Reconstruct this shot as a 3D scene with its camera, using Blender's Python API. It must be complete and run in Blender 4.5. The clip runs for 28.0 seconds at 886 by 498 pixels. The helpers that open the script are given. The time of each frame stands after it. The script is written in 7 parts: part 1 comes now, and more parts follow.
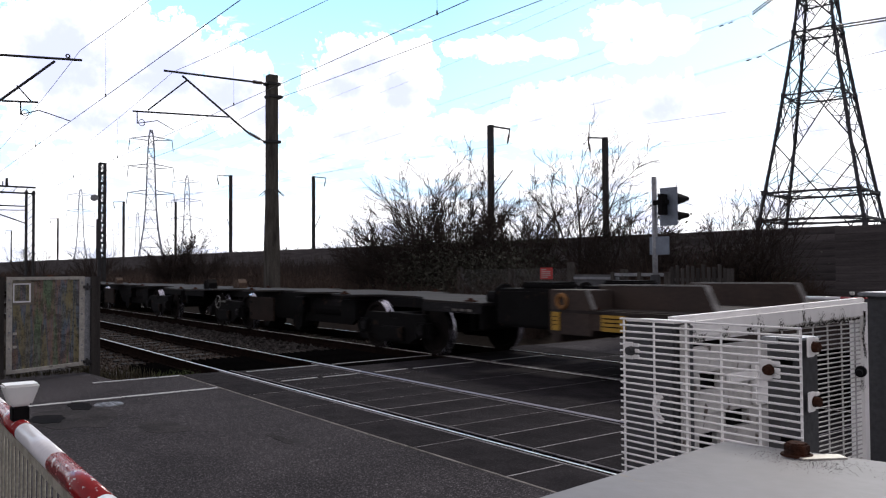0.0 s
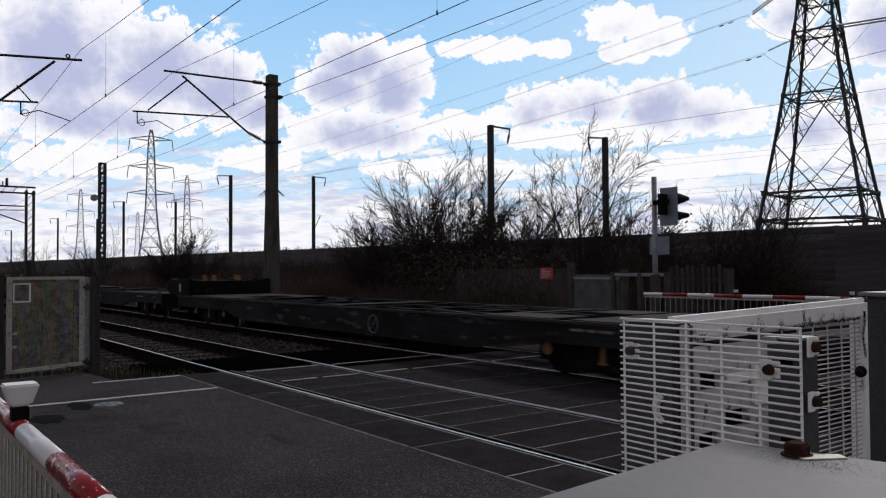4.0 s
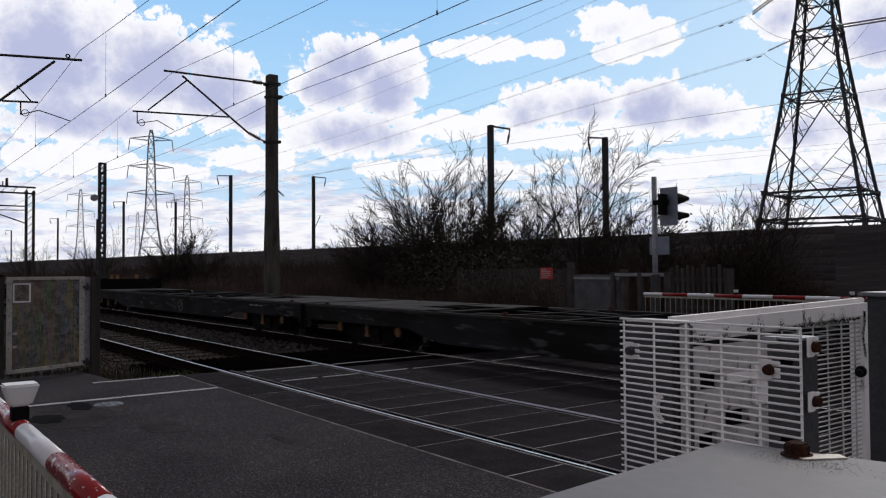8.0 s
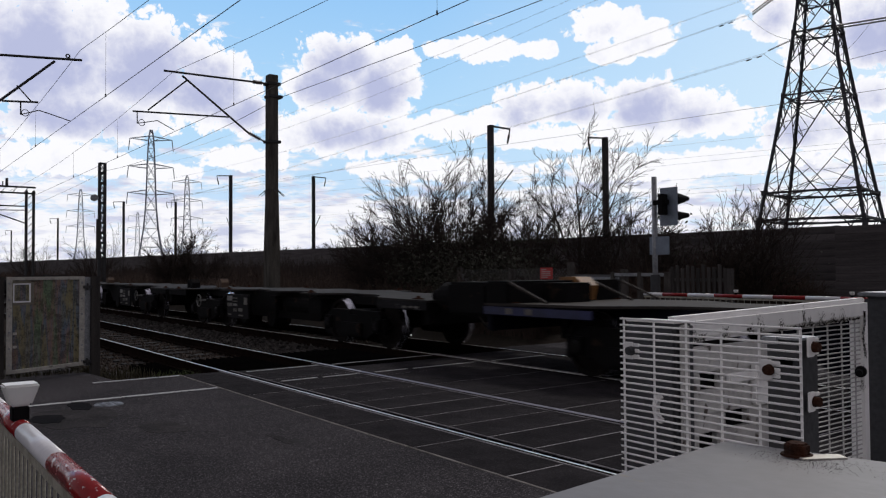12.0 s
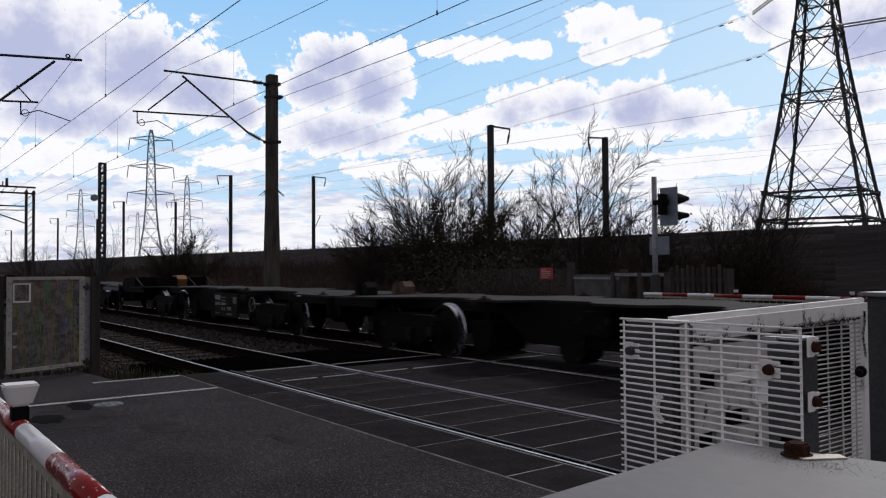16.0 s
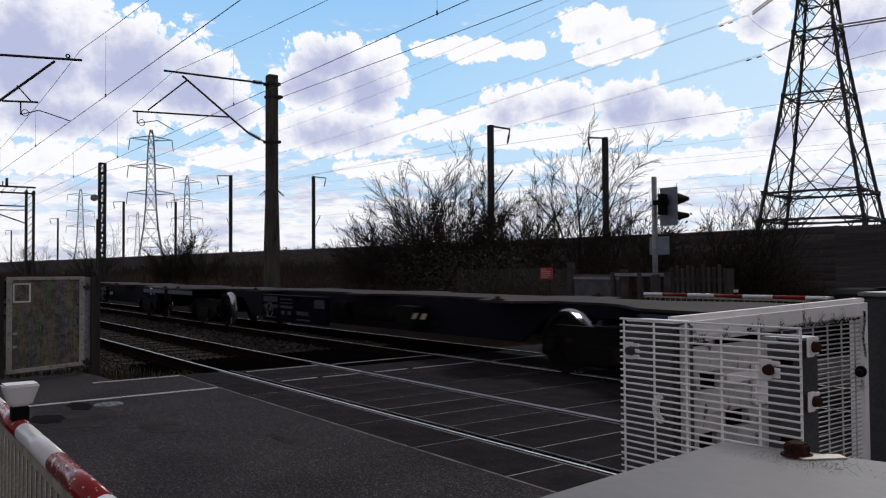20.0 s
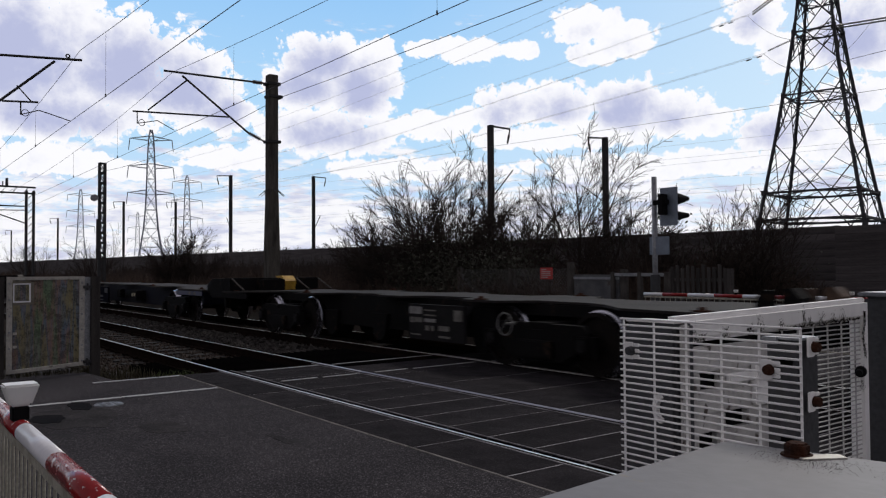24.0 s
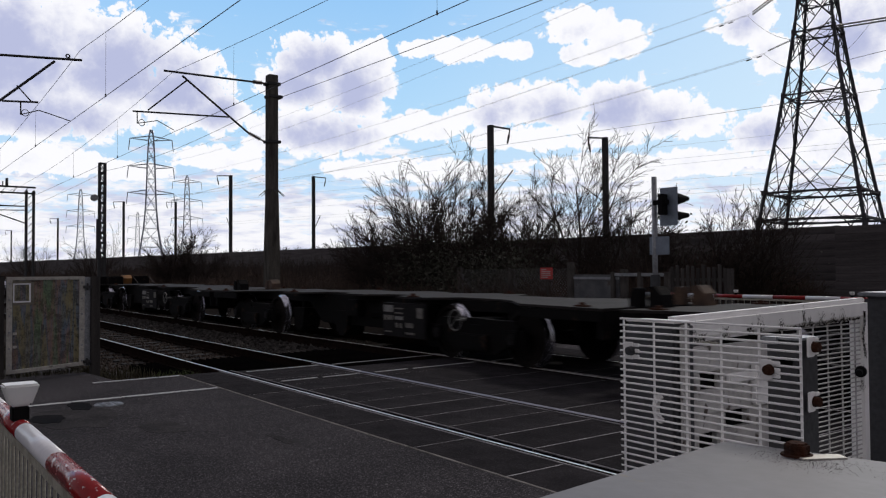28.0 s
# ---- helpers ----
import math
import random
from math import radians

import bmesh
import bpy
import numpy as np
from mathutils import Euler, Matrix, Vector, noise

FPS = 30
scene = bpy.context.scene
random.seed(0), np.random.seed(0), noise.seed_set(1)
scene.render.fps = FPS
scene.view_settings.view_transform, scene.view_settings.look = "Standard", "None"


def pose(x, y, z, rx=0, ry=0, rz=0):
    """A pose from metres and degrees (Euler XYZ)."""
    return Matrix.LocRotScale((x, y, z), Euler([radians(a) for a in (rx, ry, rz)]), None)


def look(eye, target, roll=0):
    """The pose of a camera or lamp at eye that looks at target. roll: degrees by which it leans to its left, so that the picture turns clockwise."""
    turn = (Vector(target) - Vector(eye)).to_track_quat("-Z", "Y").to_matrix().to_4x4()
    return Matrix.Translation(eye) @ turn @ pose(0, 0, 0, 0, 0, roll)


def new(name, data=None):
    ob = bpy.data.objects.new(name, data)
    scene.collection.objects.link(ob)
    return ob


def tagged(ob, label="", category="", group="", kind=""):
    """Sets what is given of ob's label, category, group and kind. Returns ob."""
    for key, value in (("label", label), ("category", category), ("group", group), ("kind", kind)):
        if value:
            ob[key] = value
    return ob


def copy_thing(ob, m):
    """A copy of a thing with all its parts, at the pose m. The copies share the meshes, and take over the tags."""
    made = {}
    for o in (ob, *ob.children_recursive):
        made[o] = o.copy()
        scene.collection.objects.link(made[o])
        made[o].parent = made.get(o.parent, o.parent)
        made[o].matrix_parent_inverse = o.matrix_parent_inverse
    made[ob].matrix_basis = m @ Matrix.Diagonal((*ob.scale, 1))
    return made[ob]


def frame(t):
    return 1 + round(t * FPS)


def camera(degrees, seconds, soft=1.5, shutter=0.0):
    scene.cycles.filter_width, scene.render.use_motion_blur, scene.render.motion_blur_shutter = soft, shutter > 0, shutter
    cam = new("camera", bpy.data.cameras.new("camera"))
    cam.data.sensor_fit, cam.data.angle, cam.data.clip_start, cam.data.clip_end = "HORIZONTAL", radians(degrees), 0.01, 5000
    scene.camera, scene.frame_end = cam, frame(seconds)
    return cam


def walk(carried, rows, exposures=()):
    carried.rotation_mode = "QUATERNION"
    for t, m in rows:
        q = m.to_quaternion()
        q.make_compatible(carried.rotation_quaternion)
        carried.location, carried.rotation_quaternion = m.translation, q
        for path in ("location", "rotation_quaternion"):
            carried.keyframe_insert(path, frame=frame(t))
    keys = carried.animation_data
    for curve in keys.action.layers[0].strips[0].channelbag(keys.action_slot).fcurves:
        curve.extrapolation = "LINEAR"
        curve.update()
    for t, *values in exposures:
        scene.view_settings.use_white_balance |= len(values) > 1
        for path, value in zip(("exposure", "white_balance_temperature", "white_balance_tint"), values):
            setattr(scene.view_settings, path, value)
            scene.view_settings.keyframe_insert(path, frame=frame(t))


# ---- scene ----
# Level crossing with two tracks. X runs along the tracks (the way the train goes), Y across them, z = 0 is the rail head.
EYE = (0.0, 0.0, 1.423)
SPEED = 16.3          # metres a second
NEAR, FAR = 4.98, 8.60  # centre lines of the two tracks
LENGTH = 28.0

# ---- camera ----
cam = camera(58.98, LENGTH, soft=1.2, shutter=0.15)
yaw, pitch = radians(-53.18), radians(1.553)
aim = (math.sin(yaw) * math.cos(pitch) * 10, math.cos(yaw) * math.cos(pitch) * 10, EYE[2] + math.sin(pitch) * 10)
STILL = look(EYE, aim, -0.37)
walk(cam, [(0, STILL), (LENGTH, STILL)],
     exposures=[(0, 0.80), (0.3, 0.64), (0.7, 0.32), (1.0, 0.13), (1.5, 0.03), (2.0, 0.0), (LENGTH, 0.0)])

# ---- world and sun ----
SUN_EL, SUN_AZ = radians(42), radians(-20)   # azimuth from +Y towards +X
world = bpy.data.worlds.new("world")
scene.world = world
world.use_nodes = True
wn = world.node_tree
sky = wn.nodes.new("ShaderNodeTexSky")
sky.sky_type, sky.sun_disc = "NISHITA", False
sky.sun_elevation, sky.sun_rotation = SUN_EL, SUN_AZ
wn.nodes["Background"].inputs[1].default_value = 0.053
cloudy = wn.nodes.new("ShaderNodeMix")     # broken cloud over the whole sky whitens its light
cloudy.data_type = "RGBA"
cloudy.inputs["Factor"].default_value = 0.72
cloudy.inputs["B"].default_value = (7.5, 6.8, 7.2, 1)
wn.links.new(sky.outputs[0], cloudy.inputs["A"])
wn.links.new(cloudy.outputs["Result"], wn.nodes["Background"].inputs[0])
sun = new("sun", bpy.data.lights.new("sun", "SUN"))
sun.data.energy, sun.data.angle, sun.data.color = 1.25, radians(9), (1.0, 0.96, 0.91)
sun_dir = Vector((math.sin(SUN_AZ) * math.cos(SUN_EL), math.cos(SUN_AZ) * math.cos(SUN_EL), math.sin(SUN_EL)))
sun.matrix_world = look(sun_dir * 100, (0, 0, 0))


# ---- materials ----
def nodes_of(name):
    m = bpy.data.materials.new(name)
    m.use_nodes = True
    return m, m.node_tree.nodes, m.node_tree.links


def mat(name, base, second=None, rough=0.7, metal=0.0, scale=6.0, fine=60.0, bump=0.15, spots=None, spot_scale=14.0, spot_cut=0.62, vary=0.0, spec=0.5, stretch=(1, 1, 1), amp=0.25, grit=0.0, grit_scale=90.0):
    """Two-scale mottled surface: base and second colour by broad noise, fine grain as bump and value, and shaped spots of dirt or rust."""
    m, n, l = nodes_of(name)
    if rough >= 0.85 and spec == 0.5:
        spec = 0.12
    bsdf = n["Principled BSDF"]
    co = n.new("ShaderNodeTexCoord")
    mp = n.new("ShaderNodeMapping")
    mp.inputs["Scale"].default_value = stretch
    l.new(co.outputs["Object"], mp.inputs[0])
    broad = n.new("ShaderNodeTexNoise")
    broad.inputs["Scale"].default_value, broad.inputs["Detail"].default_value = scale, 6
    l.new(mp.outputs[0], broad.inputs[0])
    grain = n.new("ShaderNodeTexNoise")
    grain.inputs["Scale"].default_value, grain.inputs["Detail"].default_value = fine, 4
    l.new(mp.outputs[0], grain.inputs[0])
    second = second or tuple(c * 0.7 for c in base)
    mix = n.new("ShaderNodeMix")
    mix.data_type = "RGBA"
    ramp = n.new("ShaderNodeMapRange")
    ramp.inputs["From Min"].default_value, ramp.inputs["From Max"].default_value = 0.35, 0.65
    l.new(broad.outputs[0], ramp.inputs[0])
    l.new(ramp.outputs[0], mix.inputs["Factor"])
    mix.inputs["A"].default_value, mix.inputs["B"].default_value = (*base, 1), (*second, 1)
    out = mix.outputs["Result"]
    g = n.new("ShaderNodeMapRange")
    g.inputs["From Min"].default_value, g.inputs["From Max"].default_value = 0.3, 0.7
    g.inputs["To Min"].default_value, g.inputs["To Max"].default_value = 1 - amp, 1 + amp
    l.new(grain.outputs[0], g.inputs[0])
    mul = n.new("ShaderNodeVectorMath")
    mul.operation = "SCALE"
    l.new(out, mul.inputs[0])
    l.new(g.outputs[0], mul.inputs["Scale"])
    out = mul.outputs[0]
    if grit:
        cell = n.new("ShaderNodeTexVoronoi")
        cell.inputs["Scale"].default_value = grit_scale
        l.new(mp.outputs[0], cell.inputs["Vector"])
        gr = n.new("ShaderNodeSeparateColor")
        l.new(cell.outputs["Color"], gr.inputs[0])
        pw = n.new("ShaderNodeMath")
        pw.operation = "POWER"
        pw.inputs[1].default_value = 7.0
        l.new(gr.outputs[0], pw.inputs[0])
        gm = n.new("ShaderNodeMapRange")
        gm.inputs["To Min"].default_value, gm.inputs["To Max"].default_value = 1 - grit * 0.15, 1 + grit * 2.6
        l.new(pw.outputs[0], gm.inputs[0])
        mul3 = n.new("ShaderNodeVectorMath")
        mul3.operation = "SCALE"
        l.new(out, mul3.inputs[0])
        l.new(gm.outputs[0], mul3.inputs["Scale"])
        out = mul3.outputs[0]
    if vary:
        info = n.new("ShaderNodeObjectInfo")
        v = n.new("ShaderNodeMapRange")
        v.inputs["To Min"].default_value, v.inputs["To Max"].default_value = 1 - vary, 1 + vary
        l.new(info.outputs["Random"], v.inputs[0])
        mul2 = n.new("ShaderNodeVectorMath")
        mul2.operation = "SCALE"
        l.new(out, mul2.inputs[0])
        l.new(v.outputs[0], mul2.inputs["Scale"])
        out = mul2.outputs[0]
    if spots:
        sp = n.new("ShaderNodeTexNoise")
        sp.inputs["Scale"].default_value, sp.inputs["Detail"].default_value = spot_scale, 8
        l.new(mp.outputs[0], sp.inputs[0])
        cut = n.new("ShaderNodeMapRange")
        cut.inputs["From Min"].default_value, cut.inputs["From Max"].default_value = spot_cut, spot_cut + 0.06
        l.new(sp.outputs[0], cut.inputs[0])
        mix2 = n.new("ShaderNodeMix")
        mix2.data_type = "RGBA"
        l.new(cut.outputs[0], mix2.inputs["Factor"])
        l.new(out, mix2.inputs["A"])
        mix2.inputs["B"].default_value = (*spots, 1)
        out = mix2.outputs["Result"]
    l.new(out, bsdf.inputs["Base Color"])
    bsdf.inputs["Roughness"].default_value, bsdf.inputs["Metallic"].default_value = rough, metal
    bsdf.inputs["Specular IOR Level"].default_value = spec
    if bump:
        b = n.new("ShaderNodeBump")
        b.inputs["Strength"].default_value, b.inputs["Distance"].default_value = bump, 0.02
        l.new(grain.outputs[0], b.inputs["Height"])
        l.new(b.outputs[0], bsdf.inputs["Normal"])
    return m


M = {}
M["asphalt"] = mat("asphalt", (0.0370, 0.0335, 0.0362), (0.0240, 0.0218, 0.0238), rough=0.95, scale=0.9, fine=45, bump=0.3, spec=0.05, grit=1.45, grit_scale=135, spots=(0.030, 0.029, 0.030), spot_scale=2.2, spot_cut=0.64)
M["rubber_panel"] = mat("rubber_panel", (0.0265, 0.0240, 0.0262), (0.0165, 0.0150, 0.0165), amp=0.4, grit=0.5, grit_scale=160, rough=1.0, scale=3, fine=120, bump=0.5, vary=0.12, spec=0.03)
M["joint"] = mat("joint", (0.34, 0.33, 0.34), (0.17, 0.16, 0.17), rough=0.9, scale=5, fine=90)
M["edge_steel"] = mat("edge_steel", (0.20, 0.185, 0.175), (0.09, 0.08, 0.075), rough=0.85, scale=4, fine=60, spots=(0.04, 0.035, 0.03), spot_scale=5, spot_cut=0.60)
M["road_paint"] = mat("road_paint", (0.42, 0.42, 0.42), (0.30, 0.30, 0.30), rough=0.75, scale=3, fine=90, spots=(0.05, 0.05, 0.05), spot_scale=22, spot_cut=0.58)
M["ballast"] = mat("ballast", (0.042, 0.036, 0.033), (0.022, 0.019, 0.018), rough=0.95, scale=5, fine=25, bump=0.8, vary=0.0)
M["stone_brown"] = mat("stone_brown", (0.060, 0.046, 0.038), (0.020, 0.016, 0.014), rough=0.95, scale=7, fine=60, bump=0.5)
M["stone"] = mat("stone", (0.085, 0.078, 0.073), (0.028, 0.025, 0.023), rough=0.95, scale=7, fine=60, bump=0.5)
M["sleeper"] = mat("sleeper", (0.028, 0.025, 0.023), (0.016, 0.014, 0.013), rough=0.9, scale=4, fine=50, bump=0.4)
M["rail_top"] = mat("rail_top", (0.92, 0.91, 0.90), (0.80, 0.79, 0.78), rough=0.30, metal=1.0, scale=2, fine=40, bump=0)
M["rail_rust"] = mat("rail_rust", (0.018, 0.012, 0.010), (0.010, 0.0075, 0.0065), rough=1.0, scale=4, fine=60, bump=0.3, spec=0.0)
M["soil"] = mat("soil", (0.028, 0.021, 0.016), (0.016, 0.014, 0.010), rough=0.95, scale=0.25, fine=9, bump=0.8)
M["white_paint"] = mat("white_paint", (0.86, 0.85, 0.84), (0.76, 0.75, 0.74), rough=0.4, scale=3, fine=40, bump=0.04, amp=0.04, spots=(0.12, 0.10, 0.08), spot_scale=9, spot_cut=0.68)
M["lid_paint"] = mat("lid_paint", (0.145, 0.141, 0.151), (0.112, 0.109, 0.118), rough=0.55, scale=2.6, fine=35, bump=0.05, amp=0.05, spots=(0.16, 0.14, 0.12), spot_scale=24, spot_cut=0.70)
M["grey_steel"] = mat("grey_steel", (0.058, 0.060, 0.066), (0.036, 0.038, 0.042), rough=0.55, metal=0.3, scale=5, fine=60, bump=0.1)
M["galvanised"] = mat("galvanised", (0.30, 0.31, 0.33), (0.20, 0.21, 0.23), rough=0.5, metal=0.6, scale=14, fine=60, bump=0.1)
M["rust"] = mat("rust", (0.06, 0.022, 0.012), (0.028, 0.014, 0.010), rough=0.9, scale=30, fine=160, bump=0.5)
M["red_paint"] = mat("red_paint", (0.26, 0.010, 0.012), (0.19, 0.008, 0.009), spec=0.2, rough=0.4, scale=3, fine=50, bump=0.05)
M["red_scuffed"] = mat("red_scuffed", (0.30, 0.012, 0.014), (0.21, 0.009, 0.011), spec=0.3, rough=0.2, scale=3, fine=50, bump=0.05, amp=0.1, spots=(0.66, 0.60, 0.60), spot_scale=26, spot_cut=0.60, stretch=(0.8, 2.2, 2.2))
M["boom_white"] = mat("boom_white", (0.78, 0.78, 0.81), (0.70, 0.70, 0.73), rough=0.28, scale=3, fine=50, bump=0.02, amp=0.05)
M["skirt"] = mat("skirt", (0.42, 0.40, 0.33), (0.26, 0.24, 0.19), rough=0.6, scale=9, fine=60, bump=0.1)
M["concrete_mast"] = mat("concrete_mast", (0.105, 0.098, 0.085), (0.045, 0.041, 0.037), rough=0.9, scale=2, fine=20, bump=0.5, stretch=(3, 3, 0.5))
M["dark_steel"] = mat("dark_steel", (0.035, 0.034, 0.036), (0.022, 0.022, 0.024), rough=0.7, metal=0.2, scale=3, fine=40, bump=0.15)
M["wire"] = mat("wire", (0.15, 0.145, 0.155), rough=0.6, metal=0.3, bump=0)
M["aluminium_wire"] = mat("aluminium_wire", (0.30, 0.30, 0.33), rough=0.5, metal=0.5, bump=0)
M["pylon_steel"] = mat("pylon_steel", (0.05, 0.05, 0.058), (0.035, 0.035, 0.042), rough=0.7, metal=0.3, scale=1, fine=9, bump=0)
# paler and bluer than pylon_steel: distance haze put into the steel colour
M["pylon_far_haze"] = mat("pylon_far_haze", (0.36, 0.38, 0.44), (0.30, 0.32, 0.38), rough=0.8, scale=0.2, fine=3, bump=0)
M["fence_board"] = mat("fence_board", (0.105, 0.094, 0.094), (0.064, 0.058, 0.060), rough=0.9, scale=1.3, fine=22, bump=0.4, vary=0.22, stretch=(0.4, 1, 6))
M["grey_wood"] = mat("grey_wood", (0.075, 0.070, 0.067), (0.045, 0.042, 0.040), rough=0.9, scale=3, fine=40, bump=0.4, vary=0.25, stretch=(6, 6, 0.6))
M["post_concrete"] = mat("post_concrete", (0.085, 0.078, 0.073), (0.05, 0.046, 0.043), rough=0.95, scale=4, fine=50, bump=0.4)
M["twig"] = mat("twig", (0.044, 0.034, 0.029), (0.022, 0.017, 0.016), rough=0.95, scale=2, fine=20, bump=0)
M["bramble"] = mat("bramble", (0.070, 0.049, 0.040), (0.037, 0.027, 0.022), rough=0.95, scale=0.6, fine=8, bump=0)
M["dead_stem"] = mat("dead_stem", (0.046, 0.035, 0.031), (0.024, 0.019, 0.017), rough=0.95, scale=0.5, fine=8, bump=0)
M["ivy"] = mat("ivy", (0.052, 0.051, 0.040), (0.027, 0.027, 0.021), rough=0.9, scale=1.5, fine=12, bump=0)
M["grass"] = mat("grass", (0.050, 0.044, 0.026), (0.028, 0.025, 0.016), rough=0.9, scale=3, fine=20, bump=0)
M["wagon_black"] = mat("wagon_black", (0.006, 0.0057, 0.006), (0.004, 0.0037, 0.004), rough=0.9, scale=1.4, fine=25, bump=0.2, spots=(0.022, 0.014, 0.010), spot_scale=5, spot_cut=0.62, spec=0.12)
M["wagon_deck"] = mat("wagon_deck", (0.040, 0.034, 0.031), (0.024, 0.020, 0.019), spec=0.15, rough=0.8, scale=1.5, fine=25, bump=0.2)
M["wagon_blue"] = mat("wagon_blue", (0.0045, 0.0052, 0.013), (0.003, 0.0035, 0.007), rough=0.8, scale=1.2, fine=25, bump=0.12, spots=(0.018, 0.014, 0.012), spot_scale=5, spot_cut=0.64, spec=0.12)
M["wagon_brown"] = mat("wagon_brown", (0.045, 0.029, 0.022), (0.028, 0.019, 0.016), rough=0.8, scale=1.4, fine=25, bump=0.2)
M["grimy_deck"] = mat("grimy_deck", (0.050, 0.046, 0.044), (0.020, 0.018, 0.017), rough=0.85, scale=1.6, fine=25, bump=0.3, spots=(0.012, 0.011, 0.010), spot_scale=2.5, spot_cut=0.56)
M["wagon_grey"] = mat("wagon_grey", (0.0185, 0.018, 0.020), (0.008, 0.0075, 0.007), rough=0.85, scale=1.3, fine=20, bump=0.2, spots=(0.055, 0.055, 0.057), spot_scale=3.5, spot_cut=0.60, stretch=(0.6, 1, 2.5))
M["wheel_steel"] = mat("wheel_steel", (0.014, 0.011, 0.010), (0.008, 0.007, 0.007), rough=0.9, metal=0.0, scale=5, fine=50, bump=0.2)
M["tread"] = mat("tread", (0.62, 0.62, 0.68), (0.45, 0.45, 0.5), rough=0.13, metal=0.9, scale=5, fine=50, bump=0.05)
M["marking"] = mat("marking", (0.40, 0.40, 0.40), (0.26, 0.26, 0.26), rough=0.6, scale=8, fine=60, bump=0)
M["yellow_mark"] = mat("yellow_mark", (0.50, 0.30, 0.03), (0.36, 0.20, 0.02), rough=0.6, scale=8, fine=60, bump=0)
M["flangeway"] = mat("flangeway", (0.006, 0.006, 0.006), rough=1.0, bump=0.1, spec=0.0)
M["orange_cover"] = mat("orange_cover", (0.24, 0.105, 0.02), (0.15, 0.065, 0.018), rough=0.6, scale=4, fine=40, bump=0.1)
M["cream_cover"] = mat("cream_cover", (0.45, 0.38, 0.24), (0.30, 0.25, 0.17), rough=0.6, scale=4, fine=40, bump=0.1)
M["sign_red"] = mat("sign_red", (0.50, 0.03, 0.03), rough=0.4, bump=0)
M["sign_back"] = mat("sign_back", (0.20, 0.24, 0.30), (0.16, 0.19, 0.24), rough=0.4, metal=0.3, scale=5, bump=0)
M["black_plastic"] = mat("black_plastic", (0.009, 0.009, 0.010), rough=0.9, bump=0.03)
M["porcelain"] = mat("porcelain", (0.10, 0.06, 0.045), rough=0.3, bump=0)


def polycarbonate():
    """Scratched clear sheet with milky, faintly rainbow streaks."""
    m, n, l = nodes_of("polycarbonate")
    bsdf = n["Principled BSDF"]
    co = n.new("ShaderNodeTexCoord")
    mp = n.new("ShaderNodeMapping")
    mp.inputs["Scale"].default_value = (1, 6.0, 0.35)
    l.new(co.outputs["Object"], mp.inputs[0])
    ns = n.new("ShaderNodeTexNoise")
    ns.inputs["Scale"].default_value, ns.inputs["Detail"].default_value, ns.inputs["Distortion"].default_value = 1.3, 3.0, 0.5
    l.new(mp.outputs[0], ns.inputs[0])
    ramp = n.new("ShaderNodeValToRGB")
    e = ramp.color_ramp.elements
    e[0].position, e[0].color = 0.30, (0.125, 0.125, 0.118, 1)
    e[1].position, e[1].color = 0.70, (0.17, 0.16, 0.155, 1)
    for pos, c in ((0.42, (0.21, 0.18, 0.09)), (0.47, (0.085, 0.12, 0.16)), (0.53, (0.20, 0.125, 0.10)), (0.59, (0.10, 0.16, 0.085))):
        k = e.new(pos)
        k.color = (*c, 1)
    l.new(ns.outputs[0], ramp.inputs[0])
    # scratches and dried dirt
    sc = n.new("ShaderNodeMapping")
    sc.inputs["Rotation"].default_value, sc.inputs["Scale"].default_value = (radians(38), 0, 0), (1, 34, 2.6)
    l.new(co.outputs["Object"], sc.inputs[0])
    scratch = n.new("ShaderNodeTexNoise")
    scratch.inputs["Scale"].default_value, scratch.inputs["Detail"].default_value = 2.4, 5
    l.new(sc.outputs[0], scratch.inputs[0])
    line = n.new("ShaderNodeMapRange")
    line.inputs["From Min"].default_value, line.inputs["From Max"].default_value = 0.60, 0.70
    l.new(scratch.outputs[0], line.inputs[0])
    dirt = n.new("ShaderNodeTexNoise")
    dirt.inputs["Scale"].default_value, dirt.inputs["Detail"].default_value, dirt.inputs["Roughness"].default_value = 9.0, 8, 0.7
    l.new(co.outputs["Object"], dirt.inputs[0])
    dm = n.new("ShaderNodeMapRange")
    dm.inputs["From Min"].default_value, dm.inputs["From Max"].default_value = 0.38, 0.64
    dm.inputs["To Min"].default_value, dm.inputs["To Max"].default_value = 0.45, 1.35
    l.new(dirt.outputs[0], dm.inputs[0])
    grime = n.new("ShaderNodeVectorMath")
    grime.operation = "SCALE"
    l.new(ramp.outputs[0], grime.inputs[0])
    l.new(dm.outputs[0], grime.inputs["Scale"])
    worn = n.new("ShaderNodeMix")
    worn.data_type = "RGBA"
    l.new(line.outputs[0], worn.inputs["Factor"])
    l.new(grime.outputs[0], worn.inputs["A"])
    worn.inputs["B"].default_value = (0.27, 0.265, 0.25, 1)
    l.new(worn.outputs["Result"], bsdf.inputs["Base Color"])
    bsdf.inputs["Roughness"].default_value = 0.25
    clear = n.new("ShaderNodeBsdfTransparent")
    mix = n.new("ShaderNodeMixShader")
    mix.inputs[0].default_value = 0.78
    l.new(clear.outputs[0], mix.inputs[1])
    l.new(bsdf.outputs[0], mix.inputs[2])
    l.new(mix.outputs[0], n["Material Output"].inputs[0])
    return m


M["polycarbonate"] = polycarbonate()


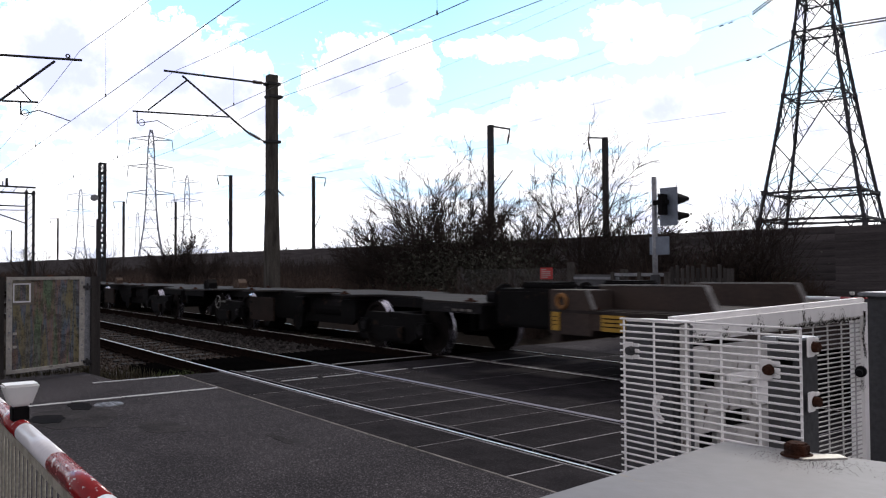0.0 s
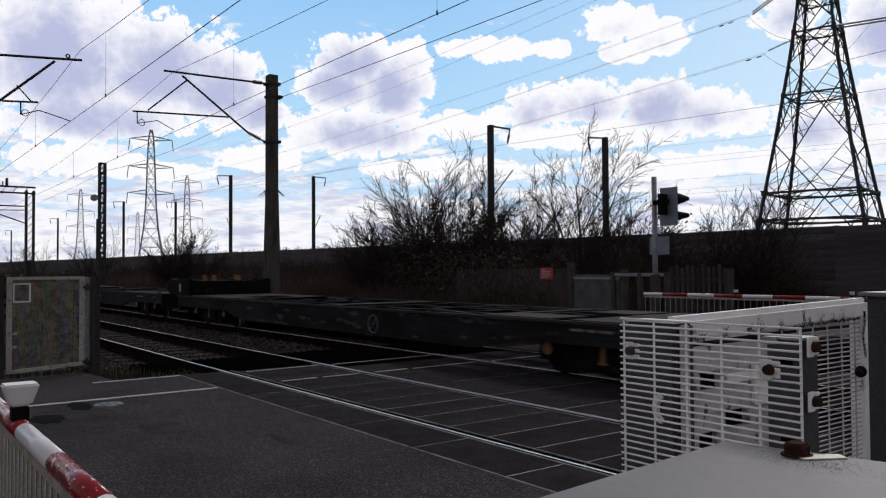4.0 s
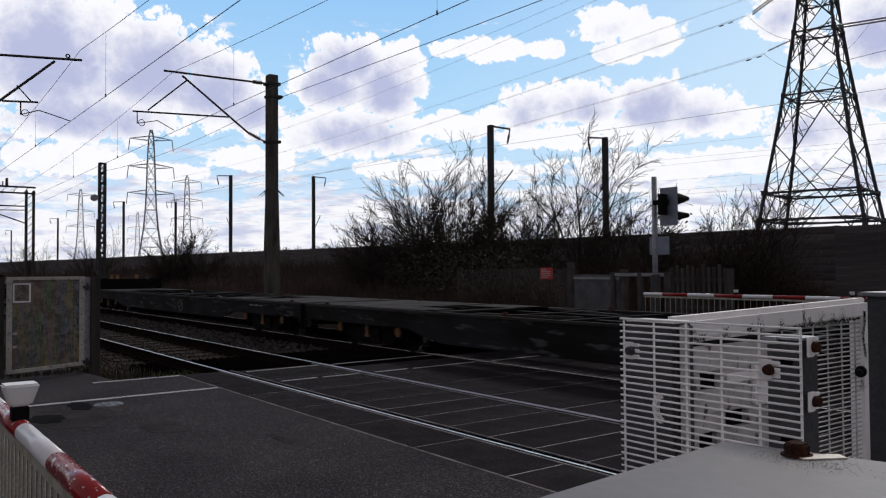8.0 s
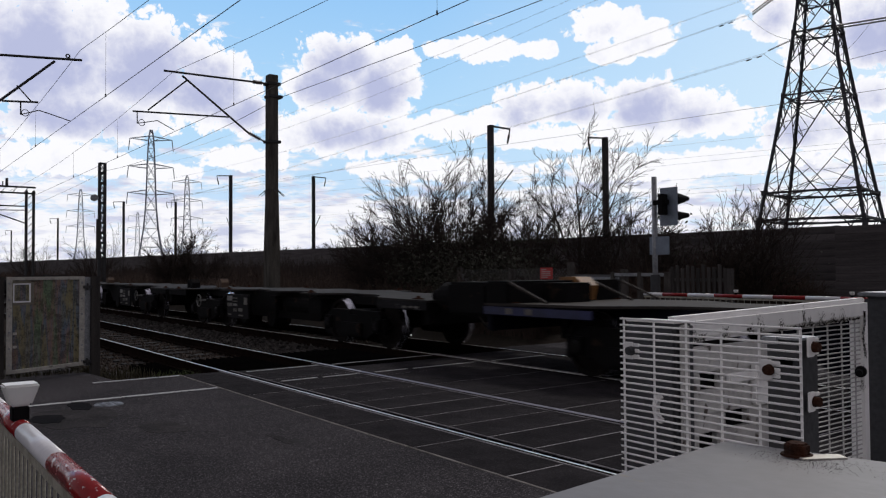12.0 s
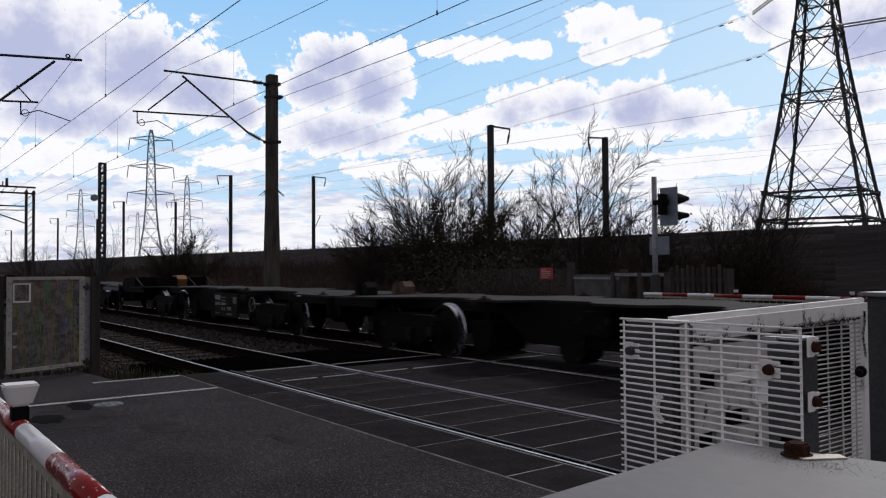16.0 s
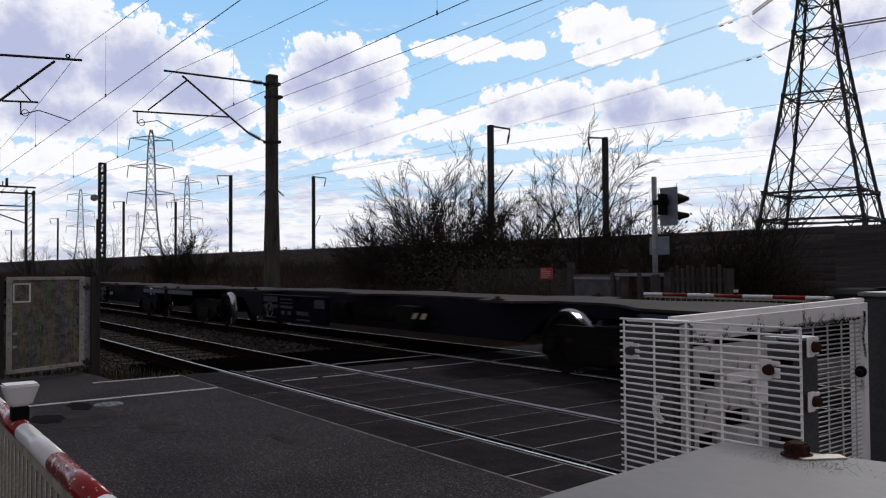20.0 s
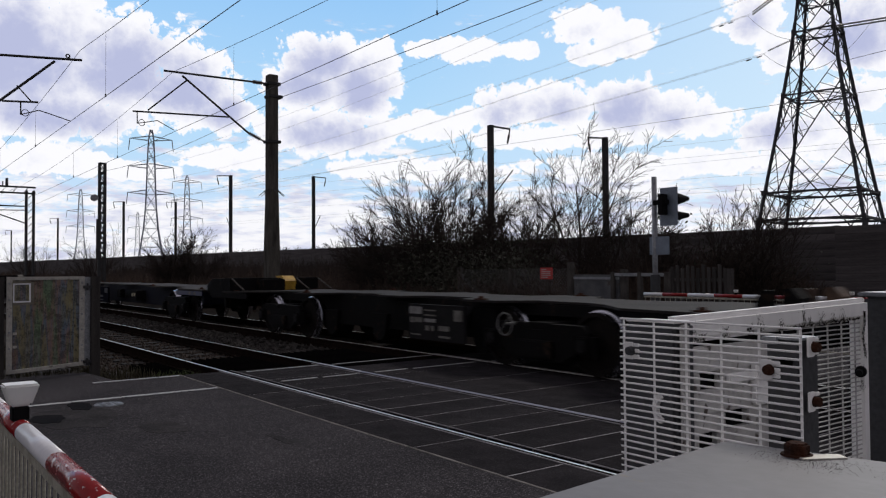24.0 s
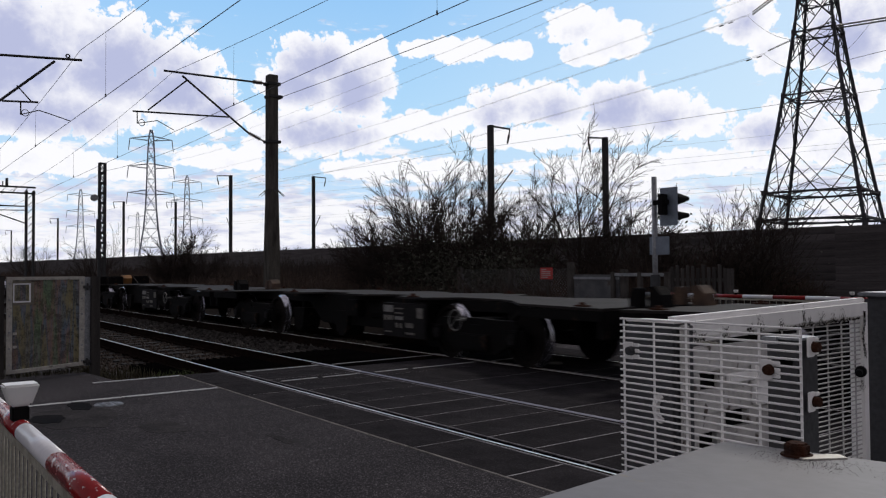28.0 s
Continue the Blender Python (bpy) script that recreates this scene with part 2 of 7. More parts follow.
# ---- mesh helpers ----
def box(bm, x0, x1, y0, y1, z0, z1, bevel=0.0, turn=None):
    r = bmesh.ops.create_cube(bm, size=1.0)
    m = Matrix.Translation(((x0 + x1) / 2, (y0 + y1) / 2, (z0 + z1) / 2)) @ Matrix.Diagonal((x1 - x0, y1 - y0, z1 - z0, 1))
    bmesh.ops.transform(bm, matrix=(turn @ m) if turn else m, verts=r["verts"])
    if bevel:
        edges = {e for v in r["verts"] for e in v.link_edges}
        bmesh.ops.bevel(bm, geom=list(edges), offset=bevel, segments=2, affect="EDGES", clamp_overlap=True)
    return bm


def bar(bm, p, q, r0, r1=None, seg=8):
    """A round bar, or a tapered one, from p to q."""
    p, q = Vector(p), Vector(q)
    d = q - p
    m = Matrix.Translation((p + q) / 2) @ d.to_track_quat("Z", "Y").to_matrix().to_4x4()
    bmesh.ops.create_cone(bm, cap_ends=True, segments=seg, radius1=r0, radius2=r0 if r1 is None else r1, depth=d.length, matrix=m)
    return bm


def girder(bm, p, q, w, h):
    """A square-edged bar from p to q."""
    p, q = Vector(p), Vector(q)
    d = q - p
    m = Matrix.Translation((p + q) / 2) @ d.to_track_quat("X", "Z").to_matrix().to_4x4() @ Matrix.Diagonal((d.length, w, h, 1))
    bmesh.ops.create_cube(bm, size=1.0, matrix=m)
    return bm


def prism(bm, outline, axis, a, b):
    """An outline of (u, v) drawn out along axis from a to b: axis y takes (x, z), axis x takes (y, z), axis z takes (x, y)."""
    def at(u, v, w):
        return {"y": (u, w, v), "x": (w, u, v), "z": (u, v, w)}[axis]
    low = [bm.verts.new(at(u, v, a)) for u, v in outline]
    top = [bm.verts.new(at(u, v, b)) for u, v in outline]
    bm.faces.new(low)
    bm.faces.new(top)
    for i in range(len(outline)):
        j = (i + 1) % len(outline)
        bm.faces.new((low[i], low[j], top[j], top[i]))
    bmesh.ops.recalc_face_normals(bm, faces=bm.faces)
    return bm


def ring(bm, centre, axis, radius, thick, seg=20):
    """A torus about the axis at the centre."""
    q = Vector(axis).to_track_quat("Z", "Y")
    rows = []
    for i in range(seg):
        a = 2 * math.pi * i / seg
        row = []
        for j in range(6):
            b = 2 * math.pi * j / 6
            v = Vector(((radius + thick * math.cos(b)) * math.cos(a), (radius + thick * math.cos(b)) * math.sin(a), thick * math.sin(b)))
            row.append(bm.verts.new(Vector(centre) + q @ v))
        rows.append(row)
    for i in range(seg):
        for j in range(6):
            bm.faces.new((rows[i][j], rows[(i + 1) % seg][j], rows[(i + 1) % seg][(j + 1) % 6], rows[i][(j + 1) % 6]))
    return bm


def BM():
    return bmesh.new()


def mesh_of(name, bm, material, smooth=False):
    me = bpy.data.meshes.new(name)
    bm.to_mesh(me)
    bm.free()
    me.materials.append(material)
    if smooth:
        for p in me.polygons:
            p.use_smooth = True
    return me


def part(name, bm, material, parent, label="", smooth=False):
    """ONE mesh object under a thing or a part."""
    ob = new(name, mesh_of(name, bm, material, smooth))
    ob.parent = parent
    return tagged(ob, label)


def piece(name, me, parent, at=(0, 0, 0), turn=0.0):
    """A part that shares its mesh with others."""
    ob = new(name, me)
    ob.parent = parent
    ob.location = at
    ob.rotation_euler = (0, 0, turn)
    return ob


def thing(name, label, category, group="", kind="", at=(0, 0, 0), rz=0.0):
    ob = new(name)
    ob.location = at
    ob.rotation_euler = (0, 0, radians(rz))
    return tagged(ob, label, category, group, kind)


def solo(name, bm, material, label, category, group="", kind="", smooth=False):
    return tagged(new(name, mesh_of(name, bm, material, smooth)), label, category, group, kind)


def cloud_mesh(name, verts, faces, material):
    me = bpy.data.meshes.new(name)
    me.from_pydata(verts, [], faces)
    me.materials.append(material)
    return me


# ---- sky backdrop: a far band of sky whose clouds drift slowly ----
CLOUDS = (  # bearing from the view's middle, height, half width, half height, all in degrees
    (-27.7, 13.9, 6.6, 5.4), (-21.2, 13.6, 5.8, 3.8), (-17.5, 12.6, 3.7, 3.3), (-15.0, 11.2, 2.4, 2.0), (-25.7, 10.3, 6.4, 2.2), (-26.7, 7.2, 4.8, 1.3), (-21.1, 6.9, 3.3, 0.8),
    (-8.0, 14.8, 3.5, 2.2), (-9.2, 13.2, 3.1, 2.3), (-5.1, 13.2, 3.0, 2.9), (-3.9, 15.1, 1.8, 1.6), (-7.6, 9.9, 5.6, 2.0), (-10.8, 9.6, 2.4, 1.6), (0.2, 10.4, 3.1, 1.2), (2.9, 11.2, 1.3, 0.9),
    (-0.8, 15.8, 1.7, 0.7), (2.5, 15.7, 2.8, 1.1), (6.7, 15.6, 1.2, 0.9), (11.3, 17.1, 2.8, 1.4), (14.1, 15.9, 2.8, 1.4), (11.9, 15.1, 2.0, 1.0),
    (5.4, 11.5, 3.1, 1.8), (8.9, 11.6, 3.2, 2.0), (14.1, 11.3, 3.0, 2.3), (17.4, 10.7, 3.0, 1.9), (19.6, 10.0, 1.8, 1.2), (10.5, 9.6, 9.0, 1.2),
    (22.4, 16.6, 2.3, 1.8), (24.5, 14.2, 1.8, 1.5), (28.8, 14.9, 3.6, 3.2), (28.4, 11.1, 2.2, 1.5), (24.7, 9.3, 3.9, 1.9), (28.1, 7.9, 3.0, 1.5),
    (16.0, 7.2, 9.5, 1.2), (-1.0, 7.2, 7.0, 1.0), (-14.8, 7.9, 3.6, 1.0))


def sky_material():
    m, n, l = nodes_of("sky_backdrop")
    n.remove(n["Principled BSDF"])
    uv = n.new("ShaderNodeUVMap")
    uv.uv_map = "bearing"

    def op(kind, a, b=None, c=None):
        k = n.new("ShaderNodeMath")
        k.operation = kind
        for i, x in enumerate((a, b, c)):
            if x is None:
                continue
            if isinstance(x, (int, float)):
                k.inputs[i].default_value = x
            else:
                l.new(x, k.inputs[i])
        return k.outputs[0]

    def noise_at(scale, detail, rough, stretch=(1, 1, 1)):
        mp = n.new("ShaderNodeMapping")
        mp.inputs["Scale"].default_value = stretch
        l.new(uv.outputs[0], mp.inputs[0])
        k = n.new("ShaderNodeTexNoise")
        k.inputs["Scale"].default_value, k.inputs["Detail"].default_value, k.inputs["Roughness"].default_value = scale, detail, rough
        l.new(mp.outputs[0], k.inputs[0])
        return k.outputs[0]

    sep = n.new("ShaderNodeSeparateXYZ")
    l.new(uv.outputs[0], sep.inputs[0])
    warp = n.new("ShaderNodeTexNoise")
    warp.inputs["Scale"].default_value, warp.inputs["Detail"].default_value = 0.6, 3
    l.new(uv.outputs[0], warp.inputs[0])
    bent = n.new("ShaderNodeVectorMath")
    bent.operation = "MULTIPLY_ADD"
    l.new(warp.outputs["Color"], bent.inputs[0])
    bent.inputs[1].default_value = (1.3, 1.3, 0)
    l.new(uv.outputs[0], bent.inputs[2])

    def billow(scale, detail, rough):
        """Rounded lobes with creases between them."""
        k = n.new("ShaderNodeTexVoronoi")
        k.inputs["Scale"].default_value, k.inputs["Detail"].default_value, k.inputs["Roughness"].default_value, k.inputs["Lacunarity"].default_value = scale, detail, rough, 2.3
        k.normalize, k.voronoi_dimensions = True, "2D"
        l.new(bent.outputs[0], k.inputs["Vector"])
        return op("SUBTRACT", 0.34, k.outputs["Distance"])
    lobes = billow(0.55, 3.0, 0.55)
    small = noise_at(1.5, 7, 0.6)
    wob = op("ADD", op("MULTIPLY", lobes, 2.8), op("MULTIPLY", op("SUBTRACT", small, 0.5), 1.1))
    body, deep = None, None
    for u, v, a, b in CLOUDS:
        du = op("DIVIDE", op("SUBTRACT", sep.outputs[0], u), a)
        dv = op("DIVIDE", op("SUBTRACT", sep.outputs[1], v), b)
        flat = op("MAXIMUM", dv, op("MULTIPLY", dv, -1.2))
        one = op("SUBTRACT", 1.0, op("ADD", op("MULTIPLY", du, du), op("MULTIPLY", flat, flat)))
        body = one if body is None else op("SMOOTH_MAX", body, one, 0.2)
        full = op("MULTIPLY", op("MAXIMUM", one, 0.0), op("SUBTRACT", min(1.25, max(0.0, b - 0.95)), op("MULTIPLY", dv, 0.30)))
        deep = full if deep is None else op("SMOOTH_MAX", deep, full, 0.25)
    dens = op("ADD", body, wob)
    cover = n.new("ShaderNodeMapRange")
    cover.interpolation_type = "SMOOTHSTEP"
    cover.inputs["From Min"].default_value, cover.inputs["From Max"].default_value = 0.02, 0.30
    l.new(dens, cover.inputs[0])
    # far layer of flat cloud, thicker towards the horizon
    far_mass = noise_at(0.52, 8, 0.62, (0.42, 1.5, 1))
    far_core = noise_at(0.75, 5, 0.55, (0.36, 1.6, 1))
    low = n.new("ShaderNodeMapRange")
    low.inputs["From Min"].default_value, low.inputs["From Max"].default_value = 11.0, 2.5
    low.inputs["To Min"].default_value, low.inputs["To Max"].default_value = 0.0, 0.30
    l.new(sep.outputs[1], low.inputs[0])
    thin = n.new("ShaderNodeMapRange")
    thin.interpolation_type = "SMOOTHSTEP"
    thin.inputs["From Min"].default_value, thin.inputs["From Max"].default_value = 0.60, 0.74
    l.new(op("ADD", far_mass, low.outputs[0]), thin.inputs[0])
    thin_cover = thin.outputs[0]
    core = n.new("ShaderNodeMapRange")
    core.interpolation_type = "SMOOTHSTEP"
    core.inputs["From Min"].default_value, core.inputs["From Max"].default_value = 0.44, 0.66
    l.new(far_core, core.inputs[0])
    far_tone = n.new("ShaderNodeMix")
    far_tone.data_type = "RGBA"
    far_tone.inputs["A"].default_value, far_tone.inputs["B"].default_value = (0.95, 0.95, 0.99, 1), (0.60, 0.63, 0.80, 1)
    l.new(core.outputs[0], far_tone.inputs["Factor"])
    # blue of the clear sky
    blue = n.new("ShaderNodeValToRGB")
    e = blue.color_ramp.elements
    e[0].position, e[0].color = 0.0, (0.66, 0.78, 0.95, 1)
    e[1].position, e[1].color = 1.0, (0.24, 0.52, 0.92, 1)
    k = e.new(0.45)
    k.color = (0.46, 0.72, 0.97, 1)
    l.new(op("DIVIDE", sep.outputs[1], 24.0), blue.inputs[0])
    # paler blue towards the sun's side
    toward = n.new("ShaderNodeMapRange")
    toward.inputs["From Min"].default_value, toward.inputs["From Max"].default_value = -2.0, 32.0
    toward.inputs["To Min"].default_value, toward.inputs["To Max"].default_value = 0.0, 0.62
    l.new(sep.outputs[0], toward.inputs[0])
    pale = n.new("ShaderNodeMix")
    pale.data_type = "RGBA"
    l.new(toward.outputs[0], pale.inputs["Factor"])
    l.new(blue.outputs[0], pale.inputs["A"])
    pale.inputs["B"].default_value = (0.80, 0.91, 1.0, 1)
    # bright edges and tops, lavender-grey thick undersides
    thick = n.new("ShaderNodeMapRange")
    thick.interpolation_type = "SMOOTHSTEP"
    thick.inputs["From Min"].default_value, thick.inputs["From Max"].default_value = 0.25, 1.35
    l.new(op("ADD", op("ADD", deep, op("MULTIPLY", op("SUBTRACT", small, 0.5), 0.5)), op("ADD", op("MULTIPLY", lobes, 0.85), op("MULTIPLY", op("SUBTRACT", noise_at(0.30, 4, 0.5), 0.5), 1.0))), thick.inputs[0])
    shade = n.new("ShaderNodeMix")
    shade.data_type = "RGBA"
    shade.inputs["A"].default_value, shade.inputs["B"].default_value = (0.98, 0.98, 1.02, 1), (0.49, 0.525, 0.745, 1)
    l.new(thick.outputs[0], shade.inputs["Factor"])
    a = n.new("ShaderNodeMix")
    a.data_type = "RGBA"
    l.new(thin_cover, a.inputs["Factor"])
    l.new(pale.outputs["Result"], a.inputs["A"])
    l.new(far_tone.outputs["Result"], a.inputs["B"])
    b = n.new("ShaderNodeMix")
    b.data_type = "RGBA"
    l.new(cover.outputs[0], b.inputs["Factor"])
    l.new(a.outputs["Result"], b.inputs["A"])
    l.new(shade.outputs["Result"], b.inputs["B"])
    em = n.new("ShaderNodeEmission")
    l.new(b.outputs["Result"], em.inputs[0])
    l.new(em.outputs[0], n["Material Output"].inputs[0])
    return m


def build_sky():
    radius, wide, low, high, step = 3000.0, 50, -3, 25, 1
    verts, faces, uvs = [], [], []
    cols, rows = 2 * wide // step + 1, (high - low) // step + 1
    for j in range(rows):
        for i in range(cols):
            u, v = -wide + i * step, low + j * step
            az, el = yaw + radians(u), radians(v)
            verts.append((radius * math.sin(az) * math.cos(el), radius * math.cos(az) * math.cos(el), radius * math.sin(el)))
            uvs.append((u, v))
    for j in range(rows - 1):
        for i in range(cols - 1):
            a = j * cols + i
            faces.append((a, a + cols, a + cols + 1, a + 1))
    me = bpy.data.meshes.new("backdrop")
    me.from_pydata(verts, [], faces)
    lay = me.uv_layers.new(name="bearing")
    for loop in me.loops:
        lay.data[loop.index].uv = uvs[loop.vertex_index]
    me.materials.append(sky_material())
    ob = new("backdrop", me)
    ob.location = (EYE[0], EYE[1], EYE[2])
    return tagged(ob, "bright blue sky with drifting white cumulus clouds", "sky", kind="structure")


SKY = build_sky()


# ---- ground, road, ballast ----
def build_ground():
    bm = BM()
    xs = [-2600, -700, -250, -120, -60, -30, -14, 0, 14, 30, 60, 120, 700, 2600]
    ys = [-2600, -300, -60, -20, -8, 2.2, 3, 11.4, 12.6, 20, 30, 60, 200, 700, 2600]
    grid = [[bm.verts.new((x, y, -0.62 + 0.06 * noise.noise((x * 0.1, y * 0.1, 0)))) for y in ys] for x in xs]
    for i in range(len(xs) - 1):
        for j in range(len(ys) - 1):
            bm.faces.new((grid[i][j], grid[i + 1][j], grid[i + 1][j + 1], grid[i][j + 1]))
    solo("ground", bm, M["soil"], "dark bare soil and rough verge beside the railway", "ground", kind="structure")
    # low bank between the tracks and the noise fence
    bm = BM()
    prism(bm, [(11.6, -0.7), (13.2, -0.15), (24.0, 0.35), (26.5, 0.3), (30, 3.0), (60, 3.6), (64, -0.7)], "x", -420, -10.9)
    prism(bm, [(18.5, -0.7), (19, 0.1), (24.0, 0.3), (26.5, 0.3), (30, 3.0), (60, 3.6), (64, -0.7)], "x", -10.9, 160)
    solo("embankment", bm, M["soil"], "low earth bank rising to the high line beyond", "ground", kind="structure")


def build_road():
    bm = BM()
    prism(bm, [(-9.3, -8), (-9.3, 3.57), (6.5, 3.57), (6.5, -8)], "z", -0.7, 0.0)
    solo("road", bm, M["asphalt"], "worn dark grey asphalt road leading up to the crossing", "road", kind="structure")
    bm = BM()
    prism(bm, [(-12.9, -8), (-12.9, 2.55), (-10.9, 2.75), (-10.9, 3.57), (-9.304, 3.57), (-9.304, -8)], "z", -0.7, -0.004)
    solo("pavement", bm, M["asphalt"], "asphalt footway along the road edge", "pavement", kind="structure")
    bm = BM()
    prism(bm, [(-10.9, 10.25), (-10.9, 18.9), (6.5, 18.9), (6.5, 10.25)], "z", -0.7, -0.002)
    solo("road_beyond", bm, M["asphalt"], "asphalt road on the other side of the tracks", "road", kind="structure")
    # painted edge lines of the footway, broken by wear
    for x, y0, y1, w in ((-10.82, 2.45, 3.56, 0.07), (-9.38, -1.0, 3.56, 0.085)):
        bm = BM()
        y = y0
        while y < y1:
            ln = random.uniform(0.35, 0.9)
            prism(bm, [(x - w / 2, y), (x + w / 2, y + 0.004), (x + w / 2 + 0.003, min(y1, y + ln)), (x - w / 2, min(y1, y + ln))], "z", -0.002, 0.004)
            y += ln + random.uniform(0.004, 0.02)
        solo("road_line", bm, M["road_paint"], "worn white painted line along the footway", "road marking", kind="structure")
    # cover and patches in the road surface
    bm = BM()
    bmesh.ops.create_cone(bm, cap_ends=True, segments=28, radius1=0.15, radius2=0.145, depth=0.010, matrix=Matrix.Translation((-8.95, 2.19, 0.003)))
    for k in range(4):
        for j in range(3):
            box(bm, -9.05 + k * 0.055, -9.02 + k * 0.055, 2.10 + j * 0.07, 2.14 + j * 0.07, 0.008, 0.012)
    solo("manhole_cover", bm, M["worn_iron"], "round worn iron manhole cover in the road", "manhole cover")
    for cx, cy, rx, ry, wet in ((-8.35, 1.72, 0.62, 0.40, False), (-7.33, 2.27, 0.34, 0.18, False), (-9.02, 1.92, 0.30, 0.10, True), (-8.42, 1.50, 0.26, 0.15, True), (-6.2, 2.9, 0.25, 0.05, False)):
        bm = BM()
        ring_of = []
        for k in range(44):
            a = k * math.pi / 22
            f = 1 + 0.34 * noise.noise((math.cos(a) * 1.6 + cx, math.sin(a) * 1.6 + cy, 0.0)) + 0.16 * noise.noise((math.cos(a) * 5 + cx, math.sin(a) * 5, 3.0))
            ring_of.append((cx + rx * f * math.cos(a), cy + ry * f * math.sin(a)))
        prism(bm, ring_of, "z", -0.01, 0.005 if wet else 0.0025)
        solo("road_patch", bm, M["wet_tar"] if wet else M["tar"], "wet black tar patch in the asphalt" if wet else "dark worn tar patch in the asphalt", "road patch", kind="structure")


M["tar"] = mat("tar", (0.022, 0.020, 0.021), (0.036, 0.033, 0.034), rough=0.95, scale=3, fine=50, bump=0.5, spec=0.05, grit=0.6, grit_scale=120)
M["wet_tar"] = mat("wet_tar", (0.004, 0.004, 0.005), (0.008, 0.007, 0.008), rough=1.0, scale=5, fine=50, bump=0.3, spec=0.05)
M["worn_iron"] = mat("worn_iron", (0.22, 0.225, 0.24), (0.05, 0.05, 0.055), rough=0.4, metal=0.6, scale=14, fine=60, bump=0.3)
build_ground()
build_road()


# bluish grey puts the dim sky reflection of one rail into its colour
M["sky_tint_rail"] = mat("sky_tint_rail", (0.24, 0.24, 0.29), (0.15, 0.15, 0.19), rough=0.5, metal=0.4, scale=3, fine=50, bump=0.1)


def build_tracks():
    for x0, x1 in ((-420, -10.95), (6.5, 160)):
        bm = BM()
        prism(bm, [(2.3, -0.64), (3.25, -0.20), (6.5, -0.20), (6.8, -0.22), (7.1, -0.20), (10.3, -0.20), (11.6, -0.64)], "x", x0, x1)
        solo("ballast_bed", bm, M["ballast"], "brown-grey stone ballast bed under both tracks", "ballast", kind="structure")
    # rails: rusty web and foot, polished head
    for y in (NEAR - 0.7525, NEAR + 0.7525, FAR - 0.7525, FAR + 0.7525):
        rail = thing("rail", "steel running rail with a polished head and rusty web", "rail", "running rails", "structure", at=(0, y, 0))
        bm = BM()
        prism(bm, [(-0.07, -0.17), (0.07, -0.17), (0.07, -0.155), (0.012, -0.135), (0.012, -0.05), (0.034, -0.035), (0.035, -0.008), (0.026, 0.0), (-0.026, 0.0), (-0.035, -0.008), (-0.034, -0.035), (-0.012, -0.05), (-0.012, -0.135), (-0.07, -0.155)], "x", -420, 160)
        part("web", bm, M["rail_rust"], rail, "rusty rail web and foot")
        dull = abs(y - NEAR - 0.7525) < 0.01
        for x0, x1, steel in ((-420, -9.6, "rail_top"), (-9.6, 160, "sky_tint_rail" if dull else "rail_top")):
            bm = BM()
            prism(bm, [(-0.011, -0.004), (-0.010, 0.003), (0.010, 0.003), (0.011, -0.004)], "x", x0, x1)
            part("head", bm, M[steel], rail, "polished rail head")
        if dull:
            for a, b in ((-0.032, -0.014), (0.014, 0.032)):
                bm = BM()
                box(bm, -10.9, 6.5, a, b, -0.004, 0.0015)
                part("blue_edge", bm, M["sky_tint_rail"], rail, "rail edge tinted bluish like the sky it reflects")
    # sleepers near the crossing
    bm = BM()
    prism(bm, [(-0.13, -1.25), (0.13, -1.25), (0.13, 1.25), (-0.13, 1.25)], "z", -0.34, -0.175)
    me = mesh_of("sleeper", bm, M["sleeper"])
    bm = BM()
    box(bm, -0.05, 0.05, -0.03, 0.03, -0.176, -0.135)
    clip = mesh_of("rail_clip", bm, M["rail_rust"])
    for yc in (NEAR, FAR):
        for k in range(70):
            x = -13.7 - 0.65 * k
            s = tagged(new("sleeper", me), "weathered concrete railway sleeper in ballast", "sleeper", "sleepers")
            s.location = (x, yc, 0)
            if k < 16 and yc == NEAR:
                for y in (-0.8525, -0.6525, 0.6525, 0.8525):
                    piece("rail_clip", clip, s, (0, y, 0))


build_tracks()


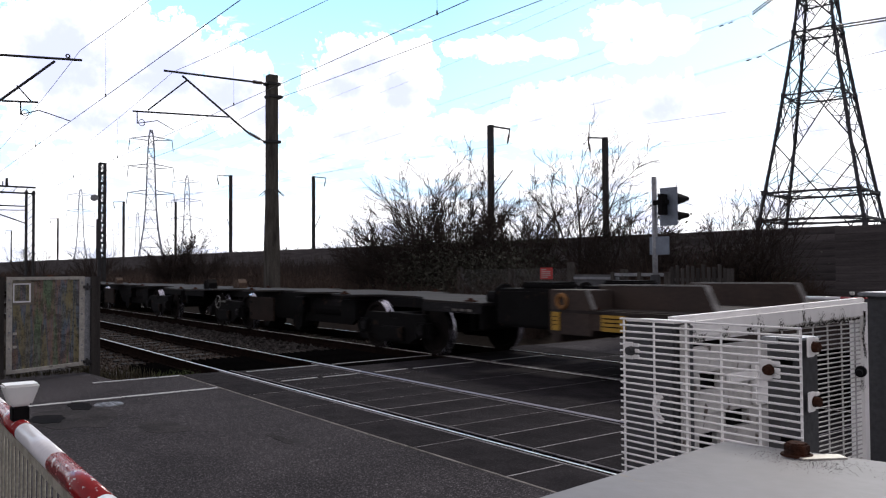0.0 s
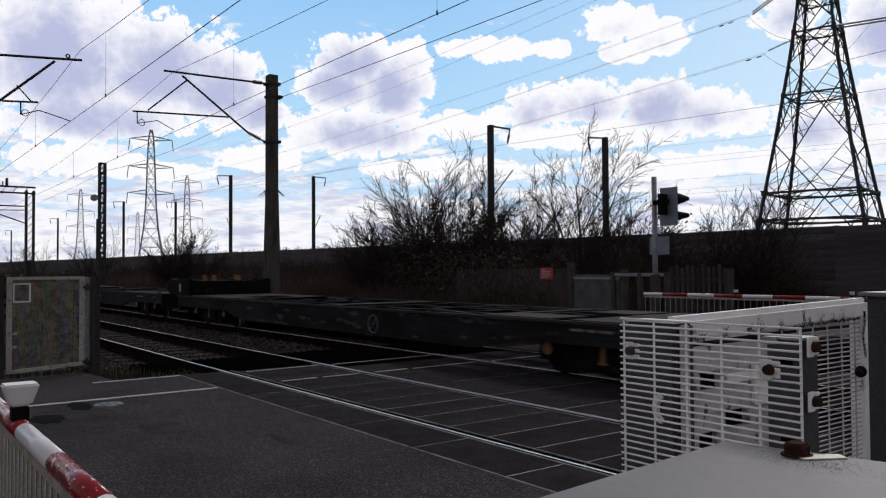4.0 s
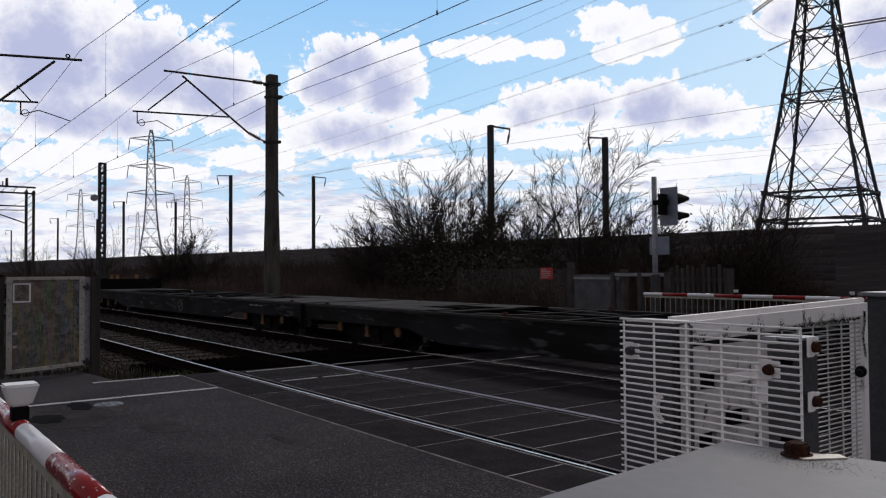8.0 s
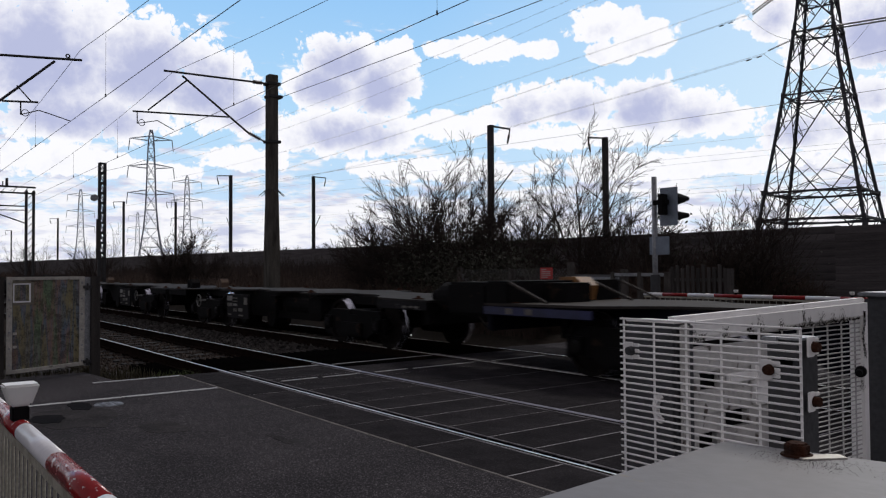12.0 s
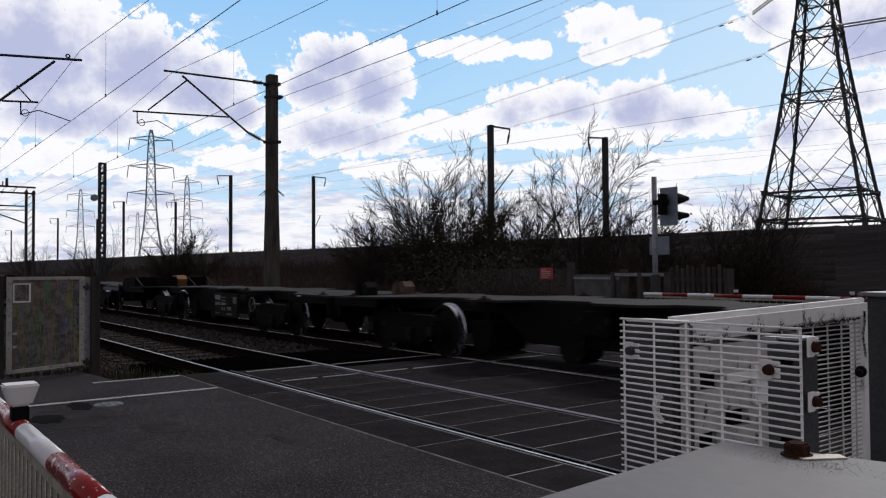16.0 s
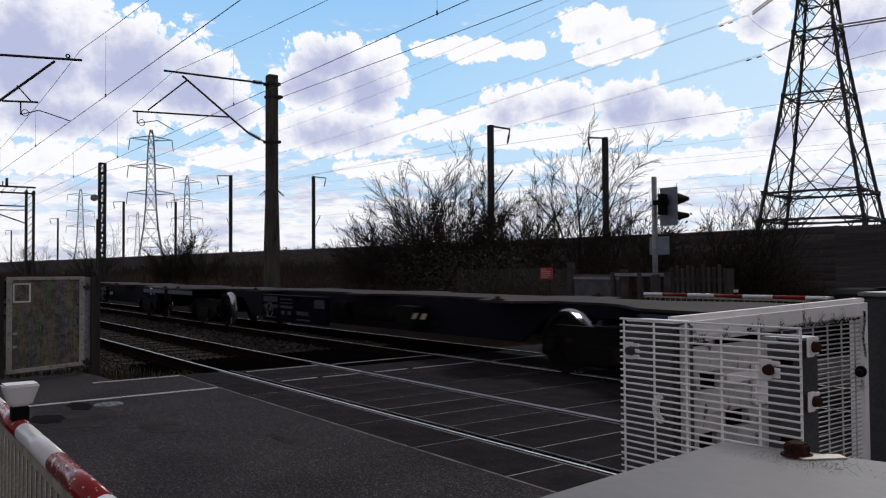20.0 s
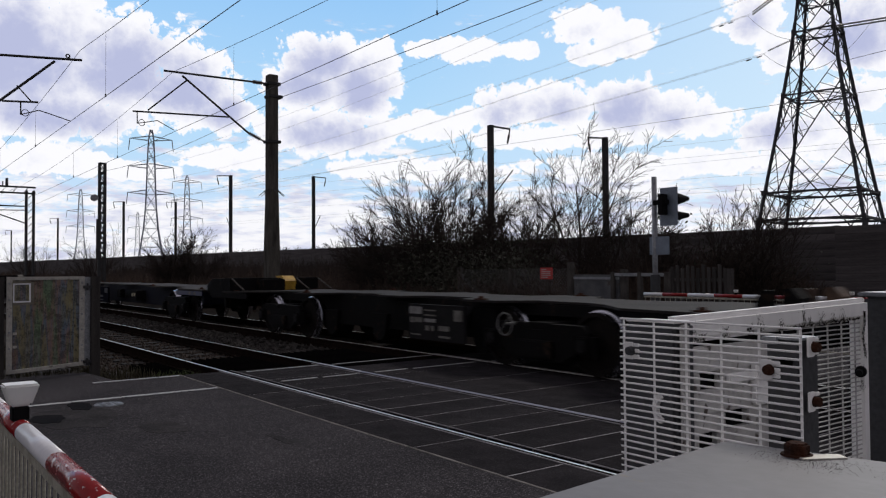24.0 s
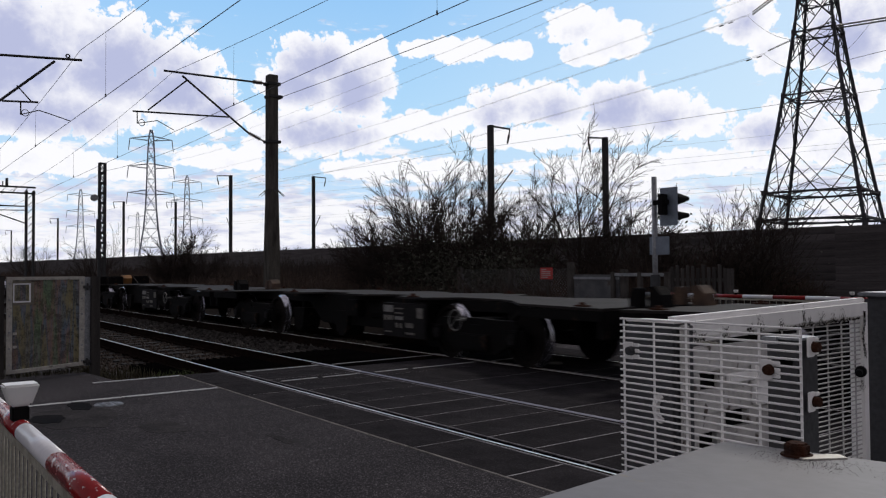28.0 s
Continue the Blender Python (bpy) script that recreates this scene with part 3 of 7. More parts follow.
def build_crossing():
    """Rubber crossing panels between and beside the rails, with pale steel edges in the joints."""
    deck = thing("crossing_deck", "black rubber level crossing panels with pale joints", "level crossing", kind="structure")
    filler = BM()
    runs = ((3.575, 3.60, NEAR - 0.815, NEAR - 0.80, 1.13, -4.11), (NEAR - 0.66, NEAR - 0.645, NEAR + 0.645, NEAR + 0.66, 0.5625, -4.05), (NEAR + 0.80, NEAR + 0.815, FAR - 0.815, FAR - 0.80, 1.13, -4.6),
            (FAR - 0.66, FAR - 0.645, FAR + 0.645, FAR + 0.66, 0.5625, -4.3), (FAR + 0.80, FAR + 0.815, 10.23, 10.25, 1.13, -4.2))
    for low, y0, y1, high, ln, x_ref in runs:
        bm = BM()
        prism(bm, [(0.011, y0), (ln - 0.011, y0), (ln - 0.011, y1), (0.011, y1)], "z", -0.1, -0.002)
        edges = [e for e in bm.edges if abs(e.verts[0].co.z - e.verts[1].co.z) < 1e-6 and e.verts[0].co.z > -0.01]
        bmesh.ops.bevel(bm, geom=edges, offset=0.003, segments=1, affect="EDGES")
        me = mesh_of("rubber_panel", bm, M["rubber_panel"])
        k = math.ceil((-11.0 - x_ref) / ln)
        box(filler, x_ref + k * ln, 6.5, y0 + 0.004, y1 - 0.004, -0.2, -0.0055)
        while x_ref + (k + 1) * ln < 6.5:
            piece("rubber_panel", me, deck, (x_ref + k * ln, 0, random.uniform(-0.0015, 0.001)))
            k += 1
    part("joint_filler", filler, M["joint"], deck, "pale sand and steel in the joints")
    # near-black strips stand in for the shade down in the rail grooves
    for yc in (NEAR, FAR):
        for s in (-1, 1):
            for a, b in ((0.662, 0.745), (0.76, 0.798)):
                bm = BM()
                box(bm, -10.9, 6.5, yc + min(s * a, s * b), yc + max(s * a, s * b), -0.3, -0.055 if b < 0.75 else -0.03)
                part("flangeway", bm, M["flangeway"], deck, "black strip for the shade in the rail groove")
    # edge strips along the outer panels and flangeway lips
    for y, w in ((3.585, 0.022), (NEAR - 0.808, 0.014), (NEAR - 0.652, 0.009), (NEAR + 0.652, 0.009), (FAR - 0.652, 0.009)):
        bm = BM()
        box(bm, -10.93, 6.5, y - w / 2, y + w / 2, -0.006, 0.003)
        part("edge_strip", bm, M["edge_steel"] if w > 0.02 else M["joint"], deck, "pale worn steel edge strip")
    for x, runs_y in ((-10.62, ((4.45, 5.62), (5.82, 7.75))), (-9.42, ((4.42, 4.95), (5.02, 5.6), (5.85, 6.4), (6.5, 7.7), (8.0, 9.2)))):
        for y0, y1 in runs_y:
            bm = BM()
            girder(bm, (x, y0, 0.0), (x - 0.04 * (y1 - y0), y1, 0.0), 0.035, 0.006)
            part("painted_line", bm, M["road_paint"], deck, "worn white painted line across the panels")
    # timber arris guards beside the panels
    guard = thing("arris_guard", "black timber anti-trespass ridges beside the crossing", "trespass guard", "trespass guards")
    bm = BM()
    prism(bm, [(-0.055, -0.2), (0.055, -0.2), (0.0, -0.075)], "x", 0, 2.4)
    me = mesh_of("ridge", bm, M["flangeway"])
    for y0, y1 in ((3.62, NEAR - 0.9), (NEAR - 0.6, NEAR + 0.6), (NEAR + 0.95, FAR - 0.95), (FAR - 0.6, FAR + 0.6)):
        y = y0
        while y <= y1:
            piece("ridge", me, guard, (-13.4, y, 0))
            y += 0.125
    bm = BM()
    for y0, y1 in ((3.58, NEAR - 0.85), (NEAR - 0.66, NEAR + 0.66), (NEAR + 0.9, FAR - 0.9), (FAR - 0.66, FAR + 0.66)):
        box(bm, -13.4, -11.0, y0, y1, -0.3, -0.19)
    part("bearer", bm, M["flangeway"], guard, "dark timber bearers")


build_crossing()


def stones():
    """Loose ballast lumps where the camera sees them singly."""
    rng = np.random.default_rng(5)
    n = 15000
    x = -11.2 - 26 * rng.random(n) ** 1.6
    y = 2.6 + 8.0 * rng.random(n)
    keep = (np.abs(y - NEAR + 0.7525) > 0.09) & (np.abs(y - NEAR - 0.7525) > 0.09) & (np.abs(y - FAR + 0.7525) > 0.09) & (np.abs(y - FAR - 0.7525) > 0.09) & ~((x > -13.4) & (y > 3.2))
    x, y = x[keep], y[keep]
    n = len(x)
    z = np.where(y < 3.25, -0.20 - (3.25 - y) * 0.44, -0.20) + np.where((rng.random(n) < 0.35) & (y > 5.95) & (y < 7.65), 0.05, 0.0)
    base = np.array([(1, 0, 0), (-1, 0, 0), (0, 1, 0), (0, -1, 0), (0, 0, 1), (0, 0, -1)], float)
    f = np.array([(0, 2, 4), (2, 1, 4), (1, 3, 4), (3, 0, 4), (2, 0, 5), (1, 2, 5), (3, 1, 5), (0, 3, 5)])
    size = 0.022 + 0.03 * rng.random((n, 1, 1))
    v = base[None] * size * (0.6 + 0.8 * rng.random((n, 6, 1))) + 0.4 * size * (rng.random((n, 6, 3)) - 0.5)
    v += np.stack([x, y, z + 0.012], 1)[:, None, :]
    between = (y > 5.9) & (y < 7.7)
    for pick, material, label in ((between, M["stone"], "loose angular grey ballast stones between the tracks"), (~between, M["stone_brown"], "loose rust-brown ballast stones round the sleepers")):
        faces = (f[None] + 6 * np.arange(pick.sum())[:, None, None]).reshape(-1, 3)
        tagged(new("ballast_stones", cloud_mesh("ballast_stones", v[pick].reshape(-1, 3).tolist(), faces.tolist(), material)), label, "ballast", kind="stuff")


stones()


# ---- the near gate panel beside the footway ----
def build_gate_panel():
    g = thing("gate_panel", "scratched clear plastic panel on a steel gate post", "gate panel", at=(-12.0, 0, 0))
    bm = BM()
    box(bm, -0.006, 0.006, 1.66, 2.58, 0.10, 1.33)
    sheet = part("sheet", bm, M["polycarbonate"], g, "milky scratched clear sheet with rainbow streaks")
    sheet.visible_shadow = False
    bm = BM()
    for y0, y1, z0, z1 in ((1.62, 1.69, 0.06, 1.37), (2.53, 2.60, 0.11, 1.37), (1.69, 2.53, 1.325, 1.37)):
        box(bm, 0.008, 0.03, y0, y1, z0, z1, 0.004)
    girder(bm, (0.019, 1.69, 0.085), (0.019, 2.53, 0.135), 0.022, 0.05)
    part("frame", bm, M["pale_edge"], g, "pale riveted metal edging")
    for k in range(6):
        for y in (1.655, 2.565):
            bm = BM()
            bar(bm, (0.03, y, 0.18 + k * 0.22), (0.042, y, 0.18 + k * 0.22), 0.014, 0.010, 10)
            part("rivet", bm, M["galvanised"], g)
    bm = BM()
    for y0, y1, z0, z1 in ((1.70, 1.715, 1.02, 1.28), (1.895, 1.915, 1.02, 1.28), (1.715, 1.895, 1.02, 1.04), (1.715, 1.895, 1.265, 1.28)):
        box(bm, 0.008, 0.02, y0, y1, z0, z1)
    part("window_frame", bm, M["boom_white"], g, "small white-edged square cutout")
    bm = BM()
    box(bm, 0.0065, 0.0075, 1.915, 1.955, 0.99, 1.30)
    box(bm, 0.0065, 0.0075, 1.70, 1.915, 0.985, 1.018)
    box(bm, 0.0065, 0.0075, 1.70, 1.915, 1.282, 1.31)
    part("tape_edge", bm, M["dull_tape"], g, "dull yellowed tape round the cutout")
    for z in (0.60, 0.42):
        bm = BM()
        box(bm, 0.008, 0.016, 1.70, 1.75, z - 0.018, z + 0.018, 0.003)
        bar(bm, (0.016, 1.735, z), (0.022, 1.735, z), 0.008, 0.006, 8)
        part("latch_tab", bm, M["pale_edge"], g, "small pale metal tab")
    bm = BM()
    box(bm, -0.05, 0.07, 2.68, 2.80, -0.6, 1.37, 0.006)
    part("post", bm, M["grey_wood_dark"], g, "dark steel gate post")
    bm = BM()
    box(bm, -0.004, 0.004, 2.60, 2.68, 0.1, 1.36)
    part("filler_strip", bm, M["galvanised"], g, "dull metal filler strip")
    bm = BM()
    box(bm, -0.06, 0.0, 1.42, 1.60, -0.6, 1.37, 0.006)
    part("hinge_post", bm, M["grey_wood_dark"], g, "dark wooden hinge post")
    for z in (0.16, 1.22):
        bm = BM()
        box(bm, 0.0, 0.07, 2.58, 2.70, z - 0.02, z + 0.02, 0.004)
        bar(bm, (0.06, 2.63, z - 0.05), (0.06, 2.63, z + 0.05), 0.014)
        part("hinge", bm, M["dark_steel"], g, "rusty black hinge")


M["pale_edge"] = mat("pale_edge", (0.46, 0.44, 0.40), (0.30, 0.29, 0.26), rough=0.6, metal=0.1, scale=7, fine=60, bump=0.1, spots=(0.08, 0.06, 0.05), spot_scale=12, spot_cut=0.66)
M["dull_tape"] = mat("dull_tape", (0.16, 0.145, 0.11), (0.11, 0.10, 0.08), rough=0.7, scale=12, fine=60, bump=0.1)
M["grey_wood_dark"] = mat("grey_wood_dark", (0.055, 0.05, 0.047), (0.035, 0.032, 0.031), rough=0.9, scale=3, fine=40, bump=0.3, stretch=(5, 5, 0.5))
build_gate_panel()


M["green_grass"] = mat("green_grass", (0.060, 0.080, 0.028), (0.04, 0.05, 0.02), rough=0.9, scale=3, fine=20, bump=0)


def tufts(name, x0, x1, y0, y1, z, count, height, material, label, seed):
    """Grass blades: thin bent triangles."""
    rng = np.random.default_rng(seed)
    verts, faces = [], []
    for k in range(count):
        x, y, h = rng.uniform(x0, x1), rng.uniform(y0, y1), height * rng.uniform(0.35, 1.0)
        a, lean, w = rng.uniform(0, 6.28), rng.uniform(0.1, 0.7) * h, 0.004 + 0.006 * rng.random()
        c, s = math.cos(a), math.sin(a)
        i = len(verts)
        verts += [(x - s * w, y + c * w, z), (x + s * w, y - c * w, z), (x + c * lean * 0.4 + s * w * 0.7, y + s * lean * 0.4 - c * w * 0.7, z + h * 0.6),
                  (x + c * lean * 0.4 - s * w * 0.7, y + s * lean * 0.4 + c * w * 0.7, z + h * 0.6), (x + c * lean, y + s * lean, z + h)]
        faces += [(i, i + 1, i + 2, i + 3), (i + 3, i + 2, i + 4)]
    tagged(new(name, cloud_mesh(name, verts, faces, material)), label, "grass", kind="stuff")


tufts("grass", -11.75, -10.95, 3.45, 4.0, -0.2, 420, 0.22, M["green_grass"], "fresh green grass tuft at the footway edge", 6)
tufts("grass", -12.9, -11.1, 2.8, 3.6, -0.2, 600, 0.22, M["grass"], "rough green and straw grass at the ballast edge", 3)
tufts("grass", -18, -12.4, 2.3, 3.2, -0.45, 1800, 0.42, M["grass"], "dry brown grass along the ballast shoulder", 4)
tufts("grass", -12.4, -12.02, 1.6, 2.8, -0.05, 500, 0.16, M["grass"], "grass under the gate panel", 5)


# ---- near barrier boom ----
def build_boom(name, y, z, r, x0, x1, first, band, scuffed, lamps, skirt_gap, label, lamp_size=1.0, skirt_h=0.75):
    b = thing(name, label, "barrier", at=(0, y, 0))
    x, k = x0, 0
    while x < x1 - 1e-6:
        e = min(x + (first if k == 0 else band), x1)
        bm = BM()
        bar(bm, (x, 0, z), (e, 0, z), r, r, 24)
        red = k % 2 == 1
        part("band", bm, (M["red_scuffed"] if scuffed else M["red_paint"]) if red else M["boom_white"], b, "red reflective band" if red else "white reflective band", True)
        x, k = e, k + 1
    bm = BM()
    girder(bm, (x0, 0, z - r - 0.02), (x1, 0, z - r - 0.02), 0.03, 0.03)
    part("skirt_rail", bm, M["skirt"], b, "aluminium rail under the boom")
    bm = BM()
    bar(bm, (0, 0, z - r - skirt_h), (0, 0, z - r - 0.03), 0.0048, 0.0048, 6)
    me = mesh_of("skirt_bar", bm, M["skirt"])
    x = x0 + 0.02
    while x < x1:
        piece("skirt_bar", me, b, (x, 0, 0), random.uniform(-0.06, 0.06))
        x += skirt_gap
    bm = BM()
    girder(bm, (x0, 0, z - r - skirt_h), (x1, 0, z - r - skirt_h), 0.025, 0.025)
    part("skirt_foot", bm, M["skirt"], b)
    for lx in lamps:
        s = lamp_size
        bm = BM()
        box(bm, lx - 0.034 * s, lx + 0.034 * s, -0.03 * s, 0.03 * s, z + r - 0.012, z + r + 0.052 * s, 0.008 * s)
        part("lamp_bracket", bm, M["black_plastic"], b, "black lamp bracket")
        bm = BM()
        # tapered hood, wider at the top
        lo = [(lx - 0.04 * s, -0.036 * s), (lx + 0.04 * s, -0.036 * s), (lx + 0.04 * s, 0.036 * s), (lx - 0.04 * s, 0.036 * s)]
        hi = [(lx - 0.055 * s, -0.064 * s), (lx + 0.055 * s, -0.064 * s), (lx + 0.055 * s, 0.064 * s), (lx - 0.055 * s, 0.064 * s)]
        v0 = [bm.verts.new((p[0], p[1], z + r + 0.050 * s)) for p in lo]
        v1 = [bm.verts.new((p[0], p[1], z + r + 0.134 * s)) for p in hi]
        bm.faces.new(v0[::-1])
        bm.faces.new(v1)
        for i in range(4):
            bm.faces.new((v0[i], v0[(i + 1) % 4], v1[(i + 1) % 4], v1[i]))
        bmesh.ops.bevel(bm, geom=list(bm.edges), offset=0.008 * s, segments=2, affect="EDGES")
        part("lamp_hood", bm, M["hood_white"], b, "white tapered lamp hood")
    return b


M["hood_white"] = mat("hood_white", (0.80, 0.80, 0.78), (0.76, 0.76, 0.74), rough=0.4, scale=3, fine=40, bump=0.0, amp=0.02)
build_boom("barrier_boom", 0.506, 0.832, 0.0345, -6.784, -0.70, 0.586, 0.586, True, (-3.39,), 0.09, "red and white lowered crossing barrier boom with a barred skirt", 1.0, 0.76)
build_boom("barrier_boom", 12.5, 0.93, 0.032, -10.05, -3.4, 0.45, 0.57, False, (-8.03, -6.0, -5.82), 0.12, "red and white barrier boom across the far road", 0.6, 0.83)


# ---- barrier machine by the camera: lid, mesh guard and frame ----
def build_machine():
    lid = thing("barrier_machine", "off-white metal barrier machine cabinet with a rusty bolt", "barrier machine")
    bm = BM()
    prism(bm, [(-0.655, 0.2), (-0.742, 1.108), (0.5, 1.44), (0.5, 0.2)], "z", 1.112, 1.15)
    bmesh.ops.bevel(bm, geom=list(bm.edges), offset=0.010, segments=3, affect="EDGES")
    part("lid", bm, M["lid_paint"], lid, "dirty off-white painted lid")
    bm = BM()
    prism(bm, [(-0.63, 0.22), (-0.715, 1.085), (0.48, 1.405), (0.48, 0.22)], "z", 0.0, 1.110)
    part("body", bm, M["white_paint"], lid)
    bm = BM()
    bar(bm, (-0.612, 1.100, 1.15), (-0.612, 1.100, 1.166), 0.0175, 0.0175, 6)
    bar(bm, (-0.612, 1.100, 1.165), (-0.612, 1.100, 1.169), 0.0165, 0.014, 6)
    bar(bm, (-0.612, 1.100, 1.1502), (-0.612, 1.100, 1.1525), 0.023, 0.022, 18)
    part("bolt", bm, M["rust"], lid, "rusty hexagon bolt head")
    bm = BM()
    box(bm, -0.034, 0.034, -0.013, 0.013, 1.150, 1.1522, 0.0008, turn=pose(-0.583, 1.112, 0, 0, 0, 58))
    part("tag_plate", bm, M["tag_metal"], lid, "small pale metal tag plate")
    rng = np.random.default_rng(77)
    n = 900
    c = np.stack([-0.585 + rng.normal(0, 0.04, n), 1.08 + rng.normal(0, 0.025, n), np.full(n, 1.1503)], 1)
    c = c[c[:, 1] < 1.115 + 0.26 * (c[:, 0] + 0.70)]
    n = len(c)
    sz = 0.0003 + 0.0007 * rng.random((n, 1)) ** 2
    v = np.stack([c + np.array((-1, 0, 0)) * sz, c + np.array((0, -1, 0)) * sz, c + np.array((1, 0.3, 0)) * sz, c + np.array((0, 1, 0)) * sz, c + np.array((0, 0, 0.9)) * sz], 1)
    f = np.array([(0, 1, 4), (1, 2, 4), (2, 3, 4), (3, 0, 4)])
    grit = new("grit", cloud_mesh("grit", v.reshape(-1, 3).tolist(), (f[None] + 5 * np.arange(n)[:, None, None]).reshape(-1, 3).tolist(), M["rail_rust"]))
    grit.parent = lid
    tagged(grit, "dark grit and lichen round the bolt", kind="stuff")

    guard = thing("machine_guard", "white tube frame and weld mesh guard over machinery", "machine guard")
    # front mesh
    fy, pitch_h, pitch_v = 1.235, 0.0127, 0.0735
    x0, n_v = -1.045, 6
    bm = BM()
    bar(bm, (0, fy, 0.75), (0, fy, 1.325), 0.0022, 0.0022, 6)
    vert = mesh_of("upright_wire", bm, M["white_paint"])
    bm = BM()
    bar(bm, (x0 - 0.006, fy - 0.004, 0), (x0 + pitch_v * 5 + 0.004, fy - 0.004, 0), 0.0020, 0.0020, 6)
    cross = mesh_of("cross_wire", bm, M["white_paint"])
    for k in range(n_v):
        piece("upright_wire", vert, guard, (x0 + k * pitch_v, 0, 0))
    for k in range(45):
        piece("cross_wire", cross, guard, (0, 0, 1.324 - k * pitch_h))
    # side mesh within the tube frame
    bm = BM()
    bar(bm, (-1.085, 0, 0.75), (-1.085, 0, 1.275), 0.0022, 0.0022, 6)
    vert = mesh_of("side_upright", bm, M["shaded_grimy_white"])
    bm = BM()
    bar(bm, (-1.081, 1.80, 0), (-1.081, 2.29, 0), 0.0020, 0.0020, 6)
    cross = mesh_of("side_wire", bm, M["shaded_grimy_white"])
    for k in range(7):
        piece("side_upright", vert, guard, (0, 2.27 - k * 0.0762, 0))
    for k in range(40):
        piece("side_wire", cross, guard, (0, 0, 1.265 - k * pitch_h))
    # rounded tube frame
    bm = BM()
    prism(bm, [(1.434, 1.254), (1.434, 1.316), (2.318, 1.336), (2.330, 1.330), (2.330, 1.274), (2.284, 1.274)], "x", -1.112, -1.07)
    bmesh.ops.bevel(bm, geom=list(bm.edges), offset=0.013, segments=4, affect="EDGES")
    part("top_tube", bm, M["stained_white"], guard, "white square tube streaked with dirt")
    bm = BM()
    box(bm, -1.111, -1.0715, 2.284, 2.329, 0.0, 1.305, 0.010)
    part("end_tube", bm, M["stained_white"], guard, "white square upright with dark drip stains")
    bm = BM()
    bar(bm, (-1.07, 2.262, 1.130), (-1.055, 2.225, 1.130), 0.010, 0.009, 12)
    bar(bm, (-1.072, 2.274, 1.130), (-1.064, 2.255, 1.130), 0.016, 0.015, 14)
    part("stud", bm, M["black_plastic"], guard, "dark steel stud")
    # grey motor cover
    bm = BM()
    box(bm, -1.150, -1.018, 1.36, 1.43, 0.0, 1.308, 0.006)
    part("motor_cover", bm, M["grey_steel"], guard, "dark grey steel cover")
    bm = BM()
    box(bm, -1.148, -1.020, 1.362, 1.43, 1.308, 1.312, 0.0015)
    part("cover_cap", bm, M["white_paint"], guard, "pale cap of the cover")
    bm = BM()
    box(bm, -1.016, -1.004, 1.372, 1.395, 0.0, 1.306, 0.003)
    part("hanger", bm, M["shaded_grimy_white"], guard, "white flat hanger bar")
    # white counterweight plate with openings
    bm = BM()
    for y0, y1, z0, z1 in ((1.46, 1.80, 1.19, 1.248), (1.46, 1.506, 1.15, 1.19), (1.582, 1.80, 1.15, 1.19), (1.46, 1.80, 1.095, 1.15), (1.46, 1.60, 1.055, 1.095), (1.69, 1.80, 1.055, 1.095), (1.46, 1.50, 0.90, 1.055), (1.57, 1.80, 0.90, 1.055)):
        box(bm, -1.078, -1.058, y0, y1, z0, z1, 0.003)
    part("counterweight", bm, M["shaded_grimy_white"], guard, "white counterweight plate with openings")
    bm = BM()
    box(bm, -1.058, -1.046, 1.60, 1.74, 1.160, 1.182, 0.003)
    box(bm, -1.058, -1.040, 1.70, 1.78, 1.10, 1.20, 0.004)
    part("clevis", bm, M["stained_white"], guard, "white bracket on the plate")
    # plain black sheet added so the openings in the plate look shaded
    bm = BM()
    box(bm, -1.100, -1.088, 1.44, 1.80, 0.88, 1.24, 0.0)
    part("backing", bm, M["black_plastic"], guard, "black sheet standing in for shade behind the plate")
    # grey channel post with clamps
    bm = BM()
    box(bm, -0.760, -0.701, 1.272, 1.335, 0.0, 1.300, 0.003)
    part("channel_post", bm, M["post_steel"], guard, "grey steel box post")
    bm = BM()
    box(bm, -0.764, -0.697, 1.268, 1.339, 1.300, 1.3045, 0.0015)
    box(bm, -0.764, -0.735, 1.262, 1.268, 1.292, 1.3045, 0.001)
    part("post_cap", bm, M["galvanised"], guard, "pale post cap")
    for z in (1.263, 1.13):
        bm = BM()
        girder(bm, (-0.735, 1.2705, z), (-0.712, 1.2705, z - 0.001), 0.002, 0.008)
        part("slot", bm, M["flangeway"], guard, "dark slot in the post")
    bm = BM()
    bar(bm, (-0.742, 1.272, 1.058), (-0.742, 1.268, 1.058), 0.008, 0.007, 12)
    part("post_rivet", bm, M["galvanised"], guard)
    for x, y, z, side, m, lb in ((-0.727, 1.235, 1.253, False, "rust", "rusty clamp bolt"), (-1.019, 1.235, 1.262, False, "grey_steel", "round steel clamp bolt"), (-0.700, 1.300, 1.289, True, "rust", "rusty clamp bolt"), (-0.700, 1.300, 1.197, True, "rust", "rusty clamp bolt")):
        turn = pose(x, y, z, 0, 0, 90 if side else 0)
        bm = BM()
        box(bm, -0.017, 0.004, -0.010, -0.006, -0.017, 0.017, 0.0015, turn)
        for zf in (-0.0135, -0.0025, 0.0085):
            box(bm, 0.004, 0.018, -0.010, -0.006, zf, zf + 0.0065, 0.001, turn)
        clamp = part("clamp", bm, M["white_paint"], guard, "white slotted clamp plate")
        bm = BM()
        bar(bm, turn @ Vector((0, -0.010, 0)), turn @ Vector((0, -0.020, 0)), 0.0095, 0.008, 12)
        part("clamp_bolt", bm, M[m], clamp, lb)
    bm = BM()
    for k in range(9):
        a, b2 = math.pi * (0.55 + k * 0.105), math.pi * (0.55 + (k + 1) * 0.105)
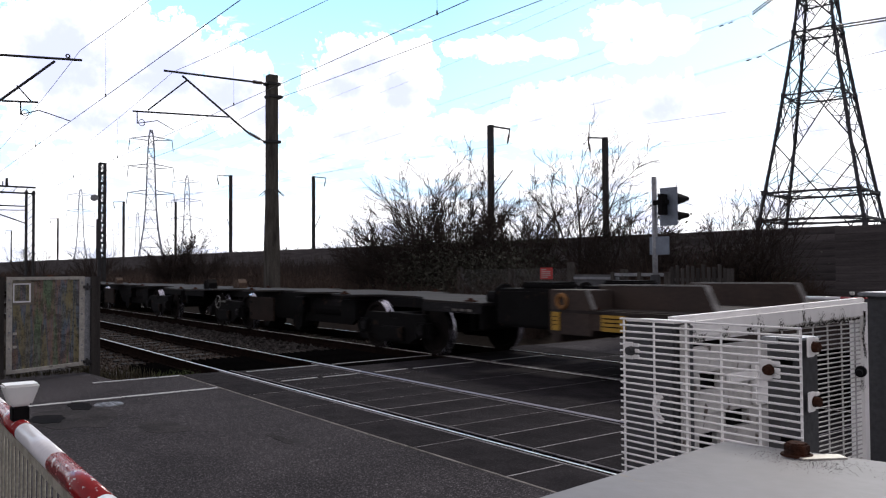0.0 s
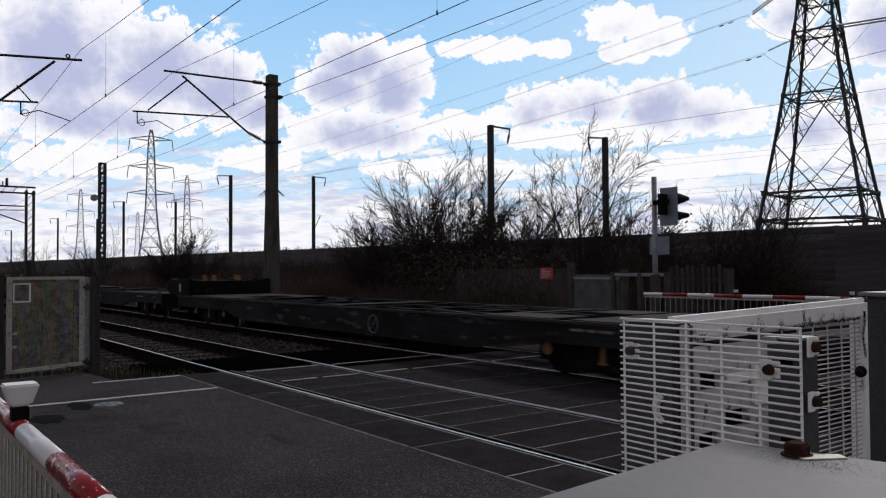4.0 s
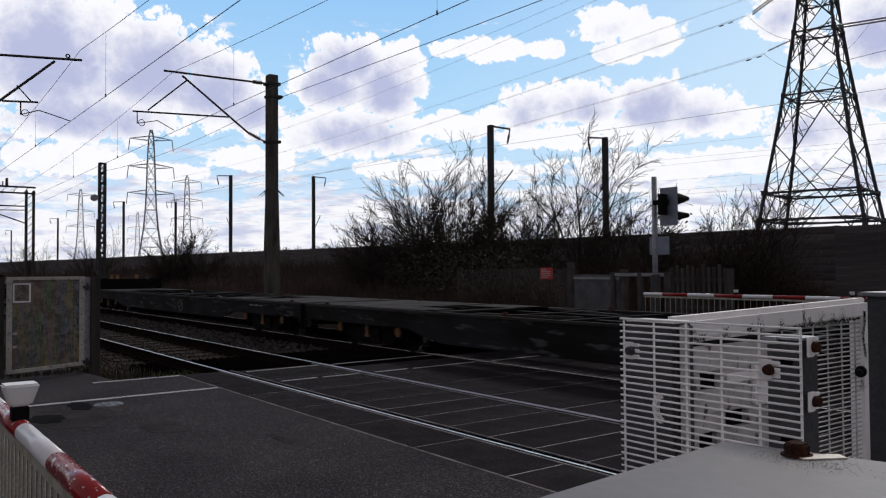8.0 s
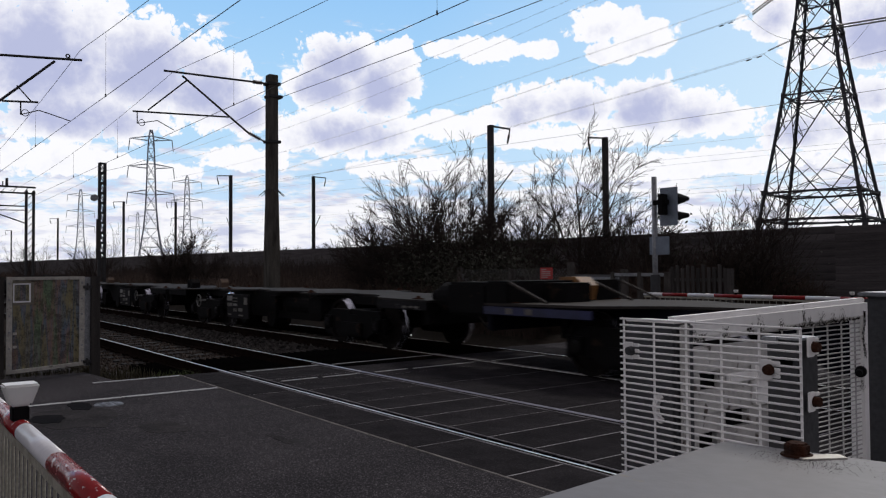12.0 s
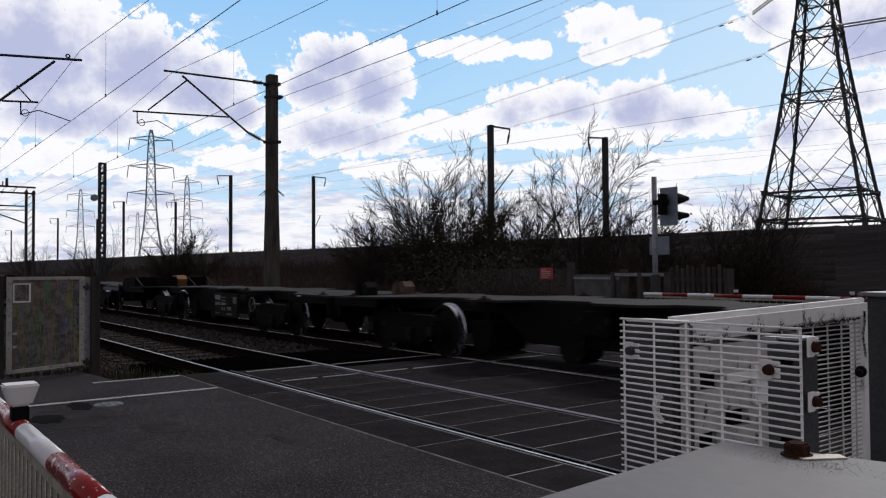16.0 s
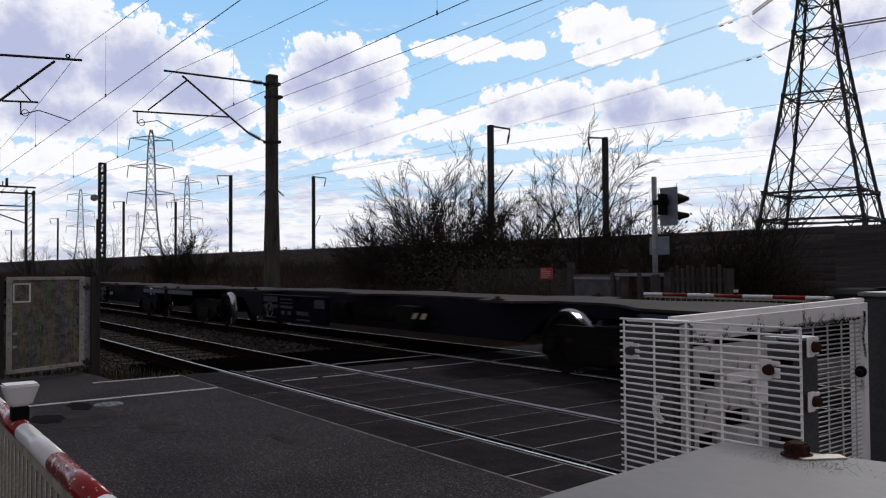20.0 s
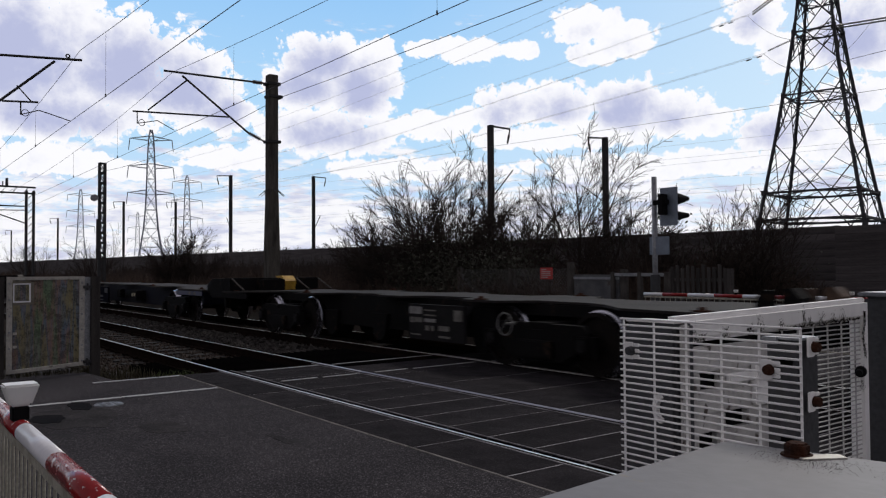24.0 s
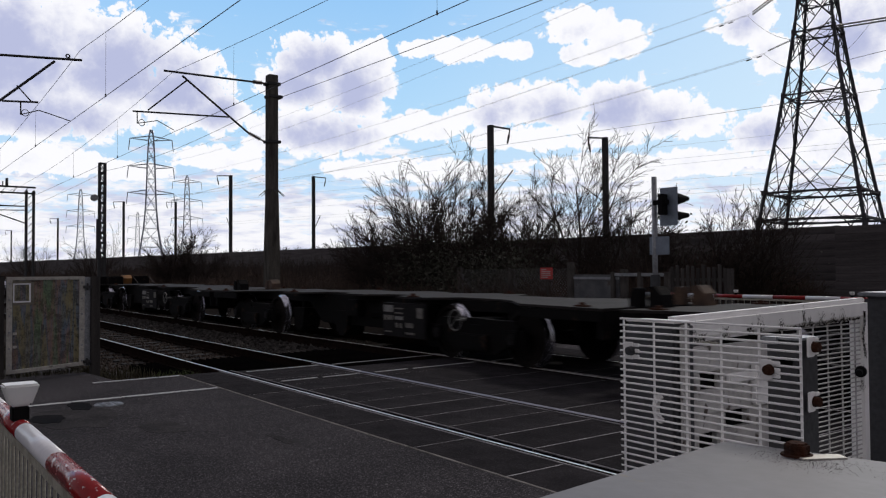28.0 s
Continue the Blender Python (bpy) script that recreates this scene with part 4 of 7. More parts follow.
        girder(bm, (-1.045 + 0.016 * math.cos(a), 1.352, 1.131 + 0.026 * math.sin(a)), (-1.045 + 0.016 * math.cos(b2), 1.352, 1.131 + 0.026 * math.sin(b2)), 0.011, 0.011)
    part("hook", bm, M["white_paint"], guard, "white curved hook")
    # mould and dirt run down from joints of the white frame
    rng = np.random.default_rng(91)
    verts, faces = [], []

    def fleck(y, z, wide, tall, x=-1.0692):
        i = len(verts)
        verts.extend([(x, y - wide / 2, z), (x, y + wide / 2 * rng.uniform(-0.2, 1.0), z + tall * 0.2), (x, y + wide / 2, z - tall * 0.4), (x, y + wide * rng.uniform(-0.3, 0.3), z - tall), (x, y - wide / 2 * rng.uniform(0.2, 1), z - tall * 0.5)])
        faces.append((i, i + 1, i + 2, i + 3, i + 4))
    clumps = [(1.50, 0.03), (1.53, 0.02), (1.62, 0.025), (1.72, 0.02), (1.77, 0.03), (1.86, 0.018), (1.97, 0.045), (2.0, 0.02), (2.06, 0.03), (2.12, 0.025), (2.17, 0.03)]
    for y, reach in clumps:
        low = 1.257 + (y - 1.434) * 0.0235
        for k in range(70):
            fleck(y + rng.normal(0, 0.008), low + 0.002 + abs(rng.normal(0, reach * 0.5)), rng.uniform(0.0005, 0.003), rng.uniform(0.002, 0.007))
    for k in range(420):
        y = 1.85 + 0.42 * rng.random()
        fleck(y, 1.259 + (y - 1.434) * 0.0235 + abs(rng.normal(0, 0.0035)), rng.uniform(0.001, 0.005), rng.uniform(0.002, 0.005))
    for k in range(260):
        z = 1.30 - 0.13 * rng.random() ** 1.3
        fleck(2.292 + rng.normal(0, 0.004) + 0.006 * math.sin(z * 60), z, rng.uniform(0.0005, 0.0035), rng.uniform(0.003, 0.010))
    for k in range(60):
        fleck(2.275 + rng.normal(0, 0.006), 1.11 - 0.03 * rng.random(), rng.uniform(0.0005, 0.0015), rng.uniform(0.003, 0.01))
    mould = new("mould_streak", cloud_mesh("mould_streak", verts, faces, M["mould"]))
    mould.parent = guard
    tagged(mould, "black mould and dirt streaks", kind="stuff")
    # dark cabinet past the guard
    cab = thing("equipment_cabinet", "dark grey galvanised trackside equipment cabinet", "cabinet")
    bm = BM()
    box(bm, -1.33, -0.6, 2.85, 3.25, -0.1, 1.322, 0.01)
    part("body", bm, M["grey_steel"], cab)
    bm = BM()
    box(bm, -1.345, -0.585, 2.835, 3.265, 1.322, 1.336, 0.004)
    part("roof", bm, M["galvanised"], cab, "pale metal roof")


M["post_steel"] = mat("post_steel", (0.062, 0.063, 0.068), (0.036, 0.037, 0.041), rough=0.6, metal=0.2, scale=9, fine=80, bump=0.08, spots=(0.04, 0.03, 0.025), spot_scale=30, spot_cut=0.66)
M["stained_white"] = mat("stained_white", (0.88, 0.87, 0.86), (0.80, 0.79, 0.78), rough=0.45, scale=3, fine=40, bump=0.03, amp=0.04, spots=(0.09, 0.075, 0.06), spot_scale=26, spot_cut=0.64, stretch=(1, 1, 0.5))
# shade behind the front mesh is put into this greyer white; spots are grime
M["shaded_grimy_white"] = mat("shaded_grimy_white", (0.52, 0.51, 0.50), (0.30, 0.29, 0.28), rough=0.6, scale=9, fine=60, bump=0.05, amp=0.12, spots=(0.07, 0.055, 0.045), spot_scale=34, spot_cut=0.60, stretch=(1, 1, 0.6))
M["mould"] = mat("mould", (0.035, 0.030, 0.022), (0.018, 0.015, 0.012), rough=0.95, scale=40, fine=200, bump=0)
M["tag_metal"] = mat("tag_metal", (0.50, 0.48, 0.43), (0.38, 0.36, 0.32), rough=0.5, metal=0.3, scale=30, fine=200, bump=0.05, amp=0.08)
build_machine()


# ---- noise fence beyond the tracks ----
def build_noise_fence():
    fence = thing("noise_fence", "tall dark timber noise fence of level boards", "fence", kind="structure", at=(0, 24.0, 0))
    bm = BM()
    prism(bm, [(0, -0.02), (0, 0.02), (3.0, 0.02), (3.0, -0.02)], "z", 0, 0.232)
    board = mesh_of("board", bm, M["fence_board"])
    rest = BM()
    posts, backing = BM(), BM()
    for k in range(-80, 12):
        x = k * 3.0
        top = 2.63 + 0.0055 * max(0.0, -x)
        near = -39 <= x <= 0
        for j in range(12):
            z = top - 0.24 * (j + 1)
            dy = random.uniform(-0.012, 0.012)
            if near:
                piece("board", board, fence, (x, dy, z))
            else:
                box(rest, x, x + 3.0, dy - 0.02, dy + 0.02, z, z + 0.232)
        # added sheet that stops the sky showing through the gaps between boards
        box(backing, x, x + 3.0, 0.022, 0.029, -0.2, top - 0.02)
        if near:
            b2 = BM()
            box(b2, x - 0.08, x + 0.08, 0.03, 0.2, -0.3, top + 0.02)
            part("post", b2, M["grey_wood_dark"], fence)
        else:
            box(posts, x - 0.08, x + 0.08, 0.03, 0.2, -0.3, top + 0.02)
    tagged(part("backing", backing, M["grey_wood_dark"], fence, "added dark sheet behind the boards"), kind="stuff")
    tagged(part("far_boards", rest, M["fence_board"], fence), kind="stuff")
    tagged(part("far_posts", posts, M["grey_wood_dark"], fence), kind="stuff")


build_noise_fence()


# ---- branches and scrub ----
def tubes(name, segs, sides, material):
    """Tapered twigs from rows of start, end and two radii."""
    s = np.array(segs, float)
    p, q, r0, r1 = s[:, 0:3], s[:, 3:6], s[:, 6], s[:, 7]
    d = q - p
    d /= np.linalg.norm(d, axis=1)[:, None] + 1e-9
    ref = np.where(np.abs(d[:, 2:3]) > 0.9, np.array([[1.0, 0, 0]]), np.array([[0, 0, 1.0]]))
    u = np.cross(d, ref)
    u /= np.linalg.norm(u, axis=1)[:, None] + 1e-9
    w = np.cross(d, u)
    n = len(s)
    v = np.zeros((n, 2 * sides, 3))
    for k in range(sides):
        a = 2 * math.pi * k / sides
        o = u * math.cos(a) + w * math.sin(a)
        v[:, k] = p + o * r0[:, None]
        v[:, sides + k] = q + o * r1[:, None]
    f = np.array([(k, (k + 1) % sides, sides + (k + 1) % sides, sides + k) for k in range(sides)])
    faces = (f[None] + 2 * sides * np.arange(n)[:, None, None]).reshape(-1, 4)
    return cloud_mesh(name, v.reshape(-1, 3).tolist(), faces.tolist(), material)


def grow(rng, start, way, length, radius, level, levels, kids, out, upward=0.25, bend=0.25):
    """A branch in a few bent stretches, with its side branches."""
    p, d = np.array(start, float), np.array(way, float)
    n = (5, 4, 3, 3)[level]
    stiff, bend = bend, bend * (1.0, 0.8, 0.7, 0.6)[level]
    for k in range(n):
        d = d + rng.normal(0, bend, 3) * 0.5 + np.array([0, 0, upward * 0.25])
        d /= np.linalg.norm(d)
        q = p + d * length / n
        r0, r1 = radius * (1 - 0.75 * k / n), radius * (1 - 0.75 * (k + 1) / n)
        out[min(level, 2)].append((*p, *q, max(r0, 0.0072), max(r1, 0.0050)))
        if level < levels and (k > 0 or level > 0):
            for _ in range(kids[level]):
                side = rng.normal(0, 1, 3)
                side -= d * side.dot(d)
                side /= np.linalg.norm(side) + 1e-9
                t = rng.random()
                grow(rng, p + (q - p) * t, d + side * rng.uniform(0.35, 0.8), length * (rng.uniform(0.34, 0.58) if level == 0 else rng.uniform(0.28, 0.50)), max(r1 * 0.62, 0.004), level + 1, levels, kids, out, upward, stiff)
        p = q


def leaf_cloud(name, rng, centres, spread, count, size, material):
    c = np.array(centres)[rng.integers(0, len(centres), count)] + rng.normal(0, 1, (count, 3)) * np.array(spread)
    a, b = rng.normal(0, 1, (count, 3)), rng.normal(0, 1, (count, 3))
    a /= np.linalg.norm(a, axis=1)[:, None]
    b -= a * (a * b).sum(1)[:, None]
    b /= np.linalg.norm(b, axis=1)[:, None]
    s = size * (0.6 + 0.8 * rng.random((count, 1)))
    v = np.stack([c - a * s, c - b * s * 0.55, c + a * s, c + b * s * 0.55], 1)
    faces = np.arange(4 * count).reshape(-1, 4)
    return cloud_mesh(name, v.reshape(-1, 3).tolist(), faces.tolist(), material)


def build_shrub(name, label, category, x, y, z, stems, height, lean, levels, kids, seed, girth=0.035, width=0.6, upward=0.25, bend=0.2, leaves=0, leaf_at=None, fan=0.0, drift=0.0, dome=0.0):
    """A bare shrub: stems in a row, or fanned out over a round dome of the given radius."""
    rng = np.random.default_rng(seed)
    t = thing(name, label, category, at=(x, y, z))
    twigs = [[], [], []]
    for k in range(stems):
        out = [[], twigs[1], twigs[2]]
        a = rng.uniform(0, 2 * math.pi)
        tilt = lean * math.sqrt(rng.random())
        way = (math.cos(a) * math.sin(tilt), math.sin(a) * math.sin(tilt), math.cos(tilt))
        at = rng.uniform(-1, 1)
        if dome:
            q = math.sqrt(rng.random())
            tilt = lean * q * rng.uniform(0.8, 1.1)
            sx, cz = math.sin(tilt), math.cos(tilt)
            way = (math.cos(a) * sx + drift, math.sin(a) * sx, cz)
            reach = rng.uniform(0.72, 0.98) / math.hypot(sx / dome, cz / height)
            grow(rng, (math.cos(a) * q * dome * 0.3, math.sin(a) * q * dome * 0.3, -0.15), way, reach, girth * rng.uniform(0.6, 1.2), 0, levels, kids, out, upward, bend)
            ob = new("trunk", tubes("trunk", out[0], 6, M["twig"]))
            ob.parent = t
            continue
        way = (way[0] + fan * at + drift, way[1], way[2])
        grow(rng, (at * width, rng.normal(0, 0.5), -0.15), way, (1 - 0.25 * abs(at)) * height * rng.uniform(0.7, 1.0), girth * rng.uniform(0.6, 1.2), 0, levels, kids, out, upward, bend)
        ob = new("trunk", tubes("trunk", out[0], 6, M["twig"]))
        ob.parent = t
    for nm, rows, sides in (("limb_growth", twigs[1], 4), ("crown", twigs[2], 3)):
        if rows:
            ob = new(nm, tubes(nm, rows, sides, M["twig"]))
            ob.parent = t
            tagged(ob, "bare brown twigs", kind="stuff")
    if leaves:
        ob = new("foliage", leaf_cloud("foliage", rng, leaf_at, (0.9, 0.5, 0.45), leaves, 0.05, M["ivy"]))
        ob.parent = t
        tagged(ob, "dark evergreen ivy leaves", kind="stuff")
    return t


build_shrub("bare_bush", "large leafless multi-stemmed bush with a domed crown", "bush", -22.5, 16.6, 0.1, 48, 4.2, 0.95, 3, (2, 2, 2), 11, 0.036, 1.0, 0.14, 0.16, 0, None, 0.0, -0.03, 2.7)
build_shrub("bare_bush", "dense leafless bush with crowded upright stems", "bush", -19.8, 16.2, 0.1, 8, 3.3, 0.5, 3, (2, 2, 2), 23, 0.034, 1.0, 0.16, 0.16, 30, [(-1, -1.4, 1.0), (0.5, -1.2, 1.3), (1.4, -1, 1.2)], 0.0, 0.0, 1.2)
build_shrub("bare_bush", "leafless twiggy bush with dense stems", "bush", -18.2, 16.8, 0.1, 10, 3.6, 0.35, 3, (2, 2, 1), 12, 0.03, 0.9, 0.16, 0.16, 30, [(0, -0.8, 1.2), (0.8, -0.9, 1.0), (-0.8, -0.8, 1.3)], 0.0, 0.0, 1.0)
build_shrub("bare_bush", "low leafless spreading bush", "bush", -26.3, 16.6, 0.1, 20, 2.6, 0.8, 3, (2, 2, 2), 13, 0.03, 1.5, 0.12, 0.16, 0, None, 0.0, -0.05, 1.5)
build_shrub("bare_tree", "slender leafless tree with a forked dark trunk", "tree", -19.2, 19.2, 0.2, 2, 3.7, 0.30, 3, (3, 2, 2), 14, 0.06, 0.15, 0.12, 0.18, 0, None, 0.25)
build_shrub("bare_tree", "slender leafless tree with fine upright twigs", "tree", -18.1, 19.3, 0.2, 3, 5.0, 0.28, 3, (3, 2, 2), 24, 0.075, 0.12, 0.12, 0.18, 0, None, 0.25)
build_shrub("bare_tree", "slim leafless sapling with upright twigs", "tree", -17.2, 19.6, 0.2, 3, 3.5, 0.30, 3, (2, 2, 2), 15, 0.05, 0.3, 0.25, 0.14)
build_shrub("bare_bush", "leafless bush with a few clinging leaves", "bush", -15.2, 19.0, 0.2, 9, 3.1, 0.5, 3, (3, 2, 1), 16, 0.03, 0.7, 0.08, 0.22, 420, [(0, 0, 2.1), (0.8, 0, 2.2), (-0.8, 0, 2.3), (0.2, 0, 1.6)], 0.4)
build_shrub("bare_bush", "thin leafless saplings above the fence", "bush", -13.0, 20.4, 0.2, 8, 3.3, 0.45, 3, (2, 2, 1), 17, 0.025, 0.6, 0.05, 0.2, 0, None, 0.3, 0.25)
build_shrub("bare_bush", "small leafless bush beside the fence", "bush", -12.0, 20.8, 0.2, 5, 3.3, 0.4, 2, (3, 2), 18, 0.02, 0.5, 0.1, 0.2, 0, None, 0.3, 0.1)
build_shrub("bare_bush", "leafless bush beside the distant track", "bush", -43.0, 14.6, -0.1, 26, 3.3, 0.85, 3, (2, 2, 2), 19, 0.06, 0.9, 0.12, 0.16, 0, None, 0.0, 0.0, 1.9)
build_shrub("bare_bush", "leafless bush far along the tracks", "bush", -66.0, 15.0, -0.1, 12, 4.0, 0.9, 2, (2, 3), 20, 0.06, 1.2, 0.2)
build_shrub("bare_bush", "leafless bush far along the tracks", "bush", -96.0, 16.0, -0.1, 12, 5.0, 0.9, 2, (2, 3), 21, 0.07, 2.0, 0.2)
build_shrub("bare_bush", "leafless bush far along the tracks", "bush", -120.0, -2.0, -0.6, 12, 5.5, 0.9, 2, (2, 3), 22, 0.08, 3.0, 0.2)


def scrub(name, x0, x1, y0, y1, z, count, height, material, label, seed, arch=0.5, power=1.0):
    """Tangled bramble and dead stems: bent thin canes."""
    rng = np.random.default_rng(seed)
    segs = []
    for k in range(count):
        x = x0 + (x1 - x0) * rng.random() ** power
        y = rng.uniform(y0, y1)
        h = height * rng.uniform(0.45, 1.0) * (0.8 + 0.35 * noise.noise((x * 0.35, y * 0.4, seed)))
        a, lean = rng.uniform(0, 6.28), arch * h * rng.uniform(0.2, 1.0)
        far = 1 + max(0.0, -x - 20) / 25
        p = np.array((x, y, z - 0.15))
        mid = p + (math.cos(a) * lean * 0.35, math.sin(a) * lean * 0.35, h * 0.68)
        end = mid + (math.cos(a) * lean * 0.65, math.sin(a) * lean * 0.65, h * rng.uniform(0.05, 0.42))
        r = rng.uniform(0.005, 0.011) * far
        segs += [(*p, *mid, r, r * 0.8), (*mid, *end, r * 0.8, r * 0.4)]
        for _ in range(2):
            t = rng.uniform(0.3, 0.95)
            o = mid * t + p * (1 - t)
            e = o + rng.normal(0, 0.28, 3) * np.array((1, 1, 0.7)) + (0, 0, 0.12)
            segs.append((*o, *e, r * 0.6, r * 0.3))
    tagged(new(name, tubes(name, segs, 3, material)), label, "scrub", kind="stuff")


scrub("bramble_scrub", -13.5, -60, 12.6, 16.5, -0.05, 9000, 1.75, M["bramble"], "tangled brown bramble and dead stems along the track", 31, 0.5, 1.5)
scrub("bramble_scrub", -13.5, -60, 17, 22.5, 0.15, 5200, 2.2, M["bramble"], "tall brown scrub in front of the noise fence", 32, 0.45, 1.5)
scrub("bramble_scrub", -15.5, -75, 20.2, 23.6, 0.25, 9000, 2.5, M["dead_stem"], "dark dead stems and ivy against the noise fence", 36, 0.3, 1.4)
scrub("bramble_scrub", -12.9, -11.7, 21.2, 22.9, 0.15, 800, 1.55, M["bramble"], "reddish brown bramble sloping down along the fence", 37, 0.5)
scrub("bramble_scrub", -52, -130, 30.6, 34, 2.9, 900, 1.25, M["dead_stem"], "low leafless hedge on the high line bank", 38, 0.5)
scrub("bramble_scrub", -27, -80, 19.5, 23.6, 0.25, 8000, 2.55, M["dead_stem"], "dead brown stems covering the noise fence", 39, 0.3, 1.2)
scrub("bramble_scrub", -60, -190, 12.5, 21, 0.0, 2600, 2.4, M["bramble"], "brown scrub far along the line", 33, 0.5, 1.3)
scrub("bramble_scrub", -15.6, -12.6, 20.4, 22.9, 0.15, 2400, 2.35, M["bramble"], "reddish brown bramble thicket by the fence", 34, 0.5)
scrub("bramble_scrub", -20, -150, -7, 1.0, -0.6, 2200, 1.6, M["bramble"], "brown scrub on the near side of the line", 35, 0.5, 1.2)
rng_l = np.random.default_rng(8)
for nm, cs, sp, ct in (("ivy_leaves", [(-21 + k * 0.7, 14.4, 1.1) for k in range(9)], (0.5, 0.6, 0.55), 6500), ("ivy_leaves", [(-14.4, 21.2, 1.6), (-13.4, 21.2, 1.5), (-12.4, 21.4, 1.0)], (0.5, 0.4, 0.4), 900)):
    tagged(new(nm, leaf_cloud(nm, rng_l, cs, sp, ct, 0.05, M["ivy"])), "dark green ivy and bramble leaves", "leaves", kind="stuff")


# ---- fences, gate, sign and signal on the far side ----
def build_far_side():
    y = 13.6
    fence = thing("chain_link_fence", "sagging chain-link fence on concrete posts", "fence", at=(0, y, 0))
    for x, h in ((-17.35, 1.50), (-15.2, 1.45), (-13.1, 1.60), (-11.48, 1.42)):
        bm = BM()
        box(bm, x - 0.07, x + 0.07, -0.07, 0.07, -0.3, h, 0.012)
        part("post", bm, M["post_concrete"], fence, "weathered concrete post")
    segs = []
    for x0, x1 in ((-17.35, -13.1),):
        k = x0 - 1.4
        while k < x1:
            for s in (1, -1):
                a = np.array((k if s > 0 else k + 1.4, 0, 0.05))
                b = np.array((k + 1.4 if s > 0 else k, 0, 1.45))
                lo, hi = min(a[0], b[0]), max(a[0], b[0])
                if lo < x0 or hi > x1:
                    t0 = max(0, (x0 - lo) / (hi - lo))
                    t1 = min(1, (x1 - lo) / (hi - lo))
                    if t1 <= t0:
                        continue
                    l_, h_ = (a, b) if a[0] < b[0] else (b, a)
                    a, b = l_ + (h_ - l_) * t0, l_ + (h_ - l_) * t1
                segs.append((*a, *b, 0.0024, 0.0024))
            k += 0.095
    ob = new("link_mesh", tubes("link_mesh", segs, 3, M["galvanised"]))
    ob.parent = fence
    gate = thing("steel_gate", "grey sheet steel gate beside the fence", "gate", at=(0, y, 0))
    bm = BM()
    box(bm, -12.98, -11.60, -0.02, 0.02, 0.1, 1.30, 0.006)
    part("leaf", bm, M["grey_gate"], gate)
    for z in (0.25, 1.22):
        bm = BM()
        box(bm, -12.98, -11.60, -0.05, -0.022, z - 0.03, z + 0.03, 0.004)
        part("rail", bm, M["galvanised"], gate)
    for x in (-11.75, -11.0, -10.3):
        bm = BM()
        box(bm, x - 0.05, x + 0.05, -0.1, 0.0, -0.3, 1.36, 0.01)
        part("post", bm, M["post_concrete"], gate)
    bm = BM()
    girder(bm, (-11.7, -0.05, 1.30), (-10.3, -0.05, 1.30), 0.05, 0.07)
    part("top_rail", bm, M["galvanised"], gate)
    sign = thing("warning_sign", "small red sign with rows of white lettering", "sign", at=(-13.8, y - 0.12, 1.33))
    bm = BM()
    box(bm, -0.21, 0.21, -0.006, 0.006, -0.14, 0.14, 0.002)
    part("plate", bm, M["sign_red"], sign)
    for k, (a, b) in enumerate(((-0.17, 0.0), (-0.17, 0.16), (-0.17, 0.14), (-0.17, 0.16), (-0.17, 0.05))):
        bm = BM()
        box(bm, a, b, -0.011, -0.007, 0.085 - k * 0.047, 0.105 - k * 0.047)
        part("text_bar", bm, M["marking"], sign)
    bm = BM()
    box(bm, -0.03, 0.03, 0.008, 0.06, -1.5, 0.14)
    part("post", bm, M["post_concrete"], sign)

    pf = thing("picket_fence", "weathered grey wooden paling fence", "fence", at=(0, 17.0, 0))
    bm = BM()
    prism(bm, [(-0.047, 0), (0.047, 0), (0.047, 1.46), (-0.047, 1.48)], "y", -0.012, 0.012)
    pale = mesh_of("pale", bm, M["grey_wood"])
    for k in range(11):
        piece("pale", pale, pf, (-12.75 + 0.155 * k, 0, 0.05 * math.sin(k * 2.3)))
    for z in (0.4, 1.1):
        bm = BM()
        box(bm, -12.85, -11.1, 0.014, 0.06, z, z + 0.08)
        part("rail", bm, M["grey_wood"], pf)
    for x in (-12.8, -11.1):
        bm = BM()
        box(bm, x - 0.06, x + 0.06, 0.0, 0.12, -0.1, 1.42)
        part("post", bm, M["grey_wood"], pf)

    sg = thing("road_signal", "road traffic signal seen from behind on a grey post", "traffic signal", at=(-10.56, 13.5, 0))
    bm = BM()
    bar(bm, (0, 0, 0.0), (0, 0, 3.37), 0.055, 0.055, 14)
    part("post", bm, M["galvanised"], sg, "grey steel post", True)
    bm = BM()
    bar(bm, (0, 0, 0.0), (0, 0, 1.30), 0.10, 0.10, 14)
    part("post_sleeve", bm, M["grey_steel"], sg, "dark post sleeve")
    turn = pose(0, 0, 0)
    bm = BM()
    box(bm, 0.12, 0.56, 0.02, 0.05, 2.32, 3.12, 0.01, turn)
    part("backboard", bm, M["sign_back"], sg, "grey backing board")
    bm = BM()
    box(bm, 0.20, 0.33, -0.16, 0.018, 2.55, 2.98, 0.015, turn)
    box(bm, 0.05, 0.40, -0.12, -0.02, 2.76, 2.86, 0.01, turn)
    part("lamp_case", bm, M["black_plastic"], sg, "black lamp case")
    for z in (2.87, 2.52):
        bm = BM()
        c, s = 1.0, 0.0
        p = Vector((0.42 * c - 0.05 * s, 0.42 * s + 0.05 * c, z))
        q = p + Vector((0.03, 0.48, 0.03))
        bar(bm, p, q, 0.16 if z > 2.6 else 0.12, 0.045, 14)
        part("hood", bm, M["black_plastic"], sg, "black lamp hood")
    bm = BM()
    box(bm, -0.12, 0.38, -0.03, -0.008, 1.72, 2.10, 0.006)
    part("sign_plate", bm, M["sign_back"], sg, "blue-grey back of a small sign")


